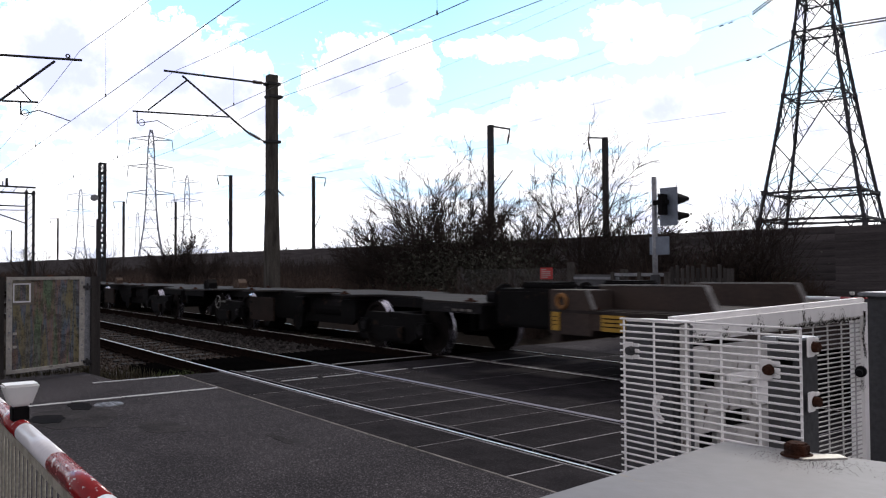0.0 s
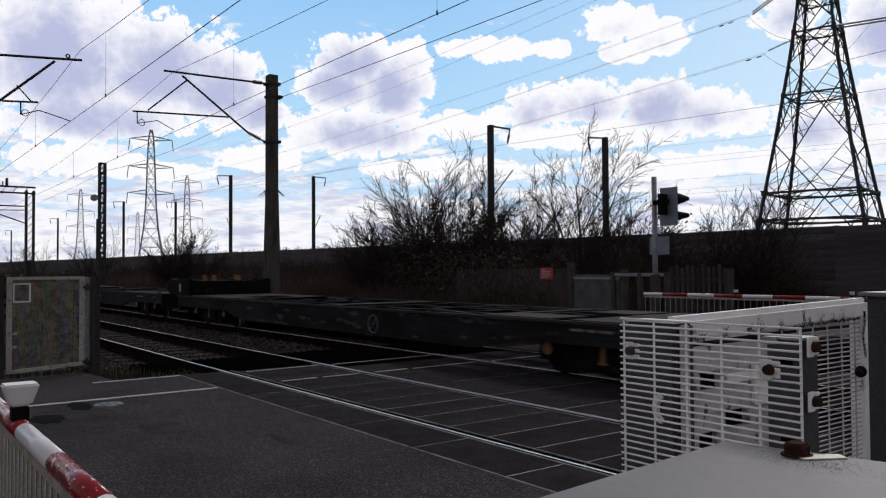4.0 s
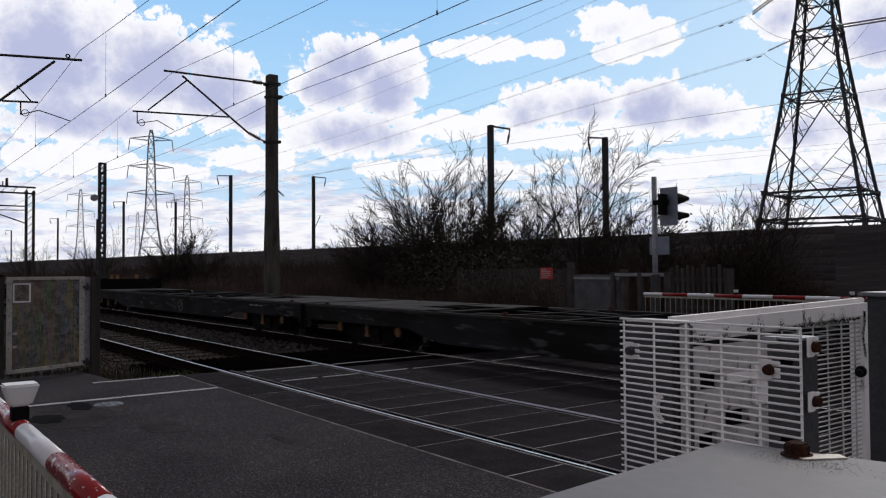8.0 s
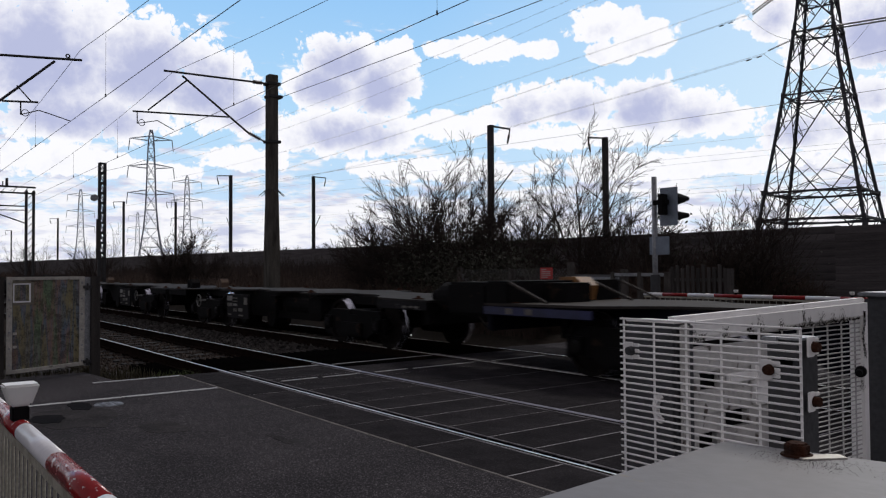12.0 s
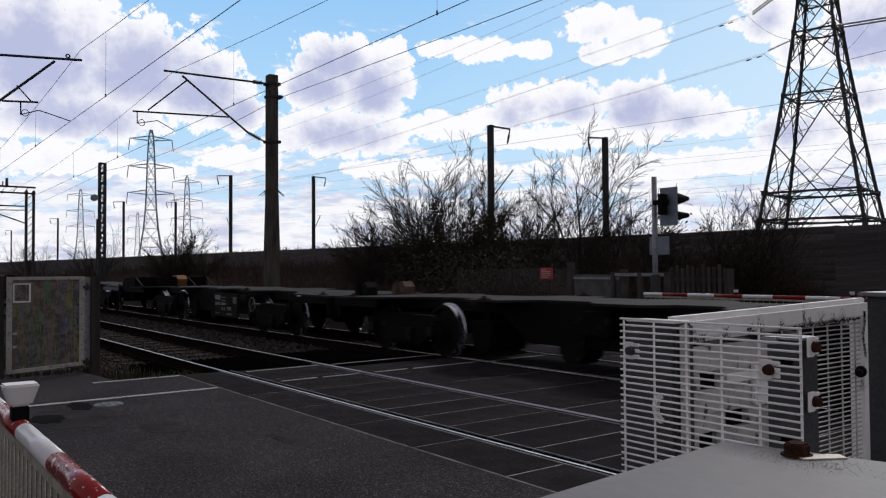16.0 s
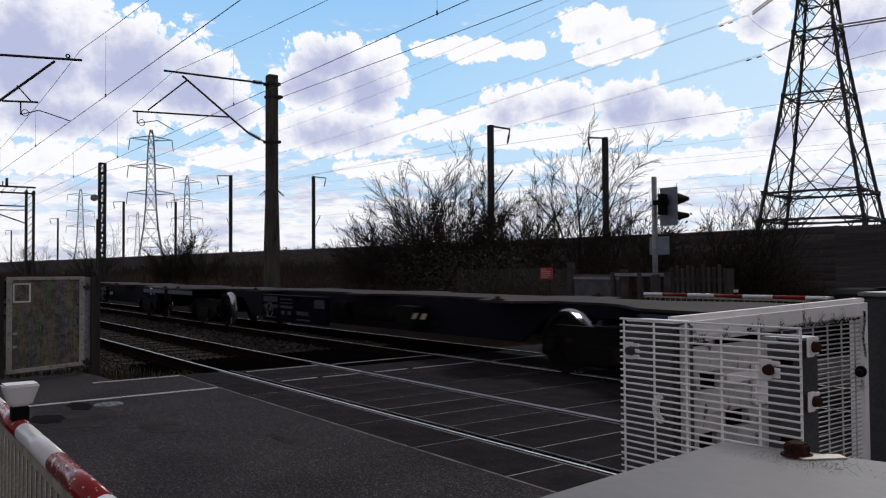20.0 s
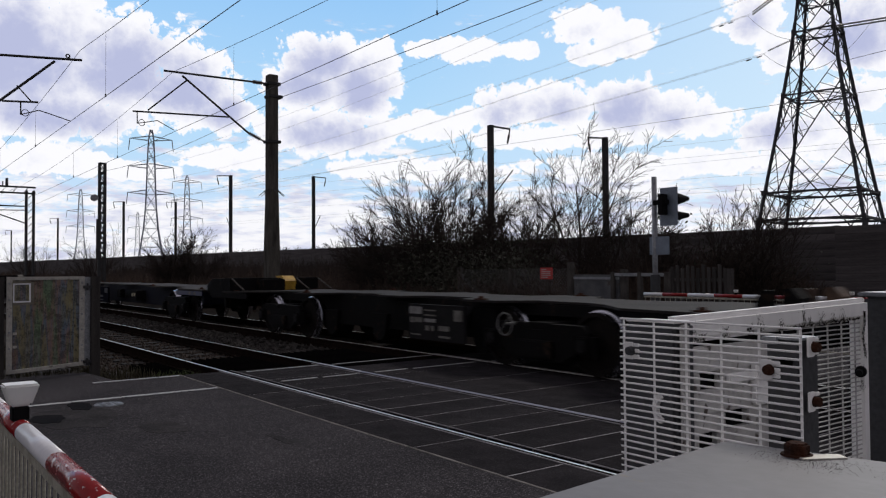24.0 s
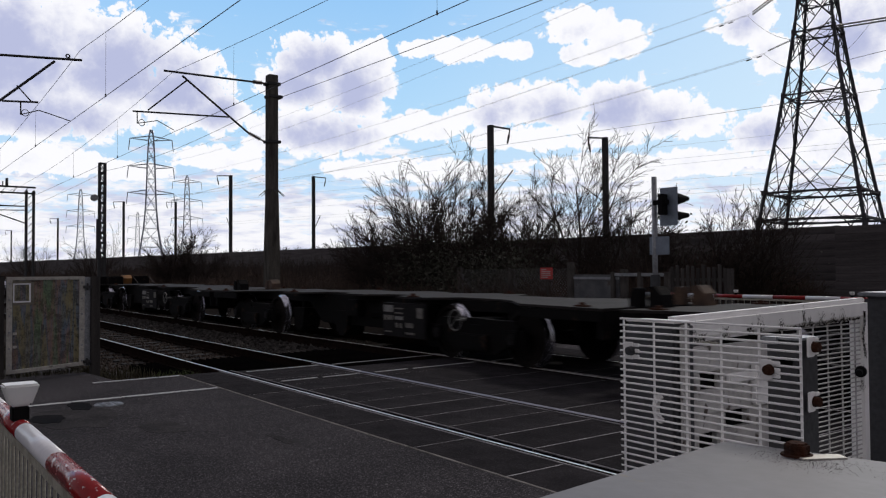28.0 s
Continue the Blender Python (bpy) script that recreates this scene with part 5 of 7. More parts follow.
M["grey_gate"] = mat("grey_gate", (0.085, 0.088, 0.095), (0.05, 0.053, 0.06), rough=0.6, scale=4, fine=50, bump=0.1, spots=(0.05, 0.04, 0.035), spot_scale=6, spot_cut=0.62)
build_far_side()


# ---- overhead line ----
def wire_between(bm, p, q, sag, r, steps=16):
    p, q = Vector(p), Vector(q)
    side = (q - p).cross(Vector((0, 0, 1))).normalized()
    rows = []
    for k in range(steps + 1):
        t = k / steps
        c = p.lerp(q, t)
        c.z -= 4 * sag * t * (1 - t)
        rows.append([bm.verts.new(c + r * (side * math.cos(a) + Vector((0, 0, 1)) * math.sin(a))) for a in (0.0, 1.257, 2.513, 3.77, 5.027)])
    for a, b in zip(rows, rows[1:]):
        for j in range(5):
            bm.faces.new((a[j], a[(j + 1) % 5], b[(j + 1) % 5], b[j]))


def span(name, label, pts, sag, r, material="wire", group="overhead wires", steps=16):
    if len(pts) == 2:
        bm = BM()
        wire_between(bm, *pts, sag, r, steps)
        return solo(name, bm, M[material], label, "wire", group)
    t = thing(name, label, "wire", group)
    for a, b in zip(pts, pts[1:]):
        bm = BM()
        wire_between(bm, a, b, sag, r, steps)
        part("span", bm, M[material], t)
    return t


span("contact_wire", "dark contact wire over the near track", [(60, 4.85, 5.75), (-420, 4.85, 5.75)], 0.0, 0.0085, steps=1)
span("contact_wire", "dark contact wire over the far track", [(60, 8.36, 6.06), (-25.9, 8.36, 6.06), (-80, 8.6, 6.05), (-420, 8.6, 6.05)], 0.0, 0.0085, steps=1)
span("messenger_wire", "sagging catenary wire over the near track", [(30, 4.85, 7.6), (-23, 4.85, 7.52), (-76, NEAR, 7.6), (-130, NEAR, 7.6), (-190, NEAR, 7.6)], 0.95, 0.0075)
span("messenger_wire", "sagging catenary wire over the far track", [(30, 8.36, 8.0), (-25.9, 8.3, 8.03), (-80, FAR, 8.0), (-135, FAR, 8.0), (-190, FAR, 8.0)], 0.95, 0.0075)
span("feeder_wire", "return wire carried along the masts", [(30, 12.2, 7.7), (-25.9, 12.15, 7.68), (-50, 12.1, 7.6), (-105, 12.1, 7.6), (-190, 12.1, 7.6)], 0.35, 0.010)


def dropper(x, y, z0, z1):
    bm = BM()
    bar(bm, (x, y, z0), (x, y, z1), 0.0035, 0.0035, 5)
    bar(bm, (x, y, z0 - 0.02), (x, y, z0 + 0.06), 0.02, 0.02, 6)
    solo("dropper", bm, M["wire"], "thin dropper wire between catenary and contact wire", "wire", "droppers")


def sag_z(x, a, b, z, sag):
    t = (x - a) / (b - a)
    return z - 4 * sag * t * (1 - t)


for x in (-20.27, -29.7, -38.0, -47.0):
    dropper(x, 4.85, 5.75, sag_z(x, 30, -23, 7.54, 0.95) if x > -23 else sag_z(x, -23, -76, 7.54, 0.95))
for x in (-11.3, -20.85, -33.0, -41.0):
    dropper(x, 8.36, 6.06, sag_z(x, 30, -25.9, 8.0, 0.95) if x > -25.9 else sag_z(x, -25.9, -80, 8.0, 0.95))


def build_masts():
    m1 = thing("overhead_mast", "weathered square mast with a cantilever over the track", "mast", "overhead masts", at=(-25.9, 11.8, 0))
    bm = BM()
    for z0, z1, a, b in ((-0.7, 2.2, 0.225, 0.215), (2.2, 4.3, 0.215, 0.172), (4.3, 8.42, 0.172, 0.166)):
        lo = [bm.verts.new((sx * a, sy * a, z0)) for sx, sy in ((-1, -1), (1, -1), (1, 1), (-1, 1))]
        hi = [bm.verts.new((sx * b, sy * b, z1)) for sx, sy in ((-1, -1), (1, -1), (1, 1), (-1, 1))]
        for i in range(4):
            bm.faces.new((lo[i], lo[(i + 1) % 4], hi[(i + 1) % 4], hi[i]))
        bm.faces.new(hi)
    part("pole", bm, M["concrete_mast"], m1, "grey-brown streaked pole")
    for z in (8.1, 6.03, 7.65):
        bm = BM()
        box(bm, -0.21, 0.21, -0.24 if z != 7.65 else -0.2, 0.26 if z != 7.65 else 0.34, z - 0.05, z + 0.05, 0.01)
        part("band", bm, M["dark_steel"], m1, "dark steel band")
    bm = BM()
    for a in range(12):
        an = a * math.pi / 6
        bar(bm, (0.2 * math.cos(an), 0.2 * math.sin(an), 4.32), (0.46 * math.cos(an), 0.46 * math.sin(an), 4.10), 0.018, 0.007, 5)
    part("anti_climb_spikes", bm, M["dark_steel"], m1, "ring of downward spikes")
    cant = part("cantilever", bar(bar(bar(bar(BM(), (0, -3.8, 8.03), (0, -0.75, 8.09), 0.035, 0.035, 10), (0, -0.9, 6.28), (0, -3.2, 7.95), 0.035, 0.035, 10), (0, -4.78, 6.58), (0, -1.5, 6.75), 0.028, 0.028, 10), (0, -4.3, 6.67), (0, -3.06, 7.80), 0.024, 0.024, 10), M["dark_steel"], m1, "dark steel tube cantilever")
    bm = BM()
    bar(bm, (0, -4.64, 6.58), (0, -4.64, 6.2), 0.018)
    bar(bm, (0, -4.64, 6.2), (0, -4.0, 6.36), 0.014)
    bar(bm, (0, -4.0, 6.36), (0, -3.46, 6.10), 0.014)
    ring(bm, (0, -4.5, 6.24), (1, 0, 0), 0.10, 0.010, 12)
    part("steady_arm", bm, M["dark_steel"], cant, "thin registration arm")
    for p, q in (((0, -0.75, 8.09), (0, -0.25, 8.1)), ((0, -0.9, 6.28), (0, -0.3, 6.03))):
        bm = BM()
        p, q = Vector(p), Vector(q)
        bar(bm, p, q, 0.03, 0.03, 8)
        for k in range(6):
            c = p.lerp(q, 0.1 + 0.12 * k)
            bar(bm, c, c + (q - p) * 0.05, 0.075, 0.05, 10)
        part("insulator", bm, M["porcelain"], cant, "ribbed brown insulator")

    m2 = thing("overhead_mast", "latticed dark steel mast further along the line", "mast", "overhead masts", at=(-50, 11.8, 0))
    bm = BM()
    for sx in (-1, 1):
        for sy in (-1, 1):
            girder(bm, (sx * 0.15, sy * 0.15, -0.7), (sx * 0.15, sy * 0.15, 8.0), 0.10, 0.10)
    for k in range(13):
        z = 0.2 + k * 0.6
        for sy in (-1, 1):
            girder(bm, (-0.15, sy * 0.15, z), (0.15, sy * 0.15, z + 0.6), 0.05, 0.02)
        for sx in (-1, 1):
            girder(bm, (sx * 0.15, -0.15, z + 0.6), (sx * 0.15, 0.15, z), 0.02, 0.05)
            box(bm, sx * 0.15 - 0.02, sx * 0.15 + 0.02, -0.2, 0.15, z - 0.08, z + 0.08)
    box(bm, -0.2, 0.2, -0.2, 0.2, 7.95, 8.03)
    part("lattice", bm, M["dark_steel"], m2)
    bm = BM()
    bar(bm, (-0.1, -0.45, 5.9), (0.15, -0.45, 5.9), 0.2, 0.2, 16)
    bar(bm, (0.02, -0.45, 5.9), (0.02, -0.2, 5.9), 0.06)
    part("weight_drum", bm, M["galvanised"], m2, "round tensioning drum")
    # cantilever over the near track, its mast out on the near side
    m0 = thing("overhead_mast", "near-side mast with a cantilever over the near track", "mast", "overhead masts", at=(-24.0, 1.6, 0))
    bm = BM()
    box(bm, -0.19, 0.19, -0.19, 0.19, -0.7, 8.2, 0.02)
    part("pole", bm, M["concrete_mast"], m0)
    c0 = part("cantilever", bar(bar(bar(bar(BM(), (0, 0.2, 7.22), (0, 3.5, 7.50), 0.035, 0.035, 10), (0, 0.2, 4.9), (0, 2.79, 7.36), 0.035, 0.035, 10), (0, 1.5, 6.08), (0, 2.38, 6.15), 0.028, 0.028, 10), (0, 1.85, 6.55), (0, 2.2, 6.16), 0.018, 0.018, 10), M["dark_steel"], m0, "dark steel tube cantilever")
    bm = BM()
    bar(bm, (0, 1.95, 6.12), (0, 1.95, 5.76), 0.018)
    bar(bm, (0, 1.95, 5.76), (0, 2.4, 5.93), 0.014)
    bar(bm, (0, 2.4, 5.93), (0, 3.2, 5.72), 0.014)
    ring(bm, (0, 2.06, 5.82), (1, 0, 0), 0.09, 0.010, 12)
    part("steady_arm", bm, M["dark_steel"], c0)
    bm = BM()
    ring(bm, (0, 3.13, 7.56), (1, 0, 0), 0.05, 0.02, 10)
    part("wire_clip", bm, M["dark_steel"], c0)
    # portal far down the line
    po = thing("overhead_portal", "dark steel portal frame across the distant tracks", "portal", at=(-80, 0, 0))
    for y in (12.35, 12.95):
        bm = BM()
        for dx in (-0.25, 0.25):
            girder(bm, (dx, y, -0.7), (dx, y, 8.95), 0.15, 0.15)
        for k in range(14):
            girder(bm, (-0.25, y, -0.5 + k * 0.66), (0.25, y, 0.16 + k * 0.66), 0.06, 0.06)
            girder(bm, (0, 12.35, -0.5 + k * 0.66), (0, 12.95, 0.16 + k * 0.66), 0.05, 0.05)
        part("leg", bm, M["dark_steel"], po)
    bm = BM()
    for z in (9.25, 8.7):
        girder(bm, (0, -1.5, z), (0, 13.1, z), 0.15, 0.15)
    for k in range(16):
        girder(bm, (0, -1.4 + 0.9 * k, 8.7), (0, -0.95 + 0.9 * k, 9.25), 0.05, 0.05)
    part("beam", bm, M["dark_steel"], po)
    bm = BM()
    girder(bm, (0, 3.5, 7.5), (0, 12.3, 7.5), 0.11, 0.11)
    girder(bm, (0, 3.5, 6.9), (0, 12.3, 7.15), 0.08, 0.08)
    girder(bm, (0, 8.0, 7.5), (0, 12.3, 5.95), 0.10, 0.10)
    part("cross_arm", bm, M["dark_steel"], po)
    bm = BM()
    bar(bm, (0, 10.77, 9.2), (0, 10.77, 10.0), 0.13, 0.11)
    bar(bm, (0, 10.45, 9.2), (0, 10.45, 9.7), 0.05)
    part("switch_post", bm, M["dark_steel"], po)


build_masts()


# ---- masts of the high line beyond the fence ----
def build_high_line():
    rows = ((-35.3, 30, 10.0, 1), (-75.6, 30, 11.1, -1), (-115, 30, 11.4, -1), (-33.5, 38, 9.8, -1), (-73.2, 38, 11.3, 1), (-117.2, 38, 11.9, -1),
            (-160, 30, 11.6, -1), (-165, 38, 12.0, 1), (-215, 30, 11.8, -1), (-300, 34, 12.4, 1))
    for x, y, top, side in rows:
        t = thing("line_mast", "slim dark steel mast with a small bracket arm", "mast", "high line masts", at=(x, y, 0))
        s = 1 + max(0, -x - 60) / 400
        bm = BM()
        box(bm, -0.17 * s, 0.17 * s, -0.13, 0.13, 2.6, top, 0.015)
        part("pole", bm, M["dark_steel"], t)
        bm = BM()
        girder(bm, (0, 0, top - 0.05), (side * 0.2, 1.35 * side, top - 0.12), 0.09, 0.09)
        bar(bm, (side * 0.2, 1.35 * side, top - 0.12), (side * 0.2, 1.2 * side, top - 0.9), 0.04, 0.035)
        bar(bm, (side * 0.2, 1.28 * side, top - 0.5), (side * 0.2, 1.15 * side, top - 1.0), 0.07, 0.05)
        part("bracket", bm, M["dark_steel"], t)
        bm = BM()
        girder(bm, (0, 0, 5.6), (side * 2.6, -0.6 * side, 7.0), 0.05, 0.05)
        part("stay", bm, M["dark_steel"], t)
    span("high_line_wire", "thin dark wire along the high line", [(60, 29.5, 5.4), (-35.3, 29.5, 8.62), (-75.6, 29.5, 9.9), (-115, 29.5, 10.6), (-300, 29.5, 11.2)], 0.04, 0.009, "wire", "high line wires", 8)


build_high_line()


# ---- pylons ----
def lattice(levels, w):
    """Rows of two ends and a width: four tapering legs with cross bracing."""
    rows = []

    def corner(h, r):
        return [Vector((sx * r, sy * r, h)) for sx, sy in ((-1, -1), (1, -1), (1, 1), (-1, 1))]
    for (h0, r0), (h1, r1) in zip(levels, levels[1:]):
        lo, hi = corner(h0, r0), corner(h1, r1)
        tall = h1 - h0 > 1.6 * r0
        for i in range(4):
            j = (i + 1) % 4
            rows += [("leg", lo[i], hi[i], w), ("brace", lo[i], hi[j], w * 0.45), ("brace", lo[j], hi[i], w * 0.45), ("tie", hi[i], hi[j], w * 0.55)]
            if tall:
                for a, b, c in ((lo[i], hi[j], lo[j]), (lo[j], hi[i], lo[i])):
                    m = a.lerp(b, 0.27)
                    other = a.lerp(hi[i] if a == lo[i] else hi[j], 0.5)
                    rows += [("strut", m, other, w * 0.32), ("strut", a.lerp(b, 0.5), other, w * 0.32)]
    return rows


def build_pylon(name, label, x, y, z, rz, levels, w, arms, material):
    t = thing(name, label, "pylon", "pylons", at=(x, y, z), rz=rz)
    for nm, p, q, wide in lattice(levels, w):
        part(nm, girder(BM(), p, q, wide, wide), material, t)
    for h, half, r in arms:
        for s in (-1, 1):
            tip = Vector((s * half, 0, h))
            bm = BM()
            for sy in (-1, 1):
                girder(bm, (s * r, sy * r, h + 0.9), tip, w * 0.6, w * 0.6)
                girder(bm, (s * r, sy * r, h - 0.5), tip, w * 0.6, w * 0.6)
            arm = part("arm", bm, material, t)
            bm = BM()
            bar(bm, tip, tip + Vector((s * 0.4, 0, -3.8)), 0.14, 0.12, 6)
            part("insulator", bm, material, arm)
    return t


def build_tower():
    """The large tower: crossed bracing on each face in tall panels, heavy double belts, thin secondary struts."""
    t = thing("pylon", "large dark steel lattice transmission tower", "pylon", "pylons", at=(-43.4, 84.0, -0.7), rz=14)

    def half(z):
        rows = ((0, 6.15), (6.7, 5.18), (10.06, 4.70), (15.3, 3.76), (23.9, 2.5), (31.3, 1.58), (40, 1.3), (48, 0.9))
        for (a, p), (b, q) in zip(rows, rows[1:]):
            if z <= b:
                return p + (q - p) * (z - a) / (b - a)
        return rows[-1][1]

    def corner(z):
        r = half(z)
        return [Vector((sx * r, sy * r, z)) for sx, sy in ((-1, -1), (1, -1), (1, 1), (-1, 1))]

    def strut(name, p, q, w):
        part(name, girder(BM(), p, q, w, w), M["pylon_steel"], t)
    panels = (0.2, 4.3, 15.6, 24.2, 28.9, 32.9, 36.5, 40.0, 43.0, 46.0, 48.0)
    for a, b in zip(panels, panels[1:]):
        lo, hi = corner(a), corner(b)
        for i in range(4):
            j = (i + 1) % 4
            strut("leg", lo[i], hi[i], 0.27 if a < 25 else 0.2)
            strut("brace", lo[i], hi[j], 0.085 if a < 20 else 0.075)
            strut("brace", lo[j], hi[i], 0.11 if a < 20 else 0.09)
            if b - a > 3.9:
                n = 4 if b - a > 8 else 2
                for p, q, e in ((lo[i], hi[j], hi[i]), (lo[j], hi[i], hi[j])):
                    for k in range(n):
                        f = (k + 0.6) / (2.3 * n)
                        strut("strut", p.lerp(q, f), p.lerp(e, f + (0.5 / n if k % 2 else -0.12 / n)), 0.065)
                        strut("strut", p.lerp(q, f), p.lerp(e, min(1, f + 0.9 / n)), 0.065)
                        f = 1 - f
                        o = lo[j] if q == hi[j] else lo[i]
                        strut("strut", p.lerp(q, f), q.lerp(o, 1 - f + 0.5 / n), 0.06)
    for z, w in ((7.25, 0.24), (10.2, 0.22), (20.85, 0.16), (27.8, 0.16), (31.2, 0.14), (35.0, 0.14)):
        c = corner(z)
        for i in range(4):
            j = (i + 1) % 4
            strut("belt", c[i], c[j], w)
            m = (c[i] + c[j]) / 2
            strut("tie", m, (c[j] + c[(j + 1) % 4]) / 2, w * 0.55)
        for i in range(4):
            bm = BM()
            box(bm, c[i].x - 0.2, c[i].x + 0.2, c[i].y - 0.2, c[i].y + 0.2, z - 0.28, z + 0.28)
            part("gusset", bm, M["pylon_steel"], t)


build_tower()
far = [(0, 4.6), (8, 3.1), (14, 2.2), (20, 1.7), (25, 1.45), (30, 1.3), (35, 1.15), (40, 0.95), (44, 0.7), (46, 0.3)]
first = build_pylon("pylon", "distant lattice transmission tower paled by haze in its colour", -259, 76, 1.5, 76, far, 0.26, ((43, 6.4, 0.8), (34, 6.8, 1.1), (25.5, 7.0, 1.4)), M["pylon_far_haze"])
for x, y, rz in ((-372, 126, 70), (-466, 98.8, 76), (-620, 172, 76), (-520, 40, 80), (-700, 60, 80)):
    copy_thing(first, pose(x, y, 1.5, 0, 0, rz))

# conductors from the large tower to the next, in pairs
for x0, z0, z1, sag, r in ((-49.8, 30.2, 24.6, 1.45, 0.017), (-48.0, 25.3, 26.2, 3.1, 0.017), (-44, 32.4, 31.7, 2.3, 0.011), (-44, 41.0, 39.5, 1.8, 0.011), (-44, 40.4, 37.2, 3.4, 0.010)):
    for d in (0.0, 0.38):
        span("power_line", "pale twin conductor between the pylons", [(x0, 81 + d, z0 + d * 0.7), (-257.5, 81 + d, z1 + d * 0.7)], sag, r, "aluminium_wire", "power lines", 24)
for p, q, sag, r in (((-50.0, 81, 30.2), (-41.5, 84, 27.6), 2.2, 0.025), ((-48.0, 81, 25.3), (-37.5, 84, 27.3), 3.4, 0.025), ((-41.2, 84.6, 23.6), (60, 84, 46), 5.0, 0.03)):
    span("power_line", "slack jumper wire at the large tower", [p, q], sag, r, "wire", "power lines", 20)
for z0, z1 in ((19.6, 43.2), (17.4, 39.0), (18.8, 34.0), (13.8, 32.4), (13.4, 27.5), (12.4, 26.4)):
    span("power_line", "distant power line low over the horizon", [(120, 150, z0), (-420, 150, z1)], 0.0, 0.022, "aluminium_wire", "power lines", 2)


def insulator_string(p, q, twin):
    t = thing("insulator_string", "pale ribbed insulator string on the tower", "insulator", "insulator strings")
    p, q = Vector(p), Vector(q)
    for off in ((-0.14, 0.14) if twin else (0.0,)):
        o = Vector((0, 0, off))
        bm = BM()
        bar(bm, p + o, q + o, 0.03, 0.03, 6)
        n = int((q - p).length / 0.17)
        for k in range(n):
            c = p.lerp(q, k / n) + o
            bar(bm, c, c + (q - p) / n * 0.5, 0.12, 0.09, 8)
        part("string", bm, M["insulator_grey"], t)


M["insulator_grey"] = mat("insulator_grey", (0.20, 0.20, 0.19), (0.13, 0.13, 0.125), rough=0.4, scale=4, fine=20, bump=0)
insulator_string((-44.6, 81.5, 32.6), (-49.4, 81, 30.3), True)
insulator_string((-42.0, 84, 28.0), (-47.6, 81, 25.6), False)
insulator_string((-41.5, 84, 27.3), (-32.0, 84, 26.4), True)
for x, z in ((-52.4, 30.06), (-53.6, 30.0), (-48.9, 25.26), (-50.2, 25.19)):
    bm = BM()
    bar(bm, (x, 81, z - 0.12), (x + 0.6, 81, z - 0.08), 0.07, 0.05, 8)
    bar(bm, (x + 0.3, 81, z - 0.14), (x + 0.3, 81, z + 0.06), 0.03, 0.03, 6)
    solo("vibration_damper", bm, M["pylon_steel"], "small dark damper on the conductor", "damper", "dampers")


# ---- the container train ----
WHEELS = []


def wheelset_mesh(r):
    """Two flanged wheels on an axle about the y axis; bright tread, dark discs."""
    bm = BM()
    bar(bm, (0, -0.98, 0), (0, 0.98, 0), 0.075, 0.075, 10)
    seg = 28
    for s in (-1, 1):
        prof = ((0.70, 0.09), (0.70, 0.13), (0.735, r * 0.80), (0.70, r * 0.86), (0.685, r + 0.028), (0.715, r + 0.026), (0.725, r), (0.83, r - 0.005), (0.835, r * 0.86), (0.775, r * 0.80), (0.80, 0.14), (0.83, 0.13), (0.83, 0.09))
        rings = [[bm.verts.new((d * math.cos(2 * math.pi * k / seg), s * y, d * math.sin(2 * math.pi * k / seg))) for k in range(seg)] for y, d in prof]
        for a, (r0, r1) in enumerate(zip(rings, rings[1:])):
            for k in range(seg):
                f = bm.faces.new((r0[k], r0[(k + 1) % seg], r1[(k + 1) % seg], r1[k]))
                f.material_index = 1 if a in (4, 5, 6) else 0
    bmesh.ops.recalc_face_normals(bm, faces=bm.faces)
    me = mesh_of("wheelset", bm, M["wheel_steel"])
    me.materials.append(M["tread"])
    return me


def bogie_mesh(r, half):
    """Cast side frames with arched tops, axle boxes, springs and a bolster."""
    bm = BM()
    for s in (-1, 1):
        y0, y1 = (0.92, 1.04) if s > 0 else (-1.04, -0.92)
        prism(bm, [(-half - 0.10, r - 0.10), (-half + 0.18, r - 0.12), (-half + 0.42, r - 0.26), (half - 0.42, r - 0.26), (half - 0.18, r - 0.12), (half + 0.06, r - 0.10), (half + 0.06, r + 0.16), (half - 0.05, r + 0.25), (0.22, r + 0.25), (0.12, r + 0.16), (-0.12, r + 0.16), (-0.22, r + 0.25), (-half + 0.05, r + 0.25), (-half - 0.10, r + 0.16)], "y", y0, y1)
        for x in (-half, half):
            box(bm, x - 0.11, x + 0.11, min(s * 0.98, s * 1.10), max(s * 0.98, s * 1.10), r - 0.12, r + 0.12, 0.02)
            for dx in (-0.2, 0.14):
                bar(bm, (x + dx, s * 1.0, r - 0.16), (x + dx, s * 1.0, r + 0.12), 0.055, 0.055, 8)
        box(bm, -0.35, 0.35, min(s * 0.98, s * 1.12), max(s * 0.98, s * 1.12), r - 0.22, r + 0.02, 0.02)
    box(bm, -0.22, 0.22, -1.0, 1.0, r, r + 0.26)
    for x in (-half + 0.5, half - 0.5):
        box(bm, x - 0.05, x + 0.05, -0.95, 0.95, r - 0.1, r + 0.02)
    return mesh_of("bogie", bm, M["wagon_black"])


RADIUS = {"grey": 0.36, "black": 0.43, "blue": 0.43, "brown": 0.40}
SET_MESH = {k: wheelset_mesh(r) for k, r in RADIUS.items()}
HALF = {"grey": 1.0, "black": 0.9, "blue": 0.9, "brown": 0.9}
BOGIE_MESH = {k: bogie_mesh(r, HALF[k]) for k, r in RADIUS.items()}


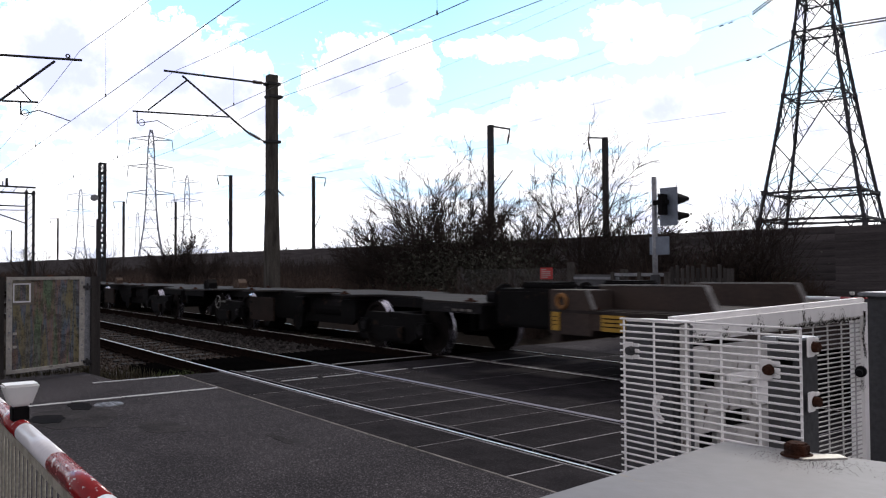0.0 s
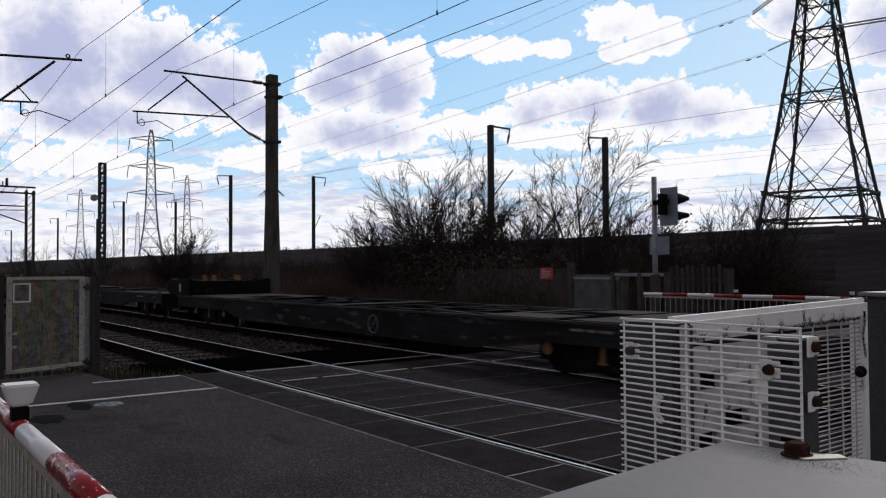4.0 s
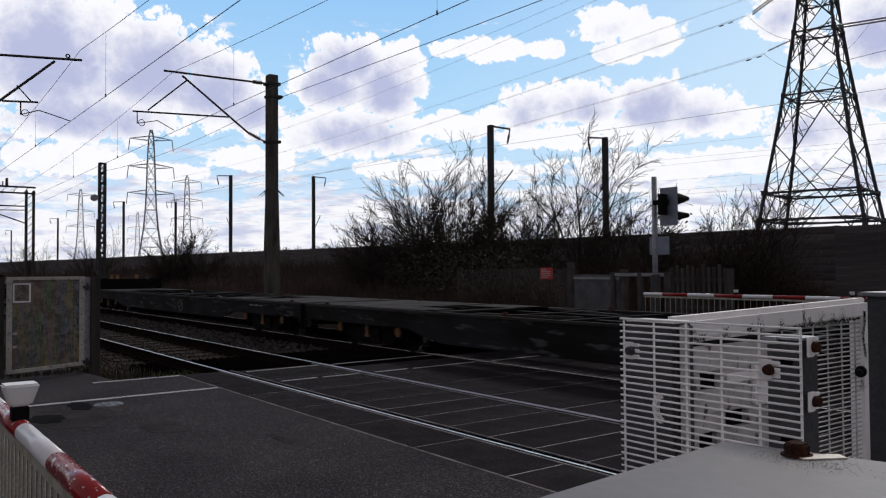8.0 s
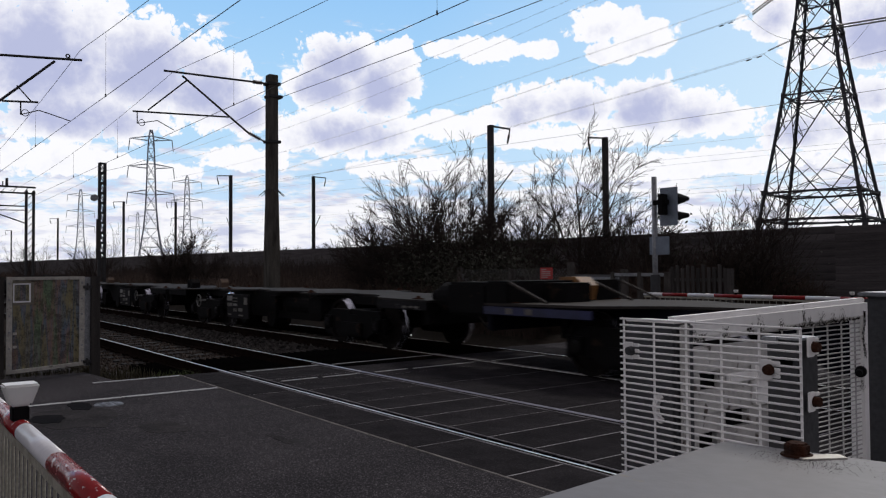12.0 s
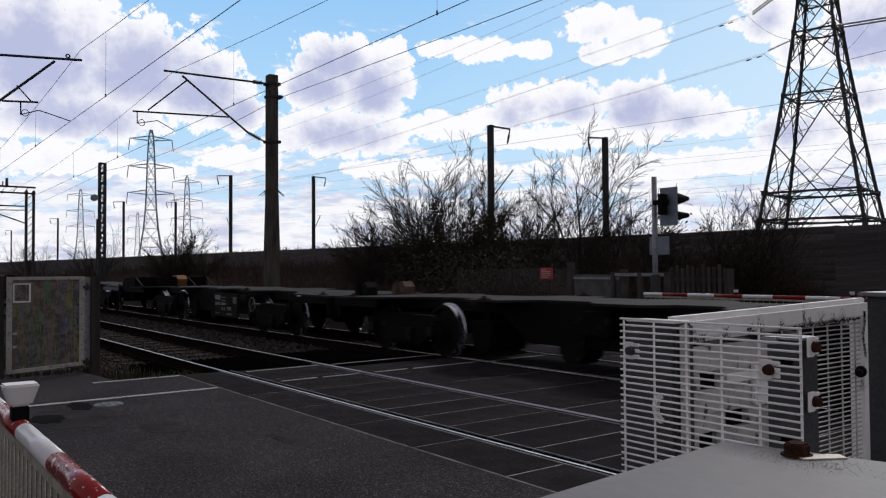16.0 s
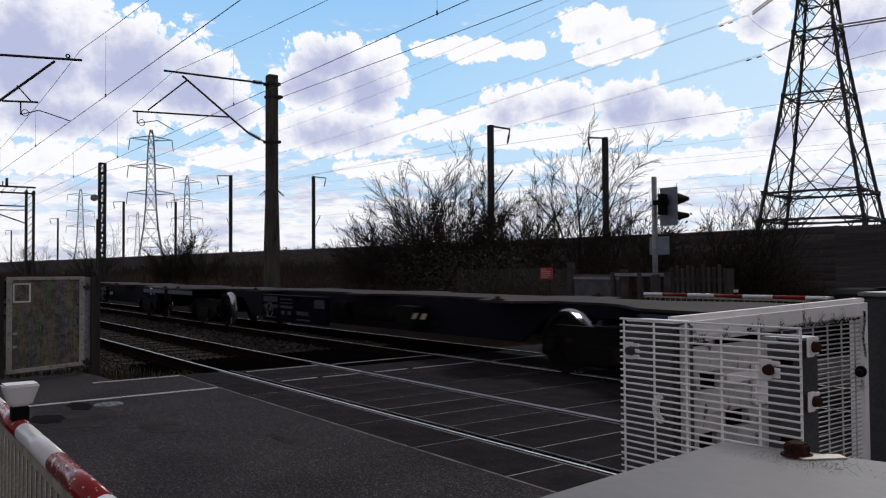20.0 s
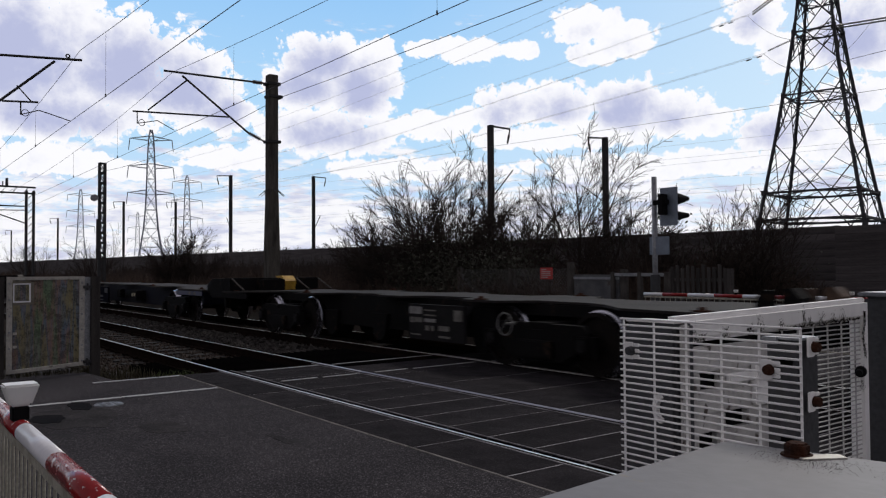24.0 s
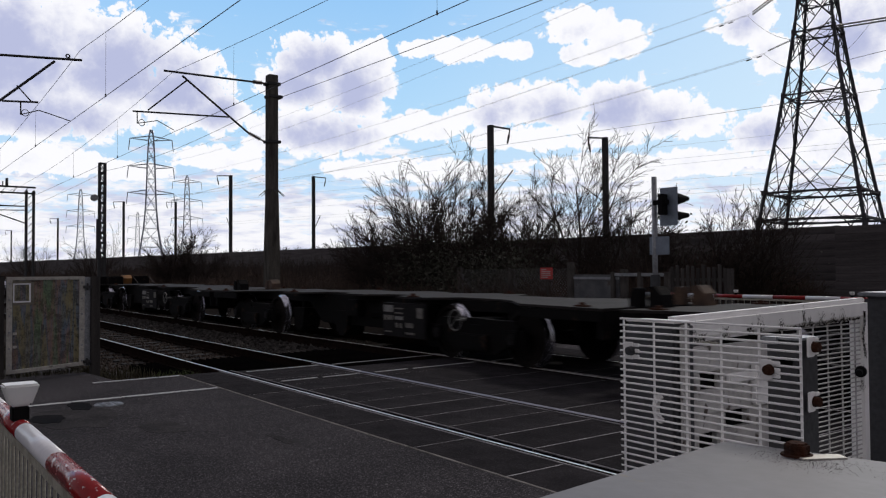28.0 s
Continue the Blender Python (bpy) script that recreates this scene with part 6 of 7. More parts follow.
def add_bogie(w, kind, x):
    b = piece("bogie", BOGIE_MESH[kind], w, (x, 0, 0))
    tagged(b, "black cast steel bogie frame with springs")
    for dx in (-HALF[kind], HALF[kind]):
        ws = piece("wheelset", SET_MESH[kind], b, (dx, 0, RADIUS[kind]))
        tagged(ws, "dark wheels with bright worn treads")
        WHEELS.append((ws, kind, dx))
    for dx in (-HALF[kind], HALF[kind]):
        bm = BM()
        bar(bm, (x + dx, -1.13, RADIUS[kind]), (x + dx, -1.105, RADIUS[kind]), 0.085, 0.075, 14)
        bar(bm, (x + dx, -1.14, RADIUS[kind]), (x + dx, -1.13, RADIUS[kind]), 0.03, 0.025, 8)
        part("axle_cover", bm, M["orange_cover"] if kind == "grey" else M["wagon_grey"], w, "painted axle box cover")
    if kind == "grey":
        bm = BM()
        box(bm, x - 0.05, x + 0.03, -1.14, -1.12, RADIUS[kind] - 0.1, RADIUS[kind] + 0.2, 0.006)
        box(bm, x - 0.08, x + 0.06, -1.14, -1.125, RADIUS[kind] - 0.14, RADIUS[kind] - 0.1, 0.004)
        part("spring_bracket", bm, M["orange_cover"], w, "orange spring bracket")


def rails_and_deck(w, kind, ln, top, paint, plates, belly=None, thin=False, low=0.36, shallow=0.2):
    h = ln / 2
    for s in (-1, 1):
        bm = BM()
        y0, y1 = (1.17, 1.25) if s > 0 else (-1.25, -1.17)
        if belly:
            out = [(-h, top), (h, top), (h, top - shallow), (belly + 1.0, top - shallow), (belly + 0.4, low + 0.06), (belly, low), (-belly, low), (-belly - 0.4, low + 0.06), (-belly - 1.0, top - shallow), (-h, top - shallow)]
        elif thin:
            out = [(-h, top), (h, top), (h, top - 0.26), (h - 3.4, top - 0.26), (h - 3.6, top - 0.10), (-h + 1.2, top - 0.10), (-h + 1.0, top - 0.26), (-h, top - 0.26)]
        else:
            out = [(-h, top), (h, top), (h, top - 0.24), (-h, top - 0.24)]
        prism(bm, out, "y", y0, y1)
        part("side_sill", bm, paint, w, "dirty painted side girder")
        bm = BM()
        box(bm, -h, h, min(s * 1.25, s * 1.27), max(s * 1.25, s * 1.27), top - 0.035, top + 0.004)
        part("sill_flange", bm, M["wagon_deck"], w, "worn shiny top flange")
    bm = BM()
    for y in (-0.42, 0.42):
        box(bm, -h + 0.2, h - 0.2, y - 0.08, y + 0.08, max(0.55, top - 0.5), top - 0.03)
    part("centre_sill", bm, M["wagon_black"], w)
    n = int(ln / 1.3)
    bm = BM()
    box(bm, -0.06, 0.06, -1.17, 1.17, top - 0.2, top - 0.012)
    cm = mesh_of("cross_member", bm, M["wagon_black"])
    for k in range(n + 1):
        piece("cross_member", cm, w, (-h + 0.15 + k * (ln - 0.3) / n, 0, 0))
    for a, b, y0, y1 in plates:
        bm = BM()
        box(bm, a * h, b * h, y0, y1, top - 0.008, top + 0.014, 0.004)
        part("deck_plate", bm, M["grimy_deck"] if kind == "grey" else M["wagon_deck"], w, "worn grey deck plate")
    for s in (-1, 1):
        bm = BM()
        box(bm, min(s * h, s * (h - 0.16)), max(s * h, s * (h - 0.16)), -1.24, 1.24, top - 0.42, top + 0.006, 0.015)
        part("headstock", bm, paint, w, "painted end beam")
    for a in (-0.93, -0.34, 0.34, 0.93):
        for y in (-1.13, 1.13):
            bm = BM()
            bar(bm, (a * h, y, top), (a * h, y, top + 0.055), 0.055, 0.035, 8)
            part("spigot", bm, M["rust"], w, "rusty container spigot")


def buffers(w, ln, s, z):
    h = ln / 2
    for y in (-0.87, 0.87):
        bm = BM()
        bar(bm, (s * (h - 0.2), y, z), (s * (h + 0.08), y, z), 0.11, 0.10, 12)
        bar(bm, (s * (h + 0.08), y, z), (s * (h + 0.12), y, z), 0.22, 0.22, 16)
        part("buffer", bm, M["wagon_black"], w, "round black buffer")


def raised_end(w, ln, s, top, high, run, cover, boxed=False):
    """Built-up end: black buffer blocks reaching over the coupling, a raised box on the deck, sloping stays and a painted cover."""
    h = ln / 2

    def bx(name, x0, x1, y0, y1, z0, z1, material, label="", bevel=0.015):
        bm = BM()
        box(bm, min(s * x0, s * x1), max(s * x0, s * x1), y0, y1, z0, z1, bevel)
        return part(name, bm, material, w, label)
    if s < 0:
        for y0, y1 in ((-1.20, -0.62), (0.62, 1.20)):
            bx("buffer_block", h, h + 0.95, y0, y1, 0.74, high - 0.02, M["wagon_black"], "black buffer housing over the coupling", 0.04)
            bm = BM()
            bar(bm, (s * (h + 0.95), (y0 + y1) / 2, 0.98), (s * (h + 1.28), (y0 + y1) / 2, 0.98), 0.25, 0.25, 18)
            part("buffer", bm, M["wagon_black"], w, "large round black buffer")
        bm = BM()
        bar(bm, (s * h, 0, 0.9), (s * (h + 1.3), 0, 0.9), 0.07, 0.07, 8)
        part("coupling", bm, M["wagon_black"], w, "black drawbar")
        bm = BM()
        wire_between(bm, (s * (h + 0.2), -0.5, 0.80), (s * (h + 1.1), -0.5, 0.80), 0.33, 0.022, 10)
        part("air_hose", bm, M["wheel_steel"], w, "hanging air hose")
    if boxed:
        for y0, y1 in ((-1.22, -1.10), (1.0, 1.22)):
            bx("end_wall", h, h - run, y0, y1, top - 0.02, high, M["wagon_black"], "raised black end wall")
        bx("end_deck", h, h - run, -1.10, 1.0, top + 0.02, high - 0.05, M["wagon_black"], "raised deck over the wheels")
        for x, y in ((h - run + 0.22, -0.42), (h - run + 0.22, 0.30), (h - 0.05, -0.5), (h - 0.05, 0.45)):
            bx("lifting_lug", x, x - 0.07, y - 0.06, y + 0.06, high - 0.12, high + 0.11, M[cover], "painted lifting lug", 0.01)
        return
    bx("end_box", h, h - run, -1.22, 1.2, top - 0.1, high, M["wagon_black"], "raised black box at the wagon end", 0.03)
    bx("gear_cover", h - run, h - run - 0.42, -0.5, 0.05, top, high - 0.03, M["wagon_black"], "black gear cover")
    for y in (-1.18, 1.18, 0.55):
        bm = BM()
        girder(bm, (s * (h - run), y, high - 0.02), (s * (h - run - 0.75), y, top + 0.03), 0.03, 0.03)
        part("stay", bm, M["wagon_deck"], w, "thin sloping stay")
    bm = BM()
    prism(bm, [(s * (h - run + 0.32), top + 0.02), (s * (h - run + 0.32), high + 0.05), (s * (h - run - 0.02), high + 0.05), (s * (h - run - 0.18), high - 0.08), (s * (h - run - 0.12), top + 0.02)], "y", 0.14, 0.46)
    part("end_cover", bm, M[cover], w, "painted cover on the end gear")


def panel_bars(w, x, y, z, wide, tall, rows, back):
    bm = BM()
    box(bm, x - wide / 2, x + wide / 2, y - 0.008, y, z - tall / 2, z + tall / 2)
    p = part("data_panel", bm, M[back], w, "stencilled data panel")
    for k in range(rows):
        a = x - wide / 2 + 0.06
        for _ in range(3):
            ln = random.uniform(0.08, wide * 0.28)
            bm = BM()
            zz = z + tall / 2 - 0.06 - k * tall / rows
            box(bm, a, a + ln, y - 0.013, y - 0.009, zz - 0.035, zz)
            part("text_bar", bm, M["faded_mark"], p)
            a += ln + 0.05


def handwheel(w, x, z):
    bm = BM()
    ring(bm, (x, -1.27, z), (0, 1, 0), 0.155, 0.011, 24)
    bar(bm, (x - 0.10, -1.27, z - 0.10), (x + 0.10, -1.27, z + 0.10), 0.009, 0.009, 6)
    bar(bm, (x, -1.27, z), (x, -1.08, z), 0.012, 0.025, 8)
    part("brake_wheel", bm, M["wheel_paint"], w, "pale ring-shaped hand brake wheel")


def gear(w, x0, x1, z0, z1):
    bm = BM()
    bar(bm, (x0, -0.55, (z0 + z1) / 2), (x1, -0.55, (z0 + z1) / 2), (z1 - z0) / 2, (z1 - z0) / 2, 14)
    part("air_tank", bm, M["wagon_black"], w, "black air tank")
    bm = BM()
    box(bm, x1 + 0.3, x1 + 0.9, -0.95, -0.5, z0, z1, 0.02)
    part("brake_cylinder", bm, M["wagon_black"], w, "black brake cylinder box")
    bm = BM()
    box(bm, x0 - 0.8, x0 - 0.3, -0.8, -0.4, z0 + 0.05, z1, 0.02)
    part("brake_gear", bm, M["wagon_black"], w, "black brake gear box")


def waisted_deck(w, ln, top, camber, rear, front, bumps, paint, cover_mat="wagon_deck"):
    """Cambered deck, full width at the ends and on short outriggers, narrow between them, over a deep spine."""
    h, full, slim = ln / 2, 1.23, 0.60
    marks = [(-h, full), (-h + rear, full), (-h + rear + 0.7, slim + 0.12), (-h + rear + 1.1, slim)]
    for x, wide in bumps:
        marks += [(x - 0.75, slim), (x - 0.4, wide), (x + 0.4, wide), (x + 0.75, slim)]
    marks += [(h - front - 1.1, slim), (h - front - 0.7, slim + 0.12), (h - front, full), (h, full)]
    bm = BM()
    rows = []
    for x, wide in sorted(marks):
        z = top + camber * (1 - (x / h) ** 2)
        rows.append([bm.verts.new((x, y, zz)) for y, zz in ((-wide, z - 0.035), (-wide, z), (wide, z), (wide, z - 0.035))])
    for p, q in zip(rows, rows[1:]):
        for i in range(4):
            bm.faces.new((p[i], p[(i + 1) % 4], q[(i + 1) % 4], q[i]))
    bm.faces.new(rows[0])
    bm.faces.new(rows[-1])
    bmesh.ops.recalc_face_normals(bm, faces=bm.faces)
    part("deck", bm, M[cover_mat], w, "worn grey-brown deck, narrow in the middle")
    for s in (-1, 1):
        bm = BM()
        prism(bm, [(-h + 0.3, top - 0.16), (-h + 4.2, top - 0.18), (-h + 4.8, 0.34), (h - 4.8, 0.34), (h - 4.2, top - 0.18), (h - 0.3, top - 0.16), (h - 0.3, top - 0.03), (0, top + camber - 0.04), (-h + 0.3, top - 0.03)], "y", s * slim - 0.04, s * slim + 0.04)
        part("spine_girder", bm, paint, w, "dark fish-bellied spine girder")
        for x0, x1 in ((-h, -h + rear), (h - front, h)):
            bm = BM()
            box(bm, x0, x1, min(s * 1.19, s * 1.23), max(s * 1.19, s * 1.23), top - 0.17, top - 0.034, 0.008)
            part("side_sill", bm, paint, w, "dirty painted side sill")
    bm = BM()
    box(bm, -0.06, 0.06, -slim, slim, 0.45, top - 0.05)
    cm = mesh_of("cross_member", bm, M["wagon_black"])
    for k in range(9):
        piece("cross_member", cm, w, (-h + 1.0 + k * (ln - 2.0) / 8, 0, 0))
    for s in (-1, 1):
        bm = BM()
        box(bm, min(s * h, s * (h - 0.12)), max(s * h, s * (h - 0.12)), -1.185, 1.185, top - 0.40, top - 0.04, 0.015)
        part("headstock", bm, paint, w, "painted end beam")
    for x in [-h + 0.45, h - 0.45] + [x for x, wide in bumps if wide > 1.0]:
        for y in (-1.08, 1.08):
            z = top + camber * (1 - (x / h) ** 2)
            bm = BM()
            bar(bm, (x, y, z), (x, y, z + 0.055), 0.055, 0.035, 8)
            box(bm, x - 0.11, x + 0.11, y - 0.05, y + 0.05, z, z + 0.02, 0.004)
            part("spigot", bm, M["rust"], w, "rusty container spigot")


def side_panel(w, x0, x1, z0, z1, paint, stripe, flip):
    """Hung side panel with a bright edge, plates and rows of stencilled data."""
    bm = BM()
    box(bm, x0, x1, -1.235, -1.19, z0, z1, 0.006)
    p = part("data_panel", bm, M[paint], w, "hung side panel with stencilled data")
    bm = BM()
    box(bm, x0, x1, -1.24, -1.18, z1, z1 + 0.012)
    part("panel_edge", bm, M[stripe], p, "worn pale top edge")
    ln, tall = x1 - x0, z1 - z0
    for a, b, c, d, m in ((0.02, 0.26, 0.74, 0.95, "marking_dim"), (0.03, 0.10, 0.48, 0.64, "faded_mark"), (0.12, 0.26, 0.50, 0.64, "faded_mark"), (0.30, 0.50, 0.84, 0.88, "faded_mark"), (0.30, 0.50, 0.70, 0.74, "faded_mark"), (0.30, 0.50, 0.52, 0.62, "marking_dim"),
                          (0.56, 0.74, 0.30, 0.44, "faded_mark"), (0.32, 0.38, 0.28, 0.42, "faded_mark"), (0.42, 0.47, 0.28, 0.42, "faded_mark"), (0.56, 0.76, 0.10, 0.16, "faded_mark"), (0.05, 0.22, 0.12, 0.16, "faded_mark"), (0.82, 0.96, 0.60, 0.90, "faded_mark")):
        if flip:
            a, b = 1 - b, 1 - a
        bm = BM()
        box(bm, x0 + a * ln, x0 + b * ln, -1.240, -1.2355, z0 + c * tall, z0 + d * tall)
        part("text_bar", bm, M[m if paint != "panel_blue" else "stencil_dim"], p)


def black_wagon(ln, lead, trail, seed, cover):
    """Short bogie flat: narrow cambered deck, gear hung below, folding flaps at the joint behind it."""
    top, h = 0.935, ln / 2
    w = thing("container_wagon", "empty black bogie container flat wagon with folding end flaps", "wagon", "container wagons")
    waisted_deck(w, ln, top, 0.05, 1.5, 1.5, ((-h + 4.3, 1.15), (h - 4.3, 1.15), (0.2, 1.0)), M["wagon_black"], "deck_dark")
    back = -h + (2.6 if lead else 2.95 if trail else 2.05)
    front = h - (2.65 if lead else 3.15 if trail else 2.7)
    add_bogie(w, "black", back)
    add_bogie(w, "black", front)
    if not trail:
        for y, m in ((-0.45, "wagon_black"), (0.45, "flap_tan")):
            bm = BM()
            prism(bm, [(-h - 0.10, top), (-h - 0.10, top + 0.26), (-h + 0.0, top + 0.27), (-h + 0.10, top + 0.16), (-h + 0.12, top)], "y", y - 0.12, y + 0.12)
            part("end_flap", bm, M[m], w, "folding end flap")
    if not lead:
        for y, m in ((-0.45, "wagon_black"), (0.45, "flap_tan")):
            bm = BM()
            prism(bm, [(h + 0.02, top), (h + 0.02, top + 0.24), (h - 0.08, top + 0.24), (h - 0.14, top + 0.12), (h - 0.14, top)], "y", y - 0.08, y + 0.08)
            part("end_flap", bm, M[m], w, "folding end flap")
    gear(w, h - 6.3, h - 5.0, 0.48, 0.86)
    plain = seed in (14, 15)        # the first set carries bare brown panels
    a, b = (-h + 4.55, -h + 5.85) if lead or plain else (h - 6.0, h - 4.5) if trail else (h - 5.0, h - 3.75)
    if plain:
        bm = BM()
        box(bm, a, b, -1.235, -1.19, 0.32, 0.84, 0.01)
        p = part("side_locker", bm, M["locker_brown"], w, "plain rust-brown side locker")
        for z in (0.45, 0.72):
            bm = BM()
            box(bm, a + 0.05, a + 0.16, -1.25, -1.235, z - 0.03, z + 0.03, 0.004)
            part("hinge", bm, M["wagon_black"], p)
    else:
        side_panel(w, a, b, 0.30, 0.86, "wagon_grey_dark", "wagon_grey_dark", False)
    for x in (back + 1.75, (back + front) / 2 - 0.5, front - 1.55):
        bm = BM()
        prism(bm, [(x - 0.28, 0.62), (x + 0.28, 0.62), (x + 0.20, 0.22), (x + 0.08, 0.12), (x - 0.08, 0.12), (x - 0.20, 0.22)], "y", -0.72, -0.30)
        part("brake_hanger", bm, M["wagon_black"], w, "black hanging brake gear")
    handwheel(w, back + 0.05 if lead or plain else front - (0.4 if trail else 0.2), 0.66)
    if lead:
        buffers(w, ln, 1, 1.0)
        bm = BM()
        box(bm, h - 1.5, h, -1.242, -1.232, top - 0.16, top - 0.02)
        part("end_panel", bm, M["wagon_grey"], w, "scuffed grey end panel")
        panel_bars(w, h - 0.5, -1.242, top - 0.09, 0.5, 0.10, 1, "wagon_grey")
    if trail:
        raised_end(w, ln, -1, top, 1.26, 0.50, cover)
    return w


def blue_wagon(ln, lead, trail, seed, cover):
    """Long bogie flat with a narrow deep middle and hung blue side panels; the two of a pair are mirrored."""
    top, h = 0.94, ln / 2
    s = -1 if lead else 1      # the end at the joint inside the pair
    w = thing("container_wagon", "empty dark blue bogie container flat wagon with narrow middle", "wagon", "container wagons")
    waisted_deck(w, ln, top, 0.055, 2.1, 2.1, ((s * (h - 6.0), 1.15), (s * (h - 10.5), 1.0), (-s * (h - 4.8), 1.15)), M["wagon_blue"])
    add_bogie(w, "blue", -h + 2.6)
    add_bogie(w, "blue", h - (2.8 if lead else 2.2))
    for e in (-1, 1):
        bm = BM()
        box(bm, min(e * h, e * (h - 2.1)), max(e * h, e * (h - 2.1)), -1.242, -1.232, top - 0.155, top - 0.045)
        part("end_stripe", bm, M["blue_bright"], w, "brighter blue painted end panel")
        for k, x in enumerate((0.55, 0.95)):
            bm = BM()
            box(bm, e * (h - x) - 0.07, e * (h - x) + 0.07, -1.247, -1.243, top - 0.14, top - 0.06)
            part("label_plate", bm, M["faded_mark"], w, "small dull plate")
    ring_x = s * (h - 7.2)
    a, b = ring_x + s * 0.45, ring_x - s * 2.6
    side_panel(w, min(a, b), max(a, b), 0.34, 0.90, "panel_blue", "wagon_deck", s > 0)
    handwheel(w, ring_x, 0.58)
    for x in (-0.4, -0.15, 2.95, 3.2) if lead else (ring_x + s * 0.75, ring_x + s * 0.98, h - 10.0, h - 9.75):
        bm = BM()
        prism(bm, [(x - 0.08, 0.62), (x + 0.04, 0.62), (x + 0.12, 0.72), (x, 0.72)], "y", -1.19, -1.18)
        part("slash_mark", bm, M["cream_cover"], w, "slanted pale mark")
    gear(w, -s * 1.0 - 0.7, -s * 1.0 + 0.7, 0.45, 0.80)
    if lead:
        buffers(w, ln, 1, 1.0)
    if trail:
        raised_end(w, ln, -1, top, 1.26, 0.50, cover)
    return w


def grey_wagon(ln, lead, trail, seed, cover):
    """Low-floor skeletal flat with built-up ends."""
    top, h = 0.757, ln / 2
    w = thing("low_wagon", "empty weathered grey low-floor container wagon with open deck", "wagon", "container wagons")
    rails_and_deck(w, "grey", ln, top, M["wagon_grey"], ((-1.0, -0.68, -1.17, 1.17), (-0.68, -0.56, -1.17, -0.5), (-0.66, -0.5, 0.4, 1.17), (-0.52, -0.5, -1.17, 1.17), (-0.02, 0.02, -1.17, 1.17), (0.5, 0.52, -1.17, 1.17), (0.52, 0.66, -1.17, -0.4), (0.58, 0.68, 0.4, 1.17), (0.70, 1.0, -1.17, 1.17)), h - 4.6, low=0.27, shallow=0.30)
    for s in (-1, 1):
        for y in (-1, 1):
            bm = BM()
            girder(bm, (s * h * 0.5, y * 1.15, top - 0.02), (s * h * 0.25, y * 0.42, top - 0.02), 0.05, 0.04)
            part("diagonal_brace", bm, M["wagon_deck"], w, "thin diagonal deck brace")
    add_bogie(w, "grey", -h + 2.15)
    add_bogie(w, "grey", h - 2.15)
    panel_bars(w, h - 2.2, -1.25, top - 0.12, 0.9, 0.18, 1, "wagon_grey")
    handwheel(w, 1.6, 0.48)
    gear(w, -2.6, -0.6, 0.3, 0.55)
    if lead:
        buffers(w, ln, 1, 0.98)
    if trail:
        raised_end(w, ln, -1, top, 1.22, 0.8, cover, True)
        bm = BM()
        box(bm, -h + 0.06, -h + 0.18, -1.236, -1.226, 0.86, 1.08)
        part("label_plate", bm, M["cream_cover"], w, "pale label plate")
    return w


def brown_wagon(ln, lead, trail, seed, cover):
    """Brown flat with raised side walls at its end."""
    top, h = 0.90, ln / 2
    w = thing("container_wagon", "brown flat wagon with raised end walls and yellow plates", "wagon", "container wagons")
    rails_and_deck(w, "brown", ln, top, M["wagon_brown"], ((-1.0, 1.0, -1.17, 1.17),))
    add_bogie(w, "brown", -h + 2.9)
    add_bogie(w, "brown", h - 2.9)
    for y0, y1 in ((-0.80, -0.74), (1.14, 1.24)):
        bm = BM()
        prism(bm, [(-h + 0.62, top), (-h + 0.45, top + 0.30), (-h + 2.05, top + 0.31), (-h + 2.2, top)], "y", y0, y1)
        part("end_wall", bm, M["wagon_brown"], w, "brown raised wall")
        bm = BM()
        girder(bm, (-h + 0.45, (y0 + y1) / 2, top + 0.315), (-h + 2.05, (y0 + y1) / 2, top + 0.325), 0.07, 0.018)
        girder(bm, (-h + 2.05, (y0 + y1) / 2, top + 0.32), (-h + 2.2, (y0 + y1) / 2, top), 0.07, 0.03)
        part("wall_edge", bm, M["marking_dim"], w, "pale strip along the wall edge")
    bm = BM()
    box(bm, -h - 0.02, -h + 0.72, -1.26, -0.85, 0.58, 1.16, 0.012)
    part("end_panel", bm, M["wagon_brown"], w, "brown end block")
    bm = BM()
    girder(bm, (-h + 0.66, -1.262, 1.16), (-h + 0.78, -1.262, 0.92), 0.02, 0.05)
    part("panel_edge", bm, M["marking_dim"], w, "pale strip down the block corner")
    for y0, y1 in ((-1.22, -0.5), (0.5, 1.22)):
        bm = BM()
        box(bm, -h - 1.15, -h - 0.03, y0, y1, 0.62, 1.16, 0.04)
        box(bm, -h - 0.75, -h - 0.1, y0 + 0.1, y1 - 0.1, 1.15, 1.25, 0.03)
        part("buffer_block", bm, M["wagon_black"], w, "black buffer housing over the coupling")
    bm = BM()
    ring(bm, (-h + 0.22, -1.27, 1.01), (0, 1, 0), 0.085, 0.03, 14)
    part("lashing_ring", bm, M["orange_cover"], w, "orange lashing ring")
    for x, wd, z, t in ((-h + 0.04, 0.14, 0.75, 0.24), (-h + 0.9, 0.36, 0.76, 0.2)):
        bm = BM()
        box(bm, x, x + wd, -1.28, -1.262, z - t / 2, z + t / 2, 0.004)
        lab = part("label_plate", bm, M["yellow_mark"], w, "yellow label plate")
        for k in range(3):
            bm = BM()
            box(bm, x + 0.03, x + wd - 0.05, -1.284, -1.281, z + 0.05 - k * 0.05, z + 0.065 - k * 0.05)
            part("text_bar", bm, M["black_plastic"], lab)
    buffers(w, ln, -1, 0.95)
    buffers(w, ln, 1, 0.95)
    return w


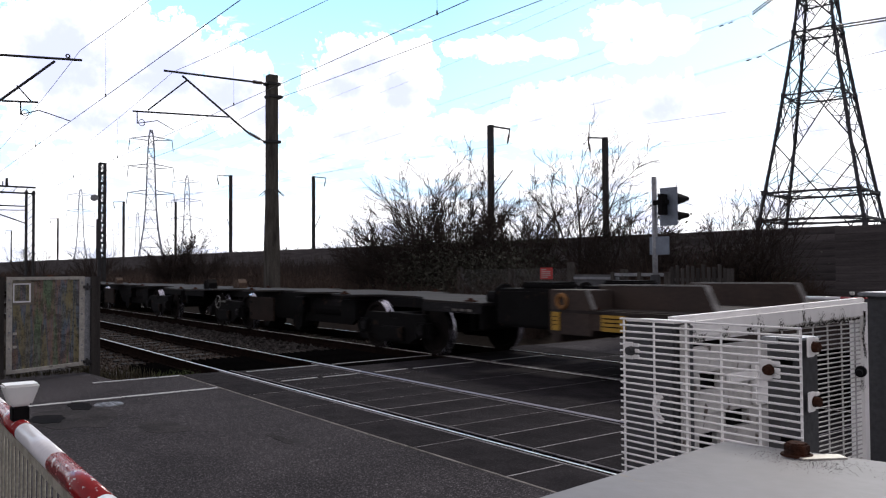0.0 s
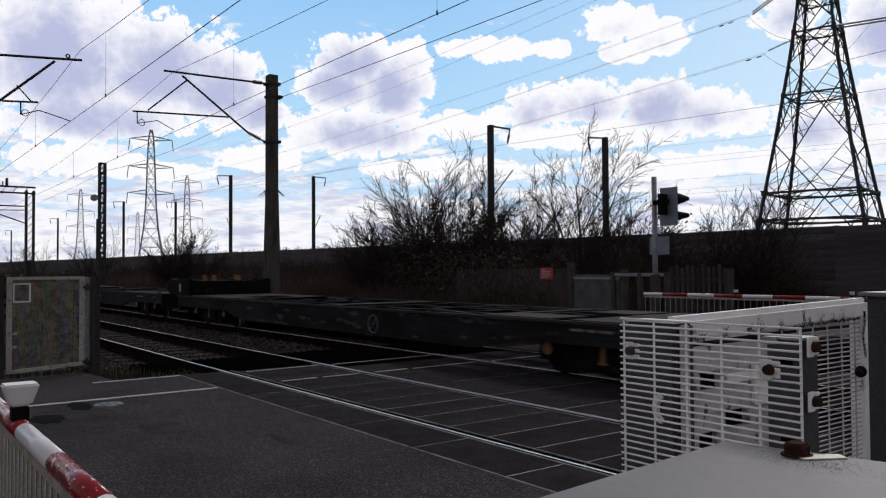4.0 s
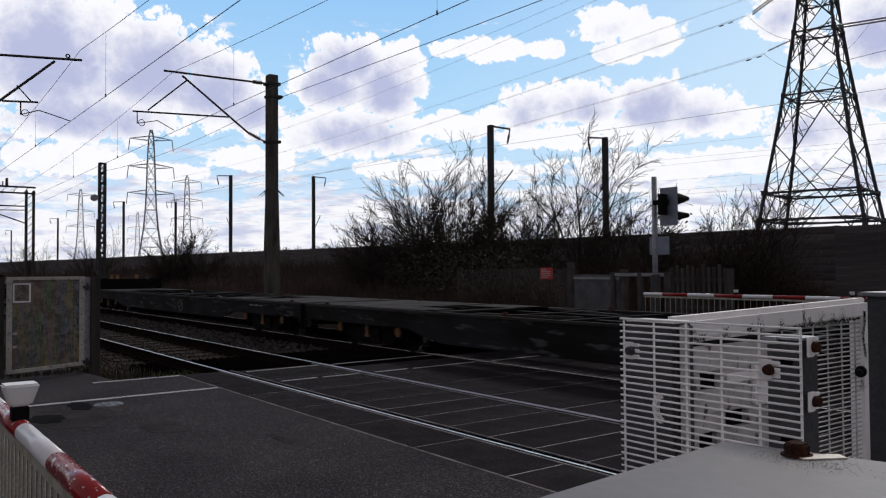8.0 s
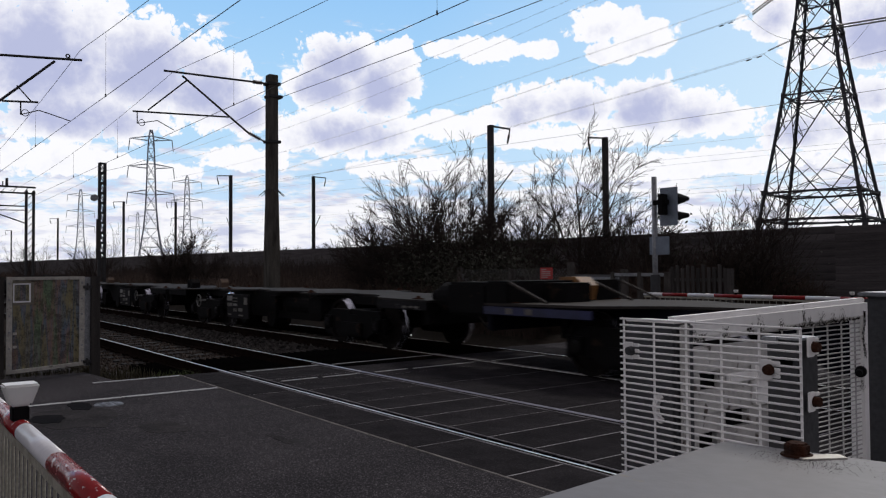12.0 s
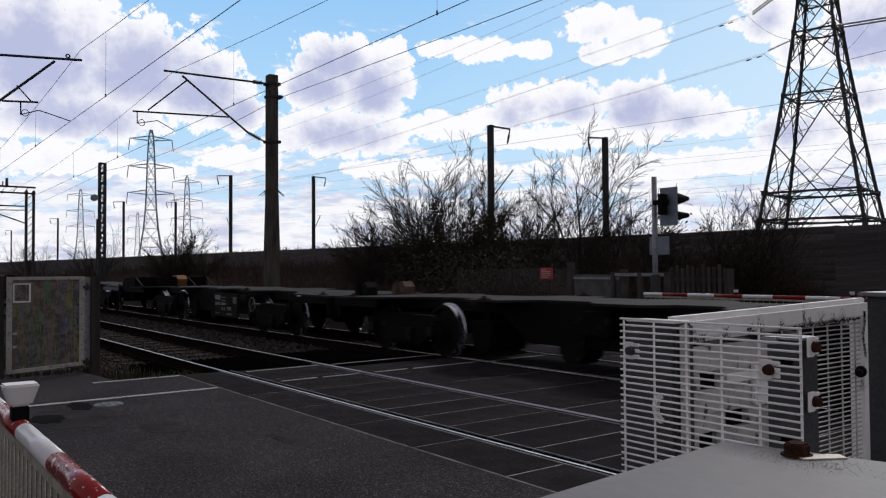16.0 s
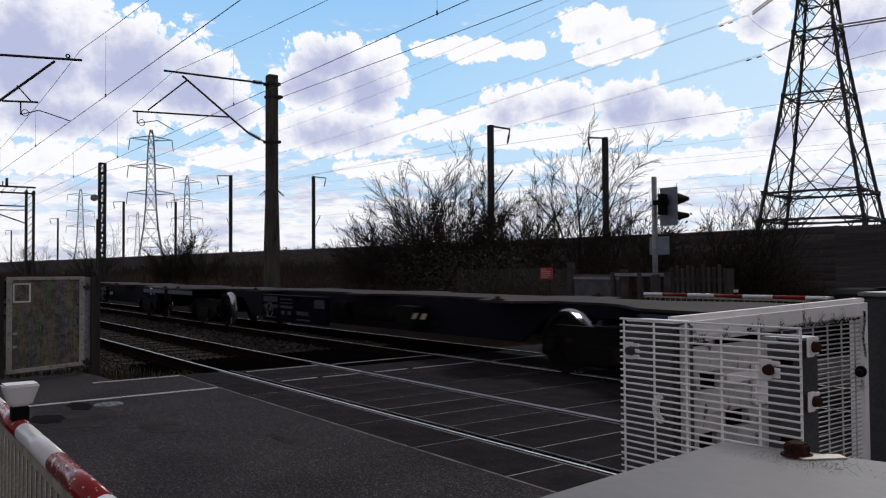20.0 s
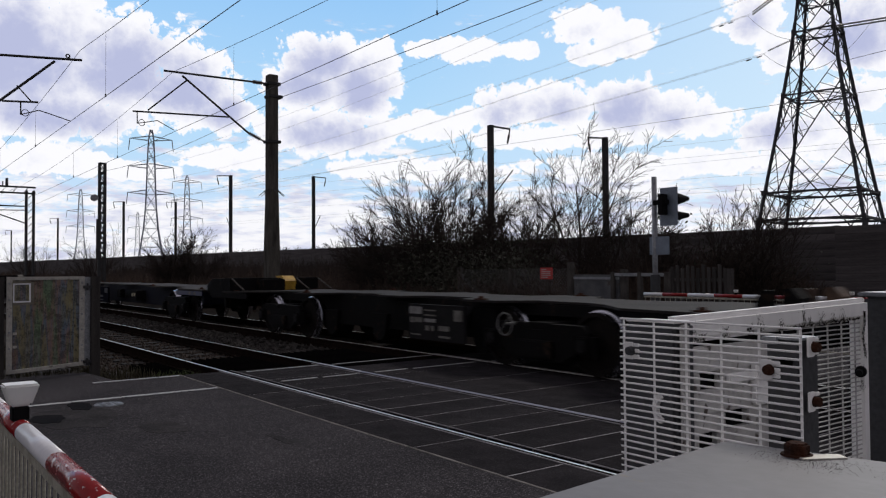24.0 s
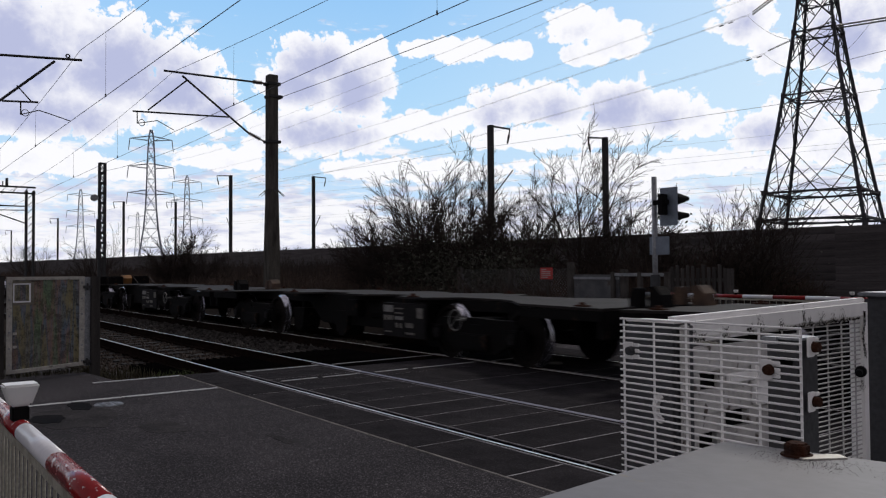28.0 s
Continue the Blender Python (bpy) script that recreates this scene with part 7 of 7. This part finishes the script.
M["locker_brown"] = mat("locker_brown", (0.026, 0.017, 0.013), (0.014, 0.010, 0.008), rough=0.85, scale=2, fine=30, bump=0.1)
M["stencil_dim"] = mat("stencil_dim", (0.040, 0.040, 0.052), (0.016, 0.016, 0.024), rough=0.8, scale=8, fine=60, bump=0)
M["deck_dark"] = mat("deck_dark", (0.026, 0.0225, 0.021), (0.015, 0.013, 0.0125), spec=0.15, rough=0.8, scale=1.5, fine=25, bump=0.2)
M["marking_dim"] = mat("marking_dim", (0.24, 0.235, 0.23), (0.14, 0.135, 0.13), rough=0.7, scale=8, fine=60, bump=0)
M["wagon_grey_dark"] = mat("wagon_grey_dark", (0.016, 0.015, 0.016), (0.009, 0.0085, 0.009), rough=0.85, scale=2, fine=30, bump=0.1)
M["wheel_paint"] = mat("wheel_paint", (0.15, 0.15, 0.145), (0.08, 0.08, 0.078), rough=0.7, scale=8, fine=60, bump=0)
M["panel_blue"] = mat("panel_blue", (0.0045, 0.005, 0.013), (0.003, 0.003, 0.007), spec=0.04, rough=0.95, scale=2, fine=30, bump=0.1)
M["faded_mark"] = mat("faded_mark", (0.16, 0.15, 0.135), (0.09, 0.085, 0.075), rough=0.7, scale=8, fine=60, bump=0)
M["flap_tan"] = mat("flap_tan", (0.09, 0.052, 0.03), (0.035, 0.02, 0.014), rough=0.8, scale=6, fine=50, bump=0.2)
M["blue_bright"] = mat("blue_bright", (0.022, 0.027, 0.10), (0.014, 0.017, 0.05), rough=0.5, scale=3, fine=40, bump=0.1)

# sets of wagons: how far behind the origin each set's front end passes at the start, its kind, number of wagons and end cover
SETS = ((-33.2, "brown", 1, "wagon_brown"), (-12.2, "brown", 1, "wagon_brown"), (8.9, "black", 3, "rust"), (51.45, "grey", 2, "orange_cover"), (89.1, "grey", 2, "orange_cover"), (126.8, "grey", 2, "orange_cover"),
        (164.65, "blue", 2, "orange_cover"), (205.9, "black", 3, "wagon_grey"), (247.9, "black", 3, "orange_cover"), (289.85, "blue", 2, "wagon_brown"),
        (330.95, "blue", 2, "wagon_black"), (372.1, "black", 3, "yellow_mark"), (414.6, "blue", 2, "faded_mark"), (455.7, "black", 3, "orange_cover"), (498.0, "black", 3, "orange_cover"), (540.2, "", 0, ""))
MAKE = {"black": black_wagon, "blue": blue_wagon, "grey": grey_wagon, "brown": brown_wagon}
TRAIN = []


def build_train():
    for k, (u, kind, n, cover) in enumerate(SETS[:-1]):
        end = SETS[k + 1][0] - 1.45
        cuts = [u, u + 13.35, u + 26.75, end + 0.3] if n == 3 else [u + i * (end + 0.3 - u) / n - (0.2 if kind == "blue" and i == 1 else 0.0) for i in range(n + 1)]
        for i in range(n):
            ln = cuts[i + 1] - cuts[i] - 0.3
            w = MAKE[kind](ln, i == 0, i == n - 1, k * 7 + i, cover)
            TRAIN.append((w, cuts[i] + ln / 2))


build_train()


# ---- what moves ----
def gone(t):
    """How far the train has run after t seconds: steady at first, then slowly gaining speed."""
    return SPEED * t + 0.001038 * max(0.0, t - 10) ** 3


def motions():
    for w, u in TRAIN:
        walk(w, [(t, pose(gone(t) - u, FAR, 0)) for t in range(0, 29)])
    first = {}
    for ws, kind, dx in WHEELS:
        r = RADIUS[kind]
        if (kind, dx) not in first:
            turn = math.degrees(SPEED / r / FPS)
            walk(ws, [(k / FPS, pose(dx, 0, r, 0, turn * k, 0)) for k in range(int(LENGTH * FPS) + 1)])
            first[kind, dx] = ws.animation_data
        else:
            ws.rotation_mode = "QUATERNION"
            keys = ws.animation_data_create()
            keys.action = first[kind, dx].action
            keys.action_slot = first[kind, dx].action_slot
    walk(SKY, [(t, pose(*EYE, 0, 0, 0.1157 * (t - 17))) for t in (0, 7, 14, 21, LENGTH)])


motions()
